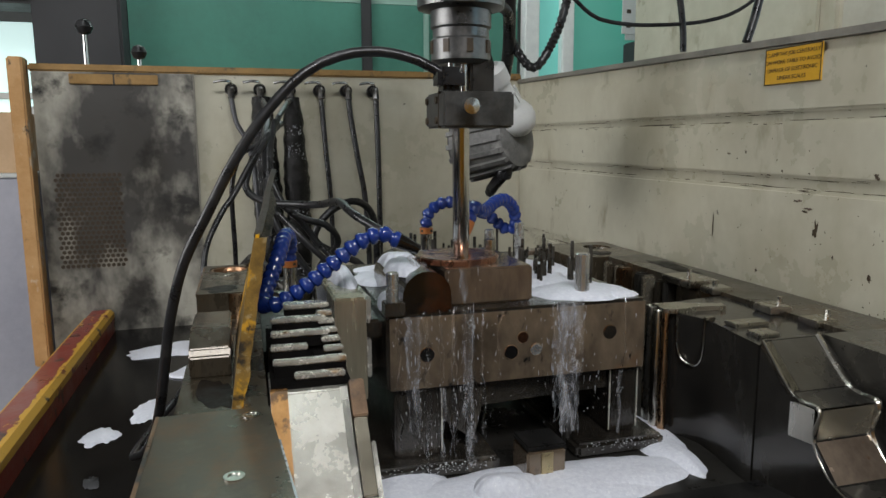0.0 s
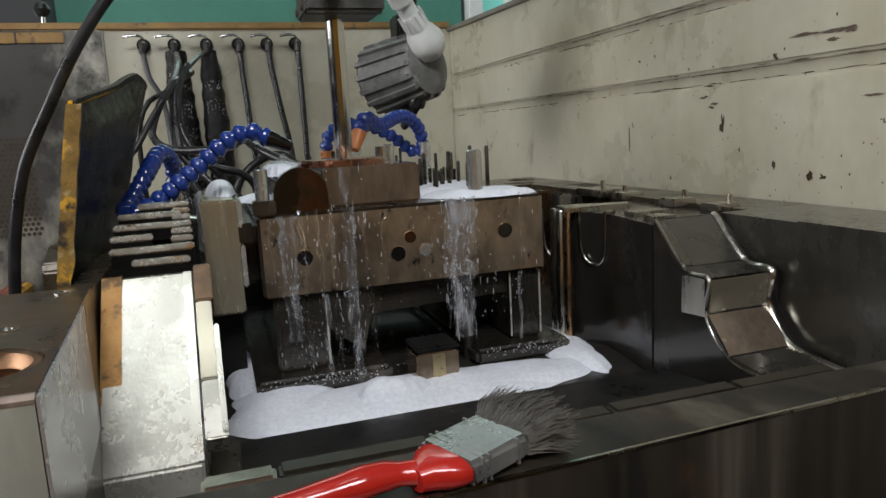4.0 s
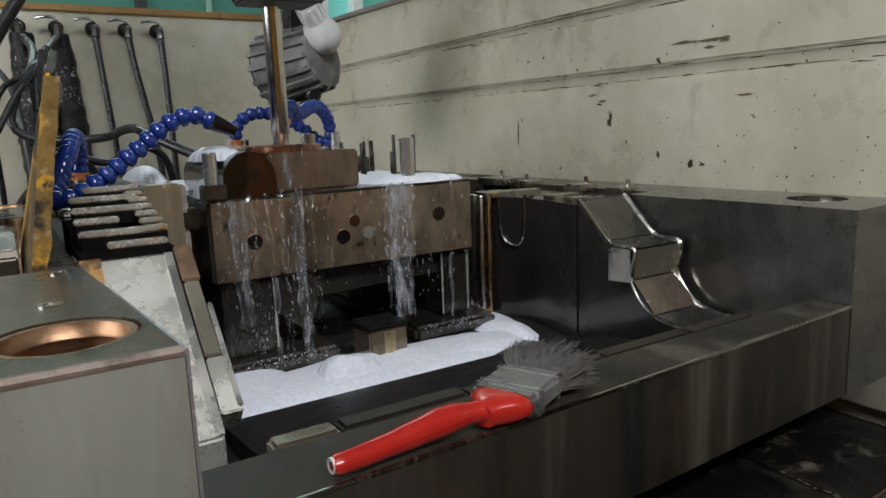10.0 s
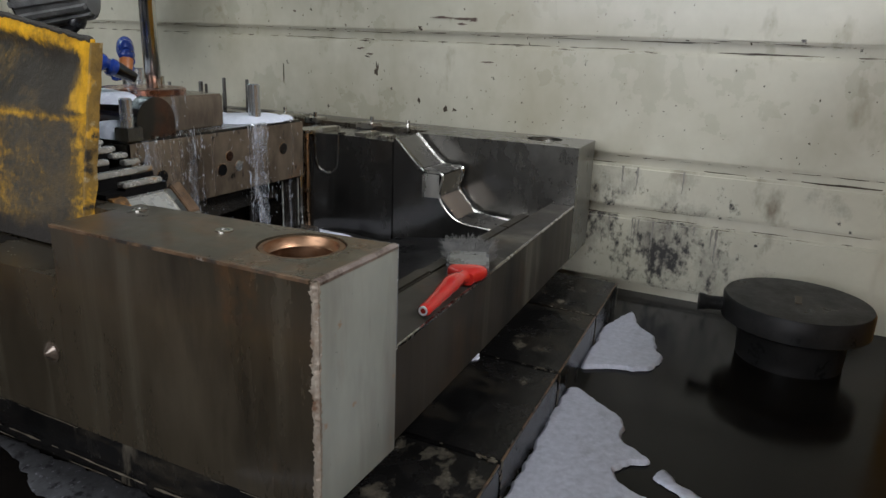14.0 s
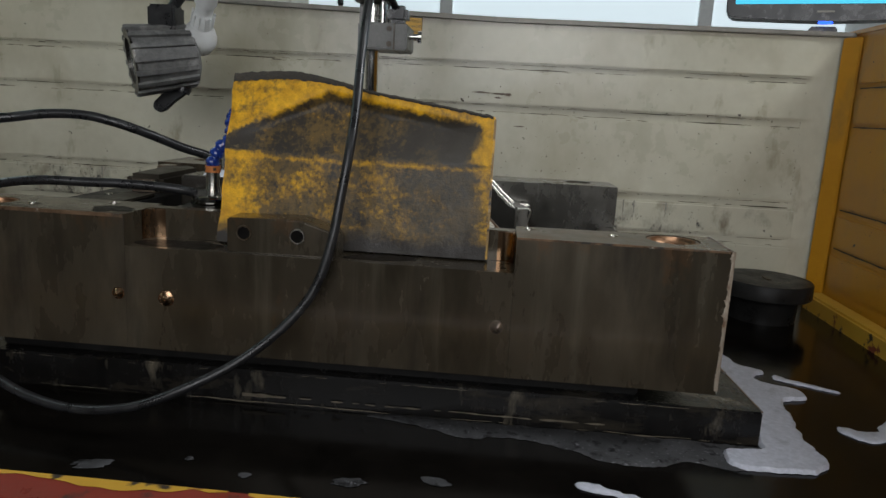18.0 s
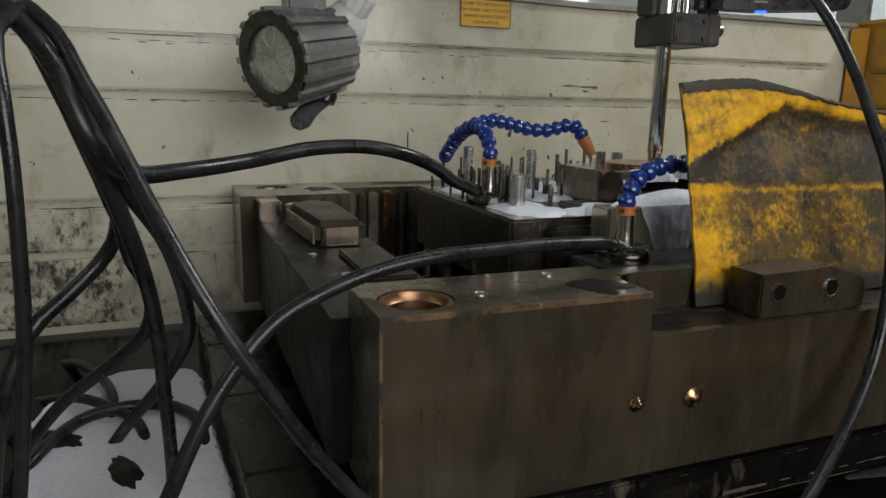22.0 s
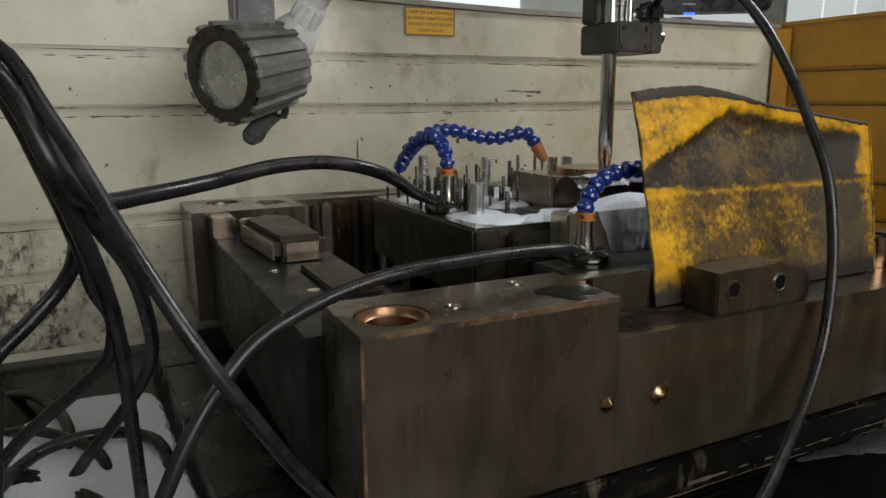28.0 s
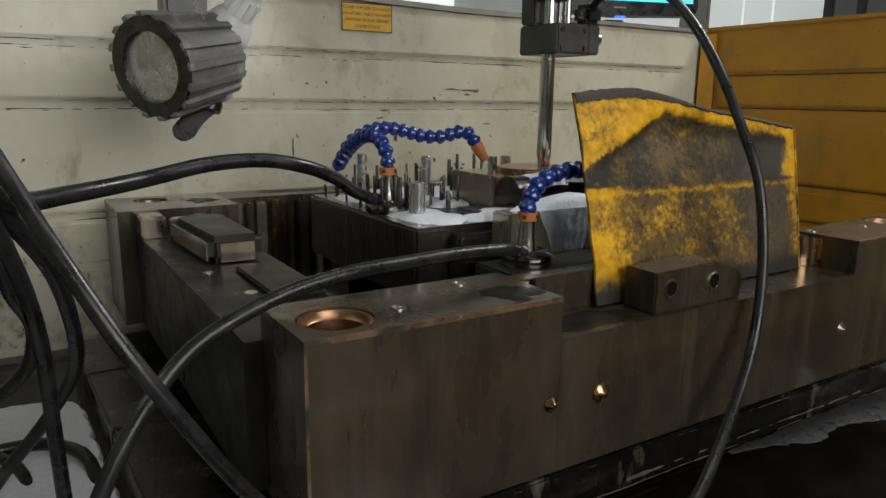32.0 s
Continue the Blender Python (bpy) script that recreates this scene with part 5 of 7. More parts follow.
# Facet tones follow their facing; the light on them is put into colour.
for (ya, za), (yb, zb), x0, m in ((outer[0], outer[1], 0.513, SMOOTH), (outer[1], outer[2], 0.505, SMOOTH), (outer[2], outer[3], 0.507, TANFACET), (outer[3], outer[4], 0.505, COPPERWET), (outer[4], outer[5], 0.507, SMOOTH)):
    n = Vector((0, -(za - zb), ya - yb)).normalized() * 0.0008
    p, q = (ya + (yb - ya) * 0.02, za + (zb - za) * 0.02), (yb + (ya - yb) * 0.02, zb + (za - zb) * 0.02)
    part("facet", prism(bmesh.new(), [p, q, (q[0] + n.y, q[1] + n.z), (p[0] + n.y, p[1] + n.z)], "x", x0, 0.5625, 0.0004), m, frame_t, "hump facet, the light on it put in its tone")
bm = bmesh.new()
lane = [bm.verts.new(p) for p in ((0.5028, 0.243, 0.211), (0.5125, 0.243, 0.2112), (0.5125, 0.206, 0.1785), (0.5028, 0.206, 0.178), (0.5024, 0.243, 0.206), (0.5024, 0.208, 0.174))]
for f in ((0, 1, 2, 3), (0, 3, 5, 4)):
    bm.faces.new([lane[i] for i in f])
bmesh.ops.solidify(bm, geom=bm.faces[:], thickness=0.0008)
part("bevel", bm, POLISHED, frame_t, "bright bevelled side edge")
part("chamfer", prism(bmesh.new(), [(0.498, 0.2), (0.5028, 0.1785), (0.5028, 0.2)], "z", 0.142, 0.172), POLISHED, frame_t)
for dx, rr in ((0.5635, 0.0032), (0.504, 0.0016)):
    part("hump_edge", tube(bmesh.new(), [(dx, y - 0.001, z + 0.0004) for y, z in outer], rr, 8, 0.004), POLISHED, frame_t, "bright worn edge", True)
part("hump_toe", prism(bmesh.new(), [(0.52, 0.1), (0.5728, 0.1), (0.5728, 0.085), (0.56, 0.07), (0.53, 0.078)], "z", 0.10, 0.1105), POLISHED, frame_t)
plan = [(0.5025, 0.2472), (0.507, 0.28), (0.512, 0.31), (0.514, 0.338), (0.509, 0.358), (0.501, 0.370), (0.498, 0.380), (0.500, 0.412), (0.6016, 0.43), (0.6016, 0.2472)]
part("curved_wall", prism(bmesh.new(), plan, "z", 0.072, 0.2075), CAVITY, frame_t, smooth=True)
for x, y, r, z1, m in ((0.490, 0.374, 0.0045, 0.2095, BRONZED), (0.487, 0.384, 0.006, 0.2095, POLISHED), (0.488, 0.398, 0.005, 0.2095, SMOOTH), (0.492, 0.409, 0.005, 0.209, POLISHED)):
    part("rib", lathe(bmesh.new(), [(0.0, 0.072), (r, 0.072), (r, 0.152), (r * 0.8, 0.156), (r * 0.8, z1 - 0.002), (r * 0.6, z1), (0.0, z1)], pose(x, y, 0), 16), m, frame_t, smooth=True)
for y, w, d, z1, m in ((0.690, 0.016, 0.010, 0.2065, TANFACET), (0.672, 0.010, 0.016, 0.205, STEEL), (0.655, 0.014, 0.012, 0.2065, TANFACET), (0.634, 0.016, 0.020, 0.207, BRONZED), (0.612, 0.008, 0.010, 0.205, STEEL), (0.594, 0.016, 0.014, 0.207, SMOOTH), (0.572, 0.010, 0.018, 0.2065, TANFACET), (0.548, 0.012, 0.012, 0.205, STEEL), (0.524, 0.010, 0.016, 0.2065, SMOOTH)):
    part("rib", boxes((0.6016 - d, 0.6018, y - w / 2, y + w / 2, 0.072, z1), bevel=0.0025), m, frame_t, smooth=False)
for dx, z1, rr in ((0.0, 0.0, 0.0013), (-0.014, -0.002, 0.0012)):
    dy = 0.0 if dx == 0 else 0.056
    u = [(0.5125 + dx, 0.338 + dy, 0.207), (0.512 + dx, 0.339 + dy, 0.172), (0.511 + dx, 0.345 + dy, 0.158), (0.508 + dx, 0.354 + dy, 0.155), (0.503 + dx, 0.362 + dy, 0.160), (0.5005 + dx, 0.366 + dy, 0.174), (0.500 + dx, 0.367 + dy, 0.207)]
    part("slot_edge", tube(bmesh.new(), u, rr, 8, 0.005), POLISHED, frame_t, "bright rounded slot edge", True)
part("tab", prism(bmesh.new(), [(0.486, 0.372), (0.500, 0.366), (0.528, 0.372), (0.560, 0.366), (0.565, 0.380), (0.53, 0.388), (0.520, 0.40), (0.505, 0.398), (0.490, 0.402)], "z", 0.2077, 0.2125, 0.001), POLISHED, frame_t, "bright bare tab")
for x0, x1, y0, y1 in ((0.516, 0.54, 0.262, 0.282), (0.52, 0.56, 0.300, 0.318), (0.508, 0.52, 0.330, 0.336)):
    part("tab", boxes((x0, x1, y0, y1, 0.2077, 0.2115), bevel=0.001), POLISHED, frame_t)
for x0, x1, y0, y1, h in ((0.585, 0.63, 0.47, 0.53, 0.005), (0.59, 0.62, 0.43, 0.455, 0.004), (0.588, 0.615, 0.33, 0.36, 0.004), (0.592, 0.62, 0.275, 0.30, 0.003)):
    part("tab", boxes((x0, x1, y0, y1, TOP - 0.004, TOP + h), bevel=0.0015), POLISHED, frame_t)
for x, y, h in ((0.60, 0.44, 0.012), (0.61, 0.345, 0.012), (0.62, 0.29, 0.010), (0.61, 0.505, 0.014)):
    part("stud", lathe(bmesh.new(), [(0, TOP), (0.003, TOP), (0.003, TOP + h), (0, TOP + h)], pose(x, y, 0), 10), BRIGHT, frame_t, smooth=True)
# raised pieces of the end rail
part("boss", prism(bmesh.new(), [(0.33, 0.735), (0.47, 0.735), (0.50, 0.765), (0.47, 0.80), (0.33, 0.79)], "z", 0.1842, 0.2125, 0.007), WETDARK, frame_t)
# Lighter plates on the dark boss; torchlight is put into their tan.
part("boss_face", prism(bmesh.new(), [(0.337, 0.7908), (0.462, 0.7997), (0.462, 0.8012), (0.337, 0.7923)], "z", 0.187, 0.2065), COPPERWET, frame_t, "boss side face, torchlight put in its tan")
part("boss_face", boxes((0.3282, 0.3298, 0.745, 0.780, 0.186, 0.2055)), COPPERWET, frame_t, "boss end face, torchlight put in its tan")
part("boss", boxes((0.175, 0.30, 0.728, 0.775, 0.1842, 0.189), bevel=0.002), WETDARK, frame_t)
part("boss", boxes((0.50, 0.5446, 0.80, 0.828, 0.1842, TOP - 0.002), bevel=0.002), COPPERWET, frame_t)
part("boss", lathe(bmesh.new(), [(0, 0.1842), (0.014, 0.1842), (0.014, 0.207), (0.012, 0.209), (0, 0.209)], pose(0.487, 0.785, 0), 20), COPPERWET, frame_t, smooth=True)
for row in ((0.0852, 0.17, 0.69, 0.7216, 0.072, 0.17), (0.30, 0.52, 0.702, 0.7216, 0.072, 0.165)):
    part("step", boxes(row, bevel=0.003), STEEL, frame_t)

# wet bars lying behind the front ledge
for x0, x1, z1, m in ((0.131, 0.1655, 0.1335, COPPERWET), (0.1665, 0.2425, 0.134, WETDARK), (0.2435, 0.3465, 0.132, WETDARK), (0.3475, 0.4300, 0.1325, WETDARK), (0.4310, 0.5020, 0.132, WETDARK)):
    part("pocket_bar", boxes((x0, x1, 0.0535, 0.0680, 0.0722, z1 + 0.0065), bevel=0.002), m, frame_t, "wet worn bar behind the ledge")
# slide assembly inside the west rail
slide = thing("slide_block", "bright milled steel slide with a steep ramp and stepped bars", "mould slide")
part("ramp", prism(bmesh.new(), [(0.241, 0.208), (0.300, 0.208), (0.300, 0.0722), (0.14, 0.0722), (0.14, 0.114)], "x", 0.0735, 0.1295, 0.0015), BRIGHTWET, slide, "wet shining ramp face")
part("rust_strip", prism(bmesh.new(), [(0.2412, 0.2102), (0.246, 0.2102), (0.178, 0.143), (0.1752, 0.1465)], "x", 0.0737, 0.086), RUSTY, slide, "rust brown strip")
for (ya, za), (yb, zb), x0, x1, m in (((0.243, 0.214), (0.221, 0.193), 0.1312, 0.1425, RUSTEDGE), ((0.2205, 0.1925), (0.178, 0.152), 0.1312, 0.1410, TANFACET), ((0.1775, 0.1515), (0.150, 0.124), 0.1312, 0.1445, BRIGHTWET), ((0.205, 0.180), (0.150, 0.127), 0.1412, 0.1445, POLISHED)):
    part("guide_plate", prism(bmesh.new(), [(ya, za), (yb, zb), (yb + 0.012, zb - 0.014), (ya + 0.012, za - 0.014)], "x", x0, x1, 0.001), m, slide)
for k, (y0, y1, z1, x0, x1, m) in enumerate(((0.248, 0.258, 0.219, 0.092, 0.130, BRIGHT), (0.262, 0.271, 0.226, 0.077, 0.132, BRIGHTWET), (0.278, 0.287, 0.233, 0.076, 0.105, BRIGHT), (0.296, 0.306, 0.239, 0.077, 0.124, BRIGHTWET), (0.318, 0.329, 0.245, 0.078, 0.124, BRIGHT), (0.345, 0.362, 0.250, 0.09, 0.126, BRIGHT))):
    part("bar", boxes((x0, x1, y0 + 0.0008, y1 - 0.0008, z1 - 0.0045, z1), bevel=0.001), PALEMETAL, slide)
    # Black block below each bar; the gap's shade is put in as colour.
    part("riser", boxes((x0 + 0.001, x1 - 0.001, y0 + 0.001, y1 - 0.001, 0.2123 if y1 < 0.3 else 0.2261, z1 - 0.0046)), HOLE, slide, "black riser, the gap's shade put in as colour")
for k in range(7):
    y = 0.262 + k * 0.0135
    part("tooth", boxes((0.117, 0.133 - k * 0.0006, y, y + 0.008, 0.2223 + k * 0.004, 0.2265 + k * 0.004), bevel=0.001), PALEMETAL, slide)
part("side_block", boxes((0.1372, 0.167, 0.37, 0.56, 0.1452, 0.2468), bevel=0.002), TANBLOCK, slide, "smooth tan grey side block")
# Added support; its black stands for the shade in the recess.
part("block_foot", boxes((0.1372, 0.164, 0.405, 0.56, 0.0722, 0.145), bevel=0.001), OILBLACK, slide, "black foot, added for the dark recess")
part("side_lip", boxes((0.1674, 0.1715, 0.372, 0.545, 0.168, 0.2455), bevel=0.0012), PALEMETAL, slide, "bright worn side lip")
# Black bed that paints in the shade between the bars.
part("bar_bed", boxes((0.0745, 0.1335, 0.2485, 0.2995, 0.2083, 0.2125), (0.110, 0.1325, 0.262, 0.2995, 0.2126, 0.2215), (0.0745, 0.1335, 0.3005, 0.363, 0.0724, 0.226), (0.110, 0.1315, 0.3005, 0.35, 0.2261, 0.2335)), HOLE, slide, "black bed, the shade between the bars put in as colour")
part("edge_strip", prism(bmesh.new(), [(0.2405, 0.2095), (0.2432, 0.2095), (0.1425, 0.1160), (0.1400, 0.1160)], "x", 0.1245, 0.1298), POLISHED, slide)
part("rear_bed", boxes((0.0722, 0.1365, 0.3642, 0.60, 0.0722, 0.206), bevel=0.002), BLACKSTEEL, slide)

lug = thing("lug_block", "small steel block with a drilled hole, in foam", "steel block")
part("body", boxes((0.303, 0.342, 0.303, 0.34, 0.0722, 0.105), bevel=0.002), CORE, lug)
part("cap", boxes((0.3024, 0.3426, 0.3024, 0.3406, 0.1052, 0.1105), bevel=0.0015), OILBLACK, lug, "black wet top")
part("stripe", boxes((0.317, 0.3285, 0.3015, 0.3028, 0.0735, 0.1035)), BRASSY, lug, "bare brass coloured stripe")
part("hole", lathe(bmesh.new(), [(0, 0), (0.0028, 0), (0.0028, 0.0008), (0, 0.0008)], pose(0.3225, 0.3014, 0.081, 90), 14), INK, lug)

# ---- core block ----
core = thing("mould_core", "wet brown steel mould core with drilled holes", "mould core")
# Dark core block; torchlight is put into the brown of its front sheet.
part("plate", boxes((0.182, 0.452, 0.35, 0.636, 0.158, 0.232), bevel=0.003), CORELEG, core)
part("front_face", boxes((0.1845, 0.4495, 0.3493, 0.35, 0.1605, 0.2295)), CORE, core, "wet brown front face, torchlight put in its colour")
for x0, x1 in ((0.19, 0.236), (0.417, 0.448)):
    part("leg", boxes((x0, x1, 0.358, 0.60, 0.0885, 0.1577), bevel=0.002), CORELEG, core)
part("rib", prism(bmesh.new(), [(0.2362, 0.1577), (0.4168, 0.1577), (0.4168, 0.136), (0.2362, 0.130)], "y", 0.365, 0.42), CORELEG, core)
# Thin bright strips put in as glints along the leg edges.
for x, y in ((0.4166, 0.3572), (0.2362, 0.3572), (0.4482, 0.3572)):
    part("edge", boxes((x - 0.0008, x + 0.0008, y, y + 0.001, 0.092, 0.156)), BRIGHTWET, core, "leg edge glint put in as a bright strip")
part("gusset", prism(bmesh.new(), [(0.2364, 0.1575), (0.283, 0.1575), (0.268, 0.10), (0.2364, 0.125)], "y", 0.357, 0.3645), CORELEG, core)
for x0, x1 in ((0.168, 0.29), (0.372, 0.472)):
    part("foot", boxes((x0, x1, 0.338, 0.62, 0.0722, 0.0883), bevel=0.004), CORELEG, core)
part("bolt", lathe(bmesh.new(), [(0, 0.0722), (0.005, 0.0722), (0.005, 0.150), (0, 0.150)], pose(0.375, 0.37, 0), 12), BLACKSTEEL, core, smooth=True)
for x, z, r, m in ((0.220, 0.193, 0.0068, HOLE), (0.304, 0.188, 0.0068, HOLE), (0.330, 0.189, 0.0060, PINSTEEL), (0.316, 0.202, 0.0055, ARCH), (0.410, 0.200, 0.0070, CORELEG)):
    part("hole", lathe(bmesh.new(), [(0.0, 0.0004), (r * 0.82, 0.0004), (r * 0.86, 0.0010), (r, 0.0008), (r * 1.02, -0.002), (0, -0.002)], pose(x, 0.3493, z, 90), 20), m, core, smooth=True)
    part("rim", lathe(bmesh.new(), [(r * 0.84, 0.0009), (r * 0.9, 0.0014), (r * 1.06, 0.0011), (r * 1.1, 0)], pose(x, 0.3500, z, 90), 20, True), BRONZED, core, smooth=True)
part("step", boxes((0.150, 0.1818, 0.40, 0.60, 0.165, 0.205), (0.165, 0.1818, 0.37, 0.60, 0.2052, 0.225), bevel=0.003), CORELEG, core)
part("top_step", boxes((0.203, 0.243, 0.515, 0.552, 0.2322, 0.2395), bevel=0.002), BLACKSTEEL, core)
part("corner_clip", boxes((0.180, 0.199, 0.346, 0.364, 0.2322, 0.245), bevel=0.001), SMOOTH, core)
PINS = [(0.392, 0.377, 0.0075, 0.277), (0.246, 0.598, 0.0085, 0.268), (0.189, 0.356, 0.006, 0.272), (0.406, 0.585, 0.0065, 0.285), (0.345, 0.53, 0.006, 0.285)]
r2 = random.Random(11)
for k in range(26):
    x, y = r2.uniform(0.275, 0.43), r2.uniform(0.40 if k % 3 else 0.52, 0.60)
    if x < 0.345 and y < 0.52:
        x += 0.075
    PINS.append((x, y, r2.choice((0.0017, 0.0022, 0.0026)), r2.uniform(0.246, 0.280)))
r6 = random.Random(23)
for k in range(30):
    PINS.append((r6.uniform(0.262, 0.446), r6.uniform(0.515, 0.628), r6.choice((0.0014, 0.0018, 0.0022)), r6.uniform(0.243, 0.279)))
for x, y, r, z in PINS:
    part("pin", lathe(bmesh.new(), [(0, 0.2322), (r, 0.2322), (r, z - 0.0012), (r * 0.8, z), (0, z)], pose(x, y, 0), 16 if r > 0.005 else 8), PINSTEEL if r > 0.005 else DARKPIN, core, smooth=True)

# ---- electrode and head ----
electrode = thing("copper_electrode", "copper spark erosion electrode block on the mould core", "electrode")
part("block", boxes((0.2445, 0.335, 0.372, 0.50, 0.2323, 0.2685), bevel=0.002), COPPERWET, electrode)
arch = [(0.198, 0.2323)] + [(0.2215 - 0.0235 * math.cos(a), 0.2475 + 0.024 * math.sin(a)) for a in [math.pi * k / 16 for k in range(17)]] + [(0.245, 0.2323)]
part("arch", prism(bmesh.new(), arch, "y", 0.353, 0.50), ARCH, electrode, "round topped copper end", False)
part("disc", lathe(bmesh.new(), [(0.0, 0.2687), (0.043, 0.2687), (0.0435, 0.2735), (0.042, 0.2748), (0.0, 0.2748)], pose(0.272, 0.425, 0), 48), COPPER, electrode, "flat copper disc", True)
part("stud", lathe(bmesh.new(), [(0, 0.2690), (0.006, 0.2690), (0.006, 0.284), (0, 0.284)], pose(0.318, 0.452, 0), 14), POLISHED, electrode, smooth=True)
head = thing("electrode_holder", "steel spindle rod with a dark clamp block and chuck", "electrode holder")
AX = pose(0.272, 0.410, 0)
part("rod", lathe(bmesh.new(), [(0.0, 0.275), (0.0075, 0.2752), (0.0075, 0.284), (0.0085, 0.286), (0.0085, 0.462), (0.0, 0.462)], AX, 28), BRIGHT, head, smooth=True)
clamp = part("clamp", boxes((0.240, 0.309, 0.360, 0.424, 0.403, 0.436), bevel=0.002), CLAMPSTEEL, head, "dark steel clamp block")
part("slit", boxes((0.2394, 0.3096, 0.376, 0.3775, 0.4026, 0.4364)), INK, clamp)
for y in (0.383, 0.417):
    for z in (0.410, 0.429):
        part("bolt", lathe(bmesh.new(), [(0, 0.0), (0.0035, 0.0), (0.0035, 0.002), (0, 0.002)], pose(0.2402, y, z, 0, -90, 0), 10), INK, clamp)
part("lug", boxes((0.236, 0.262, 0.360, 0.386, 0.4363, 0.458), bevel=0.005), RUBBER, clamp, "black cable lug")
part("clamp_screw", lathe(bmesh.new(), [(0, 0), (0.004, 0), (0.004, 0.012), (0.0075, 0.012), (0.0075, 0.017), (0, 0.018)], pose(0.262, 0.3605, 0.422, 90), 12), BRIGHT, clamp, smooth=True)
for x in (0.258, 0.270):
    part("post", lathe(bmesh.new(), [(0, 0.4362), (0.004, 0.4362), (0.004, 0.468), (0, 0.468)], pose(x, 0.395, 0), 12), BRIGHT, head, smooth=True)
part("adapter", boxes((0.276, 0.30, 0.39, 0.43, 0.4362, 0.468), bevel=0.002), BLACKSTEEL, head)
part("chuck", lathe(bmesh.new(), [(0.0, 0.464), (0.024, 0.464), (0.029, 0.468), (0.029, 0.487), (0.0275, 0.489), (0.0275, 0.497), (0.0295, 0.499), (0.0295, 0.514), (0.042, 0.517), (0.043, 0.535), (0.036, 0.54), (0.036, 0.70), (0, 0.70)], AX, 40), CHUCK, head, "dull steel chuck", True)
for k in range(8):
    a = 2 * math.pi * k / 8
    part("chuck_slot", boxes((-0.003, 0.003, -0.001, 0.001, 0.474, 0.486)), INK, head).matrix_world = AX @ pose(0.0293 * math.cos(a), 0.0293 * math.sin(a), 0, 0, 0, math.degrees(a) + 90)
column = thing("machine_head", "dark machine quill housing over the electrode chuck", "machine head")
part("quill", lathe(bmesh.new(), [(0, 0.7003), (0.06, 0.7003), (0.06, 1.1), (0, 1.1)], AX, 32), BLACKSTEEL, column, smooth=True)
part("housing", boxes((0.12, 0.42, 0.30, 0.75, 1.1002, 2.999), bevel=0.01), CREAM, column)
CABLE = [(0.250, 0.373, 0.448), (0.222, 0.380, 0.464), (0.187, 0.387, 0.472), (0.15, 0.387, 0.467), (0.118, 0.385, 0.451), (0.085, 0.383, 0.418), (0.055, 0.381, 0.375), (0.030, 0.379, 0.329), (0.008, 0.380, 0.286),
         (-0.006, 0.385, 0.238), (-0.014, 0.391, 0.195), (-0.022, 0.405, 0.150), (-0.033, 0.433, 0.112), (-0.048, 0.475, 0.077), (-0.066, 0.523, 0.052), (-0.075, 0.57, 0.034), (-0.072, 0.63, 0.026), (-0.058, 0.69, 0.030), (-0.035, 0.75, 0.045), (-0.008, 0.815, 0.08), (-0.008, 0.85, 0.12), (-0.007, 0.885, 0.175), (-0.002, 0.912, 0.222), (0.022, 0.938, 0.273), (0.045, 0.953, 0.305), (0.068, 0.973, 0.346), (0.098, 1.0, 0.388), (0.125, 1.08, 0.43), (0.15, 1.18, 0.465), (0.164, 1.263, 0.478)]
hose("power_cable", "thick black power cable sagging from the clamp to the wall", CABLE, 0.0048, category="cable")

# fittings with hoses
def ferruled(name, label, points, r):
    ob = tagged(new(name), label, "hose", "suction hoses")
    part("hose", tube(bmesh.new(), points, r, 14, 0.01), RUBBER, ob, smooth=True)
    a, c = Vector(points[0]), Vector(points[1])
    part("ferrule", lathe(bmesh.new(), [(r * 0.9, -0.004), (r + 0.0018, -0.004), (r + 0.0018, 0.010), (r * 0.9, 0.011)], Matrix.LocRotScale(a, (c - a).to_track_quat("Z", "Y"), None), 18, True), DARKPIN, ob, "dark steel ferrule", True)
    return ob


def fitting(x, y, z):
    ob = tagged(new("magnet_fitting"), "steel magnetic hose fitting with an orange ring", "hose fitting", "hose fittings on the mould")
    part("base", lathe(bmesh.new(), [(0, 0), (0.024, 0), (0.025, 0.004), (0.0245, 0.010), (0.02, 0.013), (0.0, 0.013)], None, 32), WETCHROME, ob, smooth=True)
    part("stem", lathe(bmesh.new(), [(0, 0.013), (0.009, 0.013), (0.0085, 0.02), (0.0075, 0.026), (0.0075, 0.040), (0, 0.040)], None, 20), POLISHED, ob, smooth=True)
    part("ring", lathe(bmesh.new(), [(0, 0.040), (0.0085, 0.040), (0.0088, 0.0475), (0.0, 0.0475)], None, 20), ORANGE, ob, "orange plastic ring", True)
    for k in range(4):
        part("mark", boxes((0.0084, 0.0091, -0.0018, 0.0018, 0.0425, 0.0455)), INK, ob).matrix_world = pose(0, 0, 0, 0, 0, 35 + 90 * k)
    ob.matrix_world = pose(x, y, z)
    return ob


fitting(0.287, 0.611, 0.2322)
fitting(0.109, 0.562, 0.2062)


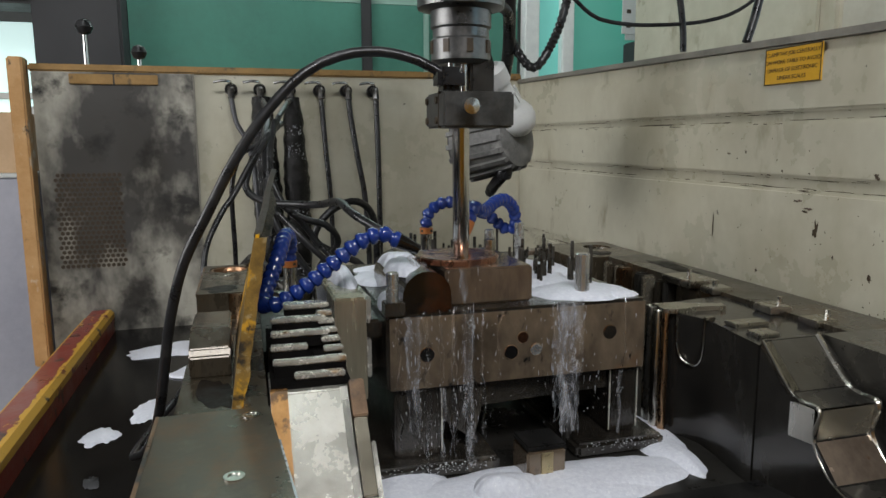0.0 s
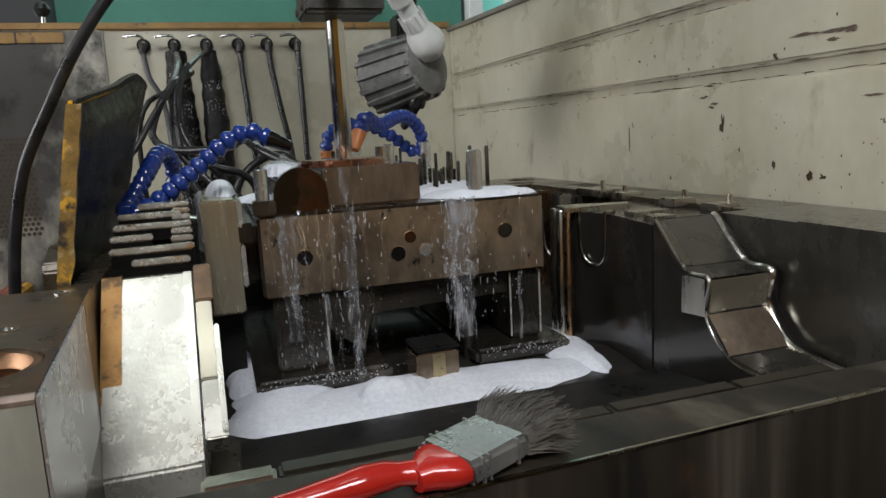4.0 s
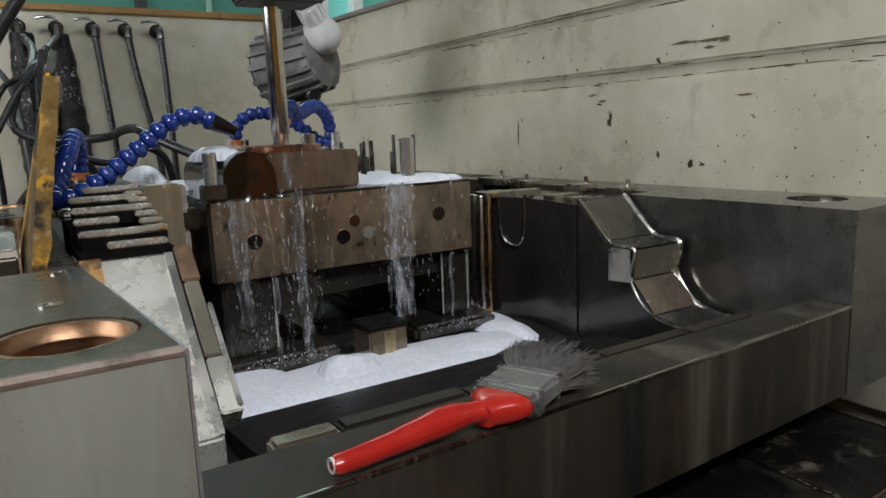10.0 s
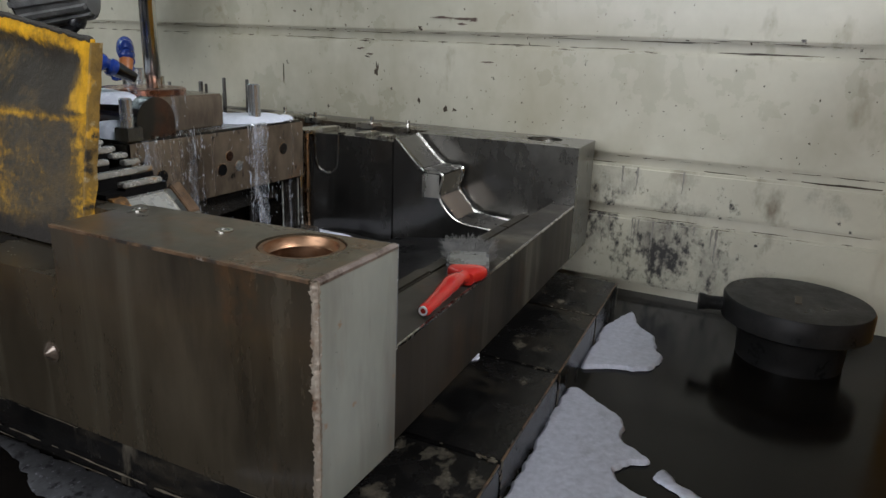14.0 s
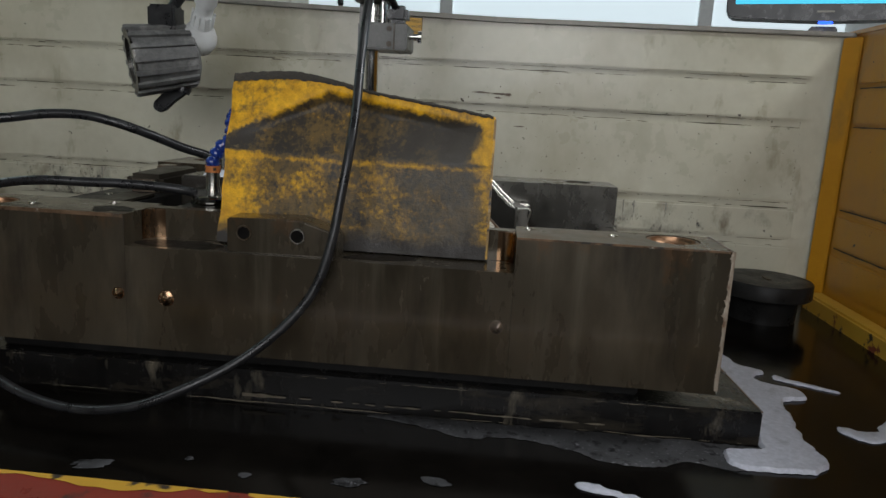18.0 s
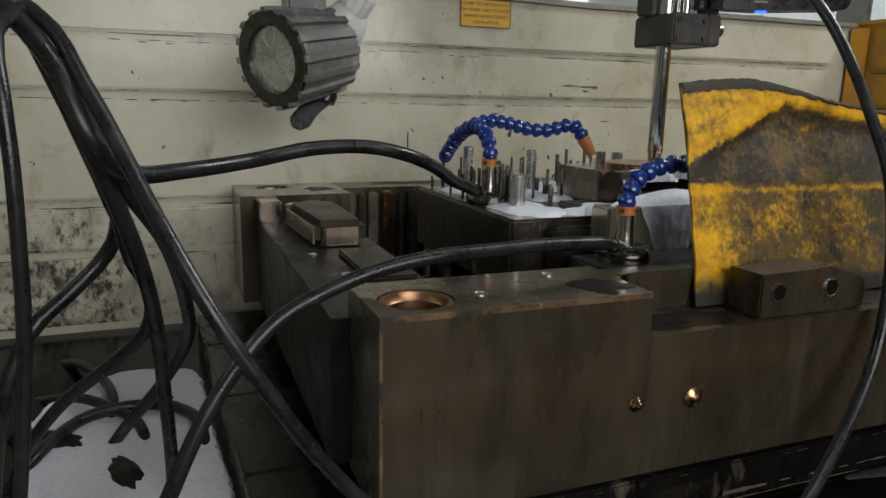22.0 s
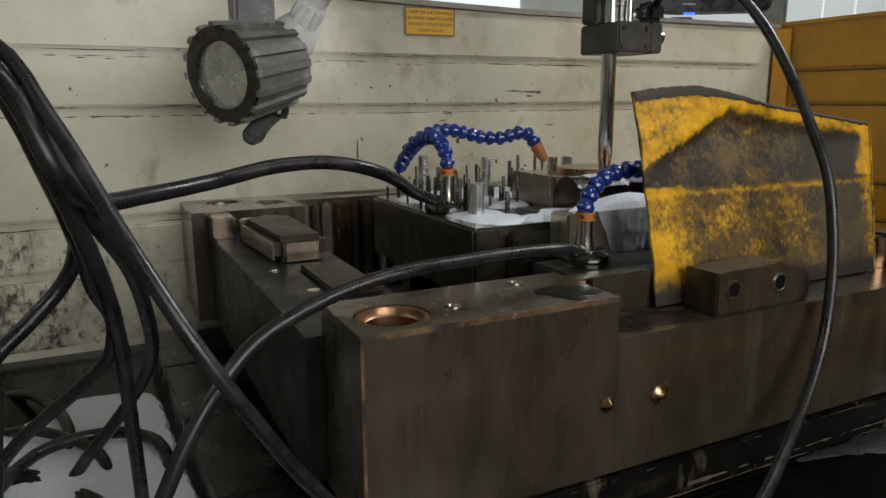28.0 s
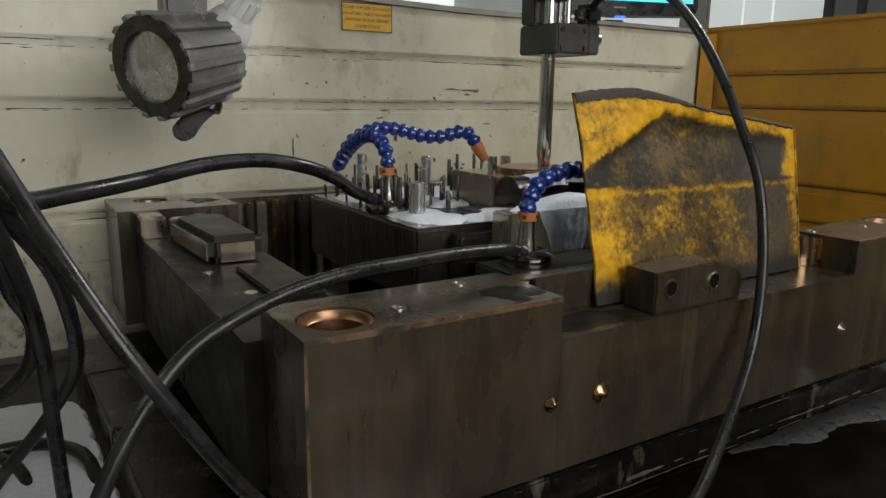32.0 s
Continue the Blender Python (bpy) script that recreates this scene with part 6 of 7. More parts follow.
def chain(name, points, tip, tip_label, r=0.0085, pitch=0.0105):
    """A jointed coolant hose: one bulged link after another, as one part each."""
    ob = tagged(new(name), "blue jointed plastic coolant hose ending in a nozzle", "coolant hose", "coolant hoses")
    me = None
    line, left, k = spline(points, 0.0015), 0.0, 0
    for a, b in zip(line, line[1:]):
        left -= (b - a).length
        if left <= 0:
            left = pitch
            q = (b - a).to_track_quat("Z", "Y")
            if me is None:
                first = part("link", lathe(bmesh.new(), [(0, -0.0062), (r * 0.62, -0.0062), (r * 0.66, -0.0045), (r * 0.95, -0.0028), (r, -0.0002), (r * 0.92, 0.0024), (r * 0.72, 0.0042), (r * 0.66, 0.0062), (0, 0.0062)], None, 16), BLUE, ob, smooth=True)
                me = first.data
                link = first
            else:
                link = new("link", me)
                link.parent = ob
            link.matrix_world = Matrix.LocRotScale(a, q, None)
    end, d = line[-1], (line[-1] - line[-3]).normalized()
    part("nozzle", lathe(bmesh.new(), [(0, 0), (0.0078, 0), (0.0072, 0.006), (0.0048, 0.022), (0.004, 0.022), (0, 0.02)], Matrix.LocRotScale(end, d.to_track_quat("Z", "Y"), None), 18), tip, ob, tip_label, True)
    return ob


chain("coolant_hose", [(0.287, 0.611, 0.286), (0.292, 0.612, 0.300), (0.310, 0.613, 0.311), (0.340, 0.615, 0.309), (0.372, 0.617, 0.294), (0.398, 0.619, 0.274), (0.410, 0.612, 0.276), (0.404, 0.600, 0.300), (0.385, 0.58, 0.315), (0.365, 0.56, 0.316), (0.345, 0.538, 0.309), (0.330, 0.518, 0.308), (0.318, 0.502, 0.314), (0.310, 0.492, 0.312), (0.304, 0.486, 0.300)], ORANGE, "orange nozzle")
chain("coolant_hose", [(0.109, 0.562, 0.258), (0.110, 0.553, 0.275), (0.107, 0.533, 0.287), (0.101, 0.503, 0.289), (0.093, 0.468, 0.275), (0.080, 0.432, 0.251), (0.0735, 0.408, 0.239), (0.087, 0.398, 0.240), (0.112, 0.395, 0.255), (0.140, 0.392, 0.277), (0.165, 0.387, 0.297), (0.185, 0.383, 0.304), (0.200, 0.380, 0.298)], ARCH, "sooty brown nozzle")
ferruled("suction_hose", "thick black rubber hose bowed over the mould", [(0.287, 0.622, 0.243), (0.273, 0.642, 0.252), (0.253, 0.667, 0.262), (0.222, 0.70, 0.280), (0.205, 0.735, 0.293), (0.200, 0.773, 0.300), (0.192, 0.82, 0.299), (0.178, 0.87, 0.291), (0.14, 0.92, 0.288), (0.09, 0.955, 0.292), (0.064, 0.972, 0.315), (0.078, 0.992, 0.362), (0.10, 1.03, 0.40), (0.11, 1.12, 0.44), (0.104, 1.263, 0.48)], 0.0062)
ferruled("suction_hose", "thick black rubber hose from the fitting into the foam", [(0.106, 0.570, 0.218), (0.092, 0.597, 0.226), (0.086, 0.65, 0.229), (0.08, 0.70, 0.229), (0.072, 0.75, 0.229), (0.068, 0.795, 0.223), (0.062, 0.835, 0.212), (0.054, 0.868, 0.198), (0.045, 0.892, 0.178), (0.036, 0.915, 0.150), (0.03, 0.932, 0.12), (0.025, 0.955, 0.07), (0.03, 0.985, 0.005)], 0.0054)
for pts, r in (([(0.132, 1.085, 0.424), (0.108, 1.030, 0.405), (0.100, 1.010, 0.392), (0.100, 0.991, 0.347), (0.106, 0.976, 0.303), (0.150, 0.969, 0.262), (0.196, 0.970, 0.246), (0.216, 0.976, 0.224), (0.217, 0.990, 0.204), (0.206, 1.012, 0.184), (0.19, 1.038, 0.160), (0.18, 1.058, 0.11), (0.18, 1.07, 0.05), (0.18, 1.075, -0.005)], 0.0062),
               ([(0.128, 1.075, 0.436), (0.108, 1.018, 0.396), (0.100, 0.996, 0.364), (0.099, 0.982, 0.326), (0.100, 0.969, 0.288), (0.120, 0.954, 0.231), (0.160, 0.947, 0.171), (0.190, 0.945, 0.100), (0.196, 0.943, 0.03), (0.192, 0.944, -0.005)], 0.0056),
               ([(0.124, 1.066, 0.424), (0.106, 1.008, 0.388), (0.102, 0.988, 0.352), (0.103, 0.971, 0.314), (0.110, 0.957, 0.279), (0.150, 0.935, 0.231), (0.220, 0.923, 0.161), (0.278, 0.926, 0.110), (0.300, 0.952, 0.062), (0.306, 0.985, 0.022), (0.305, 1.005, -0.005)], 0.0058),
               ([(0.120, 1.055, 0.428), (0.108, 1.002, 0.378), (0.108, 0.985, 0.326), (0.128, 0.972, 0.280), (0.152, 0.967, 0.256), (0.182, 0.962, 0.215), (0.210, 0.951, 0.181), (0.230, 0.958, 0.142), (0.238, 0.988, 0.112), (0.242, 1.030, 0.078), (0.245, 1.062, 0.035), (0.25, 1.072, -0.005)], 0.0056),
               ([(0.100, 1.006, 0.390), (0.062, 1.014, 0.372), (0.046, 1.011, 0.340), (0.040, 1.009, 0.30), (0.040, 1.010, 0.255), (0.041, 1.012, 0.21), (0.040, 1.018, 0.15), (0.036, 1.026, 0.08), (0.034, 1.03, -0.005)], 0.0042),
               ([(0.250, 1.085, -0.004), (0.290, 1.059, 0.014), (0.330, 1.040, 0.017), (0.353, 1.020, 0.018), (0.364, 0.985, 0.018), (0.357, 0.953, 0.018), (0.336, 0.930, 0.017), (0.305, 0.917, 0.014), (0.255, 0.913, -0.004)], 0.0062),
               ([(0.58, 1.075, -0.004), (0.52, 1.046, 0.014), (0.451, 1.016, 0.016), (0.395, 1.003, 0.014), (0.350, 1.003, -0.004)], 0.0058),
               ([(0.46, 1.085, -0.004), (0.405, 1.04, 0.018), (0.375, 1.006, 0.016), (0.33, 0.975, 0.012), (0.28, 0.965, -0.004)], 0.0055)):
    hose("drain_hose", "black rubber hose drooping into the foamy fluid", pts, r, group="hoses in the tank corner")

# ---- yellow splash shield ----
shield = thing("splash_shield", "bent sheet steel guard with worn yellow paint", "splash guard")
bm = bmesh.new()
NY, NZ, TH = 90, 60, 0.0025


def shield_top(y):
    return 0.3568 + 0.006 * math.sin(math.pi * min(1, max(0, (0.535 - y) / 0.16))) - 0.0305 * max(0, (0.46 - y) / 0.222) ** 1.1


def shield_x(y, z):
    u = (z - 0.178) / 0.179
    base = 0.0455 + (0.047 - 0.014 * (0.5315 - y) / 0.2925) * (0.72 * u + 0.28 * u * u) - 0.002 * (0.5315 - y) / 0.2925
    if z > 0.275:
        peak = 0.42
        roof = 0.346 - max(0.46 * (y - peak), 0.17 * (peak - y))
        base += 0.008 * max(0.0, min(1.0, (roof - z) / 0.012)) * min(1.0, (z - 0.275) / 0.045) * max(0.0, min(1.0, (y - 0.236) / 0.05, (0.531 - y) / 0.05)) - 0.0006
    return base + 0.0012 * noise.noise((y * 14, z * 14, 0))


grid = []
for i in range(NY + 1):
    y = 0.5315 - 0.2925 * i / NY
    top = shield_top(y)
    y0 = y
    col = []
    for j in range(NZ + 1):
        z = 0.178 + (top - 0.178) * j / NZ
        yy = y0 + (0.003 * noise.noise((z * 30, i, 2)) if i in (0, NY) else 0) - 0.0025 * (z - 0.178) / 0.17 * (1 if y0 > 0.5 else 0)
        col.append((bm.verts.new((shield_x(y, z), yy, z)), bm.verts.new((shield_x(y, z) + TH, yy, z))))
    grid.append(col)
for i in range(NY):
    for j in range(NZ):
        a, b, c, d = grid[i][j], grid[i + 1][j], grid[i + 1][j + 1], grid[i][j + 1]
        bm.faces.new((a[0], b[0], c[0], d[0])), bm.faces.new((a[1], d[1], c[1], b[1]))
    for j in (0, NZ):
        a, b = grid[i][j], grid[i + 1][j]
        bm.faces.new((a[0], a[1], b[1], b[0]))
for i in (0, NY):
    for j in range(NZ):
        a, b = grid[i][j], grid[i][j + 1]
        bm.faces.new((a[0], b[0], b[1], a[1]))
part("sheet", bm, SHIELD, shield, smooth=True)
edge, prev = bmesh.new(), None
for k in range(41):
    z = 0.179 + (shield_top(0.239) - 0.181) * k / 40
    x, w = shield_x(0.239, z), 0.0085 + 0.002 * noise.noise((z * 60, 3, 3))
    row = [edge.verts.new(p) for p in ((x - 0.0008, 0.2395, z), (x - 0.0008, 0.2375, z), (x + w, 0.2372, z), (x + w, 0.2405, z))]
    if prev:
        for a in range(4):
            edge.faces.new((prev[a], prev[(a + 1) % 4], row[(a + 1) % 4], row[a]))
    else:
        edge.faces.new(row)
    prev = row
edge.faces.new(prev[::-1])
part("folded_edge", edge, EDGEWORN, shield, "chipped yellow folded edge")
bm = bmesh.new()
back = [[(bm.verts.new((shield_x(y, z) + TH + 0.0004, y, z)), bm.verts.new((shield_x(y, z) + TH + 0.002 + 0.0012 * noise.noise((y * 60, z * 60, 4)), y, z))) for z in [0.18 + (shield_top(y) - 0.184) * j / 24 for j in range(25)]] for y in [0.5285 - 0.286 * i / 40 for i in range(41)]]
for a, b in zip(back, back[1:]):
    for j in range(24):
        bm.faces.new((a[j][0], b[j][0], b[j + 1][0], a[j + 1][0])), bm.faces.new((a[j][1], a[j + 1][1], b[j + 1][1], b[j][1]))
    for j in (0, 24):
        bm.faces.new((a[j][0], a[j][1], b[j][1], b[j][0]))
for col in (back[0], back[-1]):
    for j in range(24):
        bm.faces.new((col[j][0], col[j + 1][0], col[j + 1][1], col[j][1]))
part("back_coat", bm, SLUDGE, shield, "black greasy back", True)
fringe, prev = bmesh.new(), None
for k in range(121):
    y = 0.5285 - 0.288 * k / 120
    tall = 0.0035 + 0.0055 * max(0.0, min(1.0, (y - 0.38) / 0.08)) + 0.0016 * noise.noise((y * 90, 2, 1)) + 0.0012 * noise.noise((y * 300, 5, 1))
    z1 = shield_top(y) + 0.0012 + 0.0012 * noise.noise((y * 160, 7, 1))
    z0 = z1 - max(0.0015, tall)
    row = [fringe.verts.new(p) for p in ((shield_x(y, z0) - 0.0006, y, z0), (shield_x(y, (z0 + z1) / 2) - 0.0014, y, (z0 + z1) / 2), (shield_x(y, z1) - 0.0006, y, z1), (shield_x(y, z1) + 0.004, y, z1 - 0.0006), (shield_x(y, z0) + 0.004, y, z0))]
    if prev:
        for a in range(5):
            fringe.faces.new((prev[a], prev[(a + 1) % 5], row[(a + 1) % 5], row[a]))
    else:
        fringe.faces.new(row)
    prev = row
fringe.faces.new(prev[::-1])
part("hem", fringe, GRIME, shield, "grimy dark folded top edge", True)
mag = part("magnet", prism(bmesh.new(), [(0.505, 0.1763), (0.505, 0.212), (0.43, 0.214), (0.395, 0.203), (0.391, 0.196), (0.391, 0.1763)], "x", 0.006, 0.0425, 0.0015), BLOCK, shield, "grey steel holding block")
for y in (0.487, 0.431):
    part("bore", lathe(bmesh.new(), [(0, 0.0006), (0.0064, 0.0006), (0.0066, 0.0010), (0.0078, 0.0008), (0.0080, -0.002), (0, -0.002)], pose(0.006, y, 0.197, 0, -90, 0), 24), HOLE, mag)
    part("rim", lathe(bmesh.new(), [(0.0064, 0.0009), (0.0066, 0.0013), (0.0078, 0.0013), (0.0082, 0.0)], pose(0.006, y, 0.197, 0, -90, 0), 24, True), POLISHED if y < 0.45 else STEEL, mag, smooth=True)

# ---- work lamp and bulb ----
lamp = thing("work_lamp", "dusty ribbed grey machine work lamp on an arm", "lamp")
F, AXD = Vector((0.412, 0.819, 0.380)), Vector((-0.56, 0.81, -0.17)).normalized()
LM = Matrix.LocRotScale(F, AXD.to_track_quat("Z", "Y"), None)
housing = part("housing", lathe(bmesh.new(), [(0.0, -0.100), (0.030, -0.100), (0.045, -0.094), (0.046, -0.085), (0.050, -0.01), (0.052, -0.001), (0.050, 0.0), (0.037, -0.001), (0.035, -0.006), (0.030, -0.03), (0.018, -0.05), (0.0, -0.055)], LM, 40), LAMPGREY, lamp, smooth=True)
for k in range(16):
    m = LM @ pose(0, 0, 0, 0, 0, 22.5 * k)
    bm = prism(bmesh.new(), [(0.044, -0.094), (0.050, -0.090), (0.0558, 0.000), (0.055, 0.003), (0.0515, 0.003), (0.048, 0.0)], "y", -0.0036, 0.0036)
    bmesh.ops.transform(bm, matrix=m, verts=bm.verts)
    part("fin", bm, LAMPGREY, housing)
part("reflector", lathe(bmesh.new(), [(0.035, -0.004), (0.031, -0.028), (0.019, -0.048), (0.008, -0.053), (0.0, -0.053), ], LM, 36), MIRROR, lamp, "silvery reflector", True)
part("lens", lathe(bmesh.new(), [(0.0, -0.007), (0.0355, -0.007), (0.0355, -0.004), (0.0, -0.004)], LM, 36), GLASS, lamp, "dusty glass lens", True).visible_shadow = False
part("bezel", lathe(bmesh.new(), [(0.036, -0.003), (0.0365, 0.002), (0.051, 0.002), (0.052, -0.001), (0.05, -0.002)], LM, 40, True), DARKPIN, lamp, "black front ring", True)
bm = bmesh.new()
wing = ((-0.010, -0.006), (0.004, -0.012), (0.022, -0.010), (0.040, -0.016), (0.052, -0.012), (0.056, -0.002), (0.050, 0.007), (0.036, 0.009), (0.020, 0.011), (0.004, 0.012), (-0.010, 0.006))
along, across = Vector((-0.27, 0.76, -0.59)).normalized(), Vector((0.2, 0.65, 0.73))
across = (across - along * across.dot(along)).normalized()
flat = along.cross(across)
for side in (-0.004, 0.004):
    for u, v in wing:
        bm.verts.new(Vector((0.450, 0.755, 0.342)) + along * u + across * v + flat * side)
bm.verts.ensure_lookup_table()
nw = len(wing)
bm.faces.new(bm.verts[:nw]), bm.faces.new(bm.verts[nw:])
for i in range(nw):
    j = (i + 1) % nw
    bm.faces.new((bm.verts[i], bm.verts[j], bm.verts[nw + j], bm.verts[nw + i]))
bmesh.ops.bevel(bm, geom=bm.edges[:], offset=0.0015, segments=2, affect="EDGES")
part("knob", bm, RUBBER, lamp, "black wing knob", True)
part("knob_hub", lathe(bmesh.new(), [(0, -0.008), (0.012, -0.008), (0.013, 0.0), (0.010, 0.010), (0, 0.011)], pose(0.448, 0.752, 0.343, 20, 10, 0), 20), RUBBER, lamp, smooth=True)
part("bracket", boxes((0.425, 0.465, 0.755, 0.80, 0.428, 0.47), bevel=0.004), RUBBER, lamp)
part("arm", tube(bmesh.new(), [(0.448, 0.77, 0.465), (0.445, 0.74, 0.50), (0.43, 0.69, 0.54), (0.40, 0.62, 0.64), (0.36, 0.56, 0.85), (0.34, 0.55, 1.12)], 0.009, 12), RUBBER, lamp, smooth=True)
bulb = thing("light_bulb", "white plastic light bulb hanging beside the lamp", "light bulb")
BM = Matrix.LocRotScale(Vector((0.459, 0.729, 0.424)), Vector((-0.045, -0.032, 0.058)).to_track_quat("Z", "Y"), None)
part("globe", lathe(bmesh.new(), [(0.0, -0.028), (0.012, -0.026), (0.022, -0.018), (0.0275, -0.004), (0.027, 0.006), (0.022, 0.018), (0.0175, 0.026), (0.0, 0.026)], BM, 32), MILKY, bulb, "milky plastic globe", True)
neck = part("neck", lathe(bmesh.new(), [(0.0, 0.0262), (0.0178, 0.0262), (0.0165, 0.040), (0.013, 0.052), (0.0, 0.052)], BM, 28), WHITEPL, bulb, smooth=True)
for k in range(12):
    bm = boxes((0.0155, 0.0185, -0.001, 0.001, 0.029, 0.05))
    bmesh.ops.transform(bm, matrix=BM @ pose(0, 0, 0, 0, 0, 30 * k), verts=bm.verts)
    part("vent_fin", bm, WHITEPL, neck)
part("socket", lathe(bmesh.new(), [(0.0, 0.0522), (0.0135, 0.0522), (0.0135, 0.068), (0.017, 0.069), (0.017, 0.092), (0.010, 0.098), (0.0, 0.098)], BM, 24), WHITEPL, bulb, smooth=True)
part("cord", tube(bmesh.new(), [BM @ Vector((0, 0, 0.097)), (0.385, 0.67, 0.54), (0.37, 0.62, 0.64), (0.345, 0.55, 0.9), (0.34, 0.54, 1.12)], 0.004, 8), RUBBER, bulb, smooth=True)

# ---- brush ----
brush = thing("paint_brush", "red handled paint brush with a wet grey bristle", "paint brush")
BR = pose(0.235, 0.0165, 0.1478, 0, -3, 23)
IV = BR.inverted()
pts = [IV @ Vector(p) for p in ((0.1405, 0.0085, 0.1465), (0.152, 0.0095, 0.1465), (0.170, 0.0115, 0.147), (0.190, 0.0138, 0.148), (0.205, 0.0150, 0.149), (0.215, 0.0145, 0.149), (0.222, 0.0135, 0.1485))]
GRIP = ((0.0, 0.0038), (0.03, 0.0052), (0.30, 0.0058), (0.55, 0.0068), (0.72, 0.0078), (0.84, 0.0072), (0.94, 0.0058), (1.0, 0.0062))


def grip(i, n):
    """Radius of the brush handle along its length: swelling, then a waist."""
    q = i / max(1, n - 1)
    for (a, ra), (b, rb) in zip(GRIP, GRIP[1:]):
        if q <= b:
            t = (q - a) / (b - a)
            return ra + (rb - ra) * t * t * (3 - 2 * t)
    return GRIP[-1][1]


bm = tube(bmesh.new(), pts, 0.006, 20, 0.0025, grip)
for v in bm.verts:
    v.co.z = -0.0004 + (v.co.z + 0.0004) * 0.9
bmesh.ops.transform(bm, matrix=BR, verts=bm.verts)
handle = part("handle", bm, RED, brush, "glossy red handle", True)
bm = bmesh.new()
for s, w, h in ((-0.016, 0.0058, 0.0054), (-0.011, 0.0085, 0.0062), (-0.006, 0.0135, 0.0068), (-0.001, 0.0168, 0.0068), (0.003, 0.0172, 0.0064)):
    bm.verts.index_update()
    ring = [bm.verts.new((s, w * math.copysign(abs(math.cos(a)) ** 0.6, math.cos(a)), h * math.copysign(abs(math.sin(a)) ** 0.8, math.sin(a)))) for a in [2 * math.pi * k / 24 for k in range(24)]]
    if s > -0.016:
        for k in range(24):
            bm.faces.new((last[k], last[(k + 1) % 24], ring[(k + 1) % 24], ring[k]))
    else:
        bm.faces.new(ring)
    last = ring
bm.faces.new(last)
bmesh.ops.transform(bm, matrix=BR, verts=bm.verts)
part("shoulder", bm, RED, brush, "flat red shoulder", True)
bm = box(bmesh.new(), 0.001, 0.039, -0.0182, 0.0182, -0.0060, 0.0060, 0.0025)
for s in (0.008, 0.012, 0.030):
    box(bm, s, s + 0.0012, -0.01845, 0.01845, -0.00625, 0.00625, 0.0002)
bmesh.ops.transform(bm, matrix=BR, verts=bm.verts)
part("ferrule", bm, TIN, brush, "dented tin ferrule", True)
bm, r3 = bmesh.new(), random.Random(5)
for k in range(2600):
    a, b = r3.uniform(-0.0175, 0.0175), r3.uniform(-0.005, 0.005)
    spread, length = r3.gauss(0, 0.0028), r3.uniform(0.018, 0.038)
    p0 = Vector((0.038, a, b))
    p2 = Vector((0.038 + length * (1 - 0.3 * abs(a) / 0.0175), a * 1.35 + spread, max(-0.0068, min(0.012, b * 1.6 + r3.gauss(0, 0.003)))))
    p1 = (p0 + p2) / 2 + Vector((0, r3.gauss(0, 0.002), r3.uniform(0, 0.004)))
    last = None
    for p, w in ((p0, 0.0003), (p1, 0.00026), (p2, 0.00012)):
        tri = [bm.verts.new(p + Vector((0, w * math.cos(t), w * math.sin(t)))) for t in (0, 2.1, 4.2)]
        if last:
            for j in range(3):
                bm.faces.new((last[j], last[(j + 1) % 3], tri[(j + 1) % 3], tri[j]))
        last = tri
bmesh.ops.transform(bm, matrix=BR, verts=bm.verts)
part("bristle", bm, BRISTLE, brush, "splayed wet grey bristle")["kind"] = "stuff"
part("hang_hole", lathe(bmesh.new(), [(0, -0.001), (0.0022, -0.001), (0.0022, 0.0002), (0.0036, 0.0002), (0.0036, -0.002), (0, -0.002)], pose(0.1404, 0.0085, 0.1465, 0, -90, 6), 12), WHITEPL, handle)

# ---- pedestal, valve ----
ped = thing("pedestal", "black oily flanged steel pedestal standing in the fluid", "pedestal")
part("flange", lathe(bmesh.new(), [(0, 0.042), (0.074, 0.042), (0.078, 0.045), (0.078, 0.068), (0.076, 0.071), (0.0, 0.071)], pose(0.562, -0.247, 0), 48), OILBLACK, ped, smooth=True)
part("body", lathe(bmesh.new(), [(0, -0.045), (0.058, -0.045), (0.056, 0.0), (0.058, 0.036), (0.062, 0.0418), (0.0, 0.0418)], pose(0.562, -0.247, 0), 40), OILBLACK, ped, smooth=True)
part("spigot", tube(bmesh.new(), [(0.551, -0.182, 0.056), (0.546, -0.160, 0.055), (0.543, -0.145, 0.055)], 0.008, 12, 0.004, lambda i, n: 0.008 if i < n - 2 else 0.010), OILBLACK, ped, smooth=True)
part("key", boxes((0.545, 0.57, -0.251, -0.244, 0.0711, 0.0725)), INK, ped)
valve = thing("drain_valve", "greasy black drain valve with a lever on the yellow wall", "valve")
part("body", lathe(bmesh.new(), [(0, 0), (0.013, 0), (0.013, 0.008), (0.008, 0.010), (0.008, 0.032), (0.010, 0.033), (0.010, 0.04), (0, 0.04)], pose(0.18, YS + 0.0065, 0.085, -90), 24), OILBLACK, valve, smooth=True)
part("cross_tube", tube(bmesh.new(), [(0.148, YS + 0.047, 0.082), (0.18, YS + 0.047, 0.085), (0.232, YS + 0.047, 0.079)], 0.007, 14), OILBLACK, valve, smooth=True)
part("lever", boxes((0.212, 0.222, YS + 0.052, YS + 0.058, 0.081, 0.122), bevel=0.003), OILBLACK, valve)

# ---- running water and foam on the core ----
bm = bmesh.new()
r4 = random.Random(3)
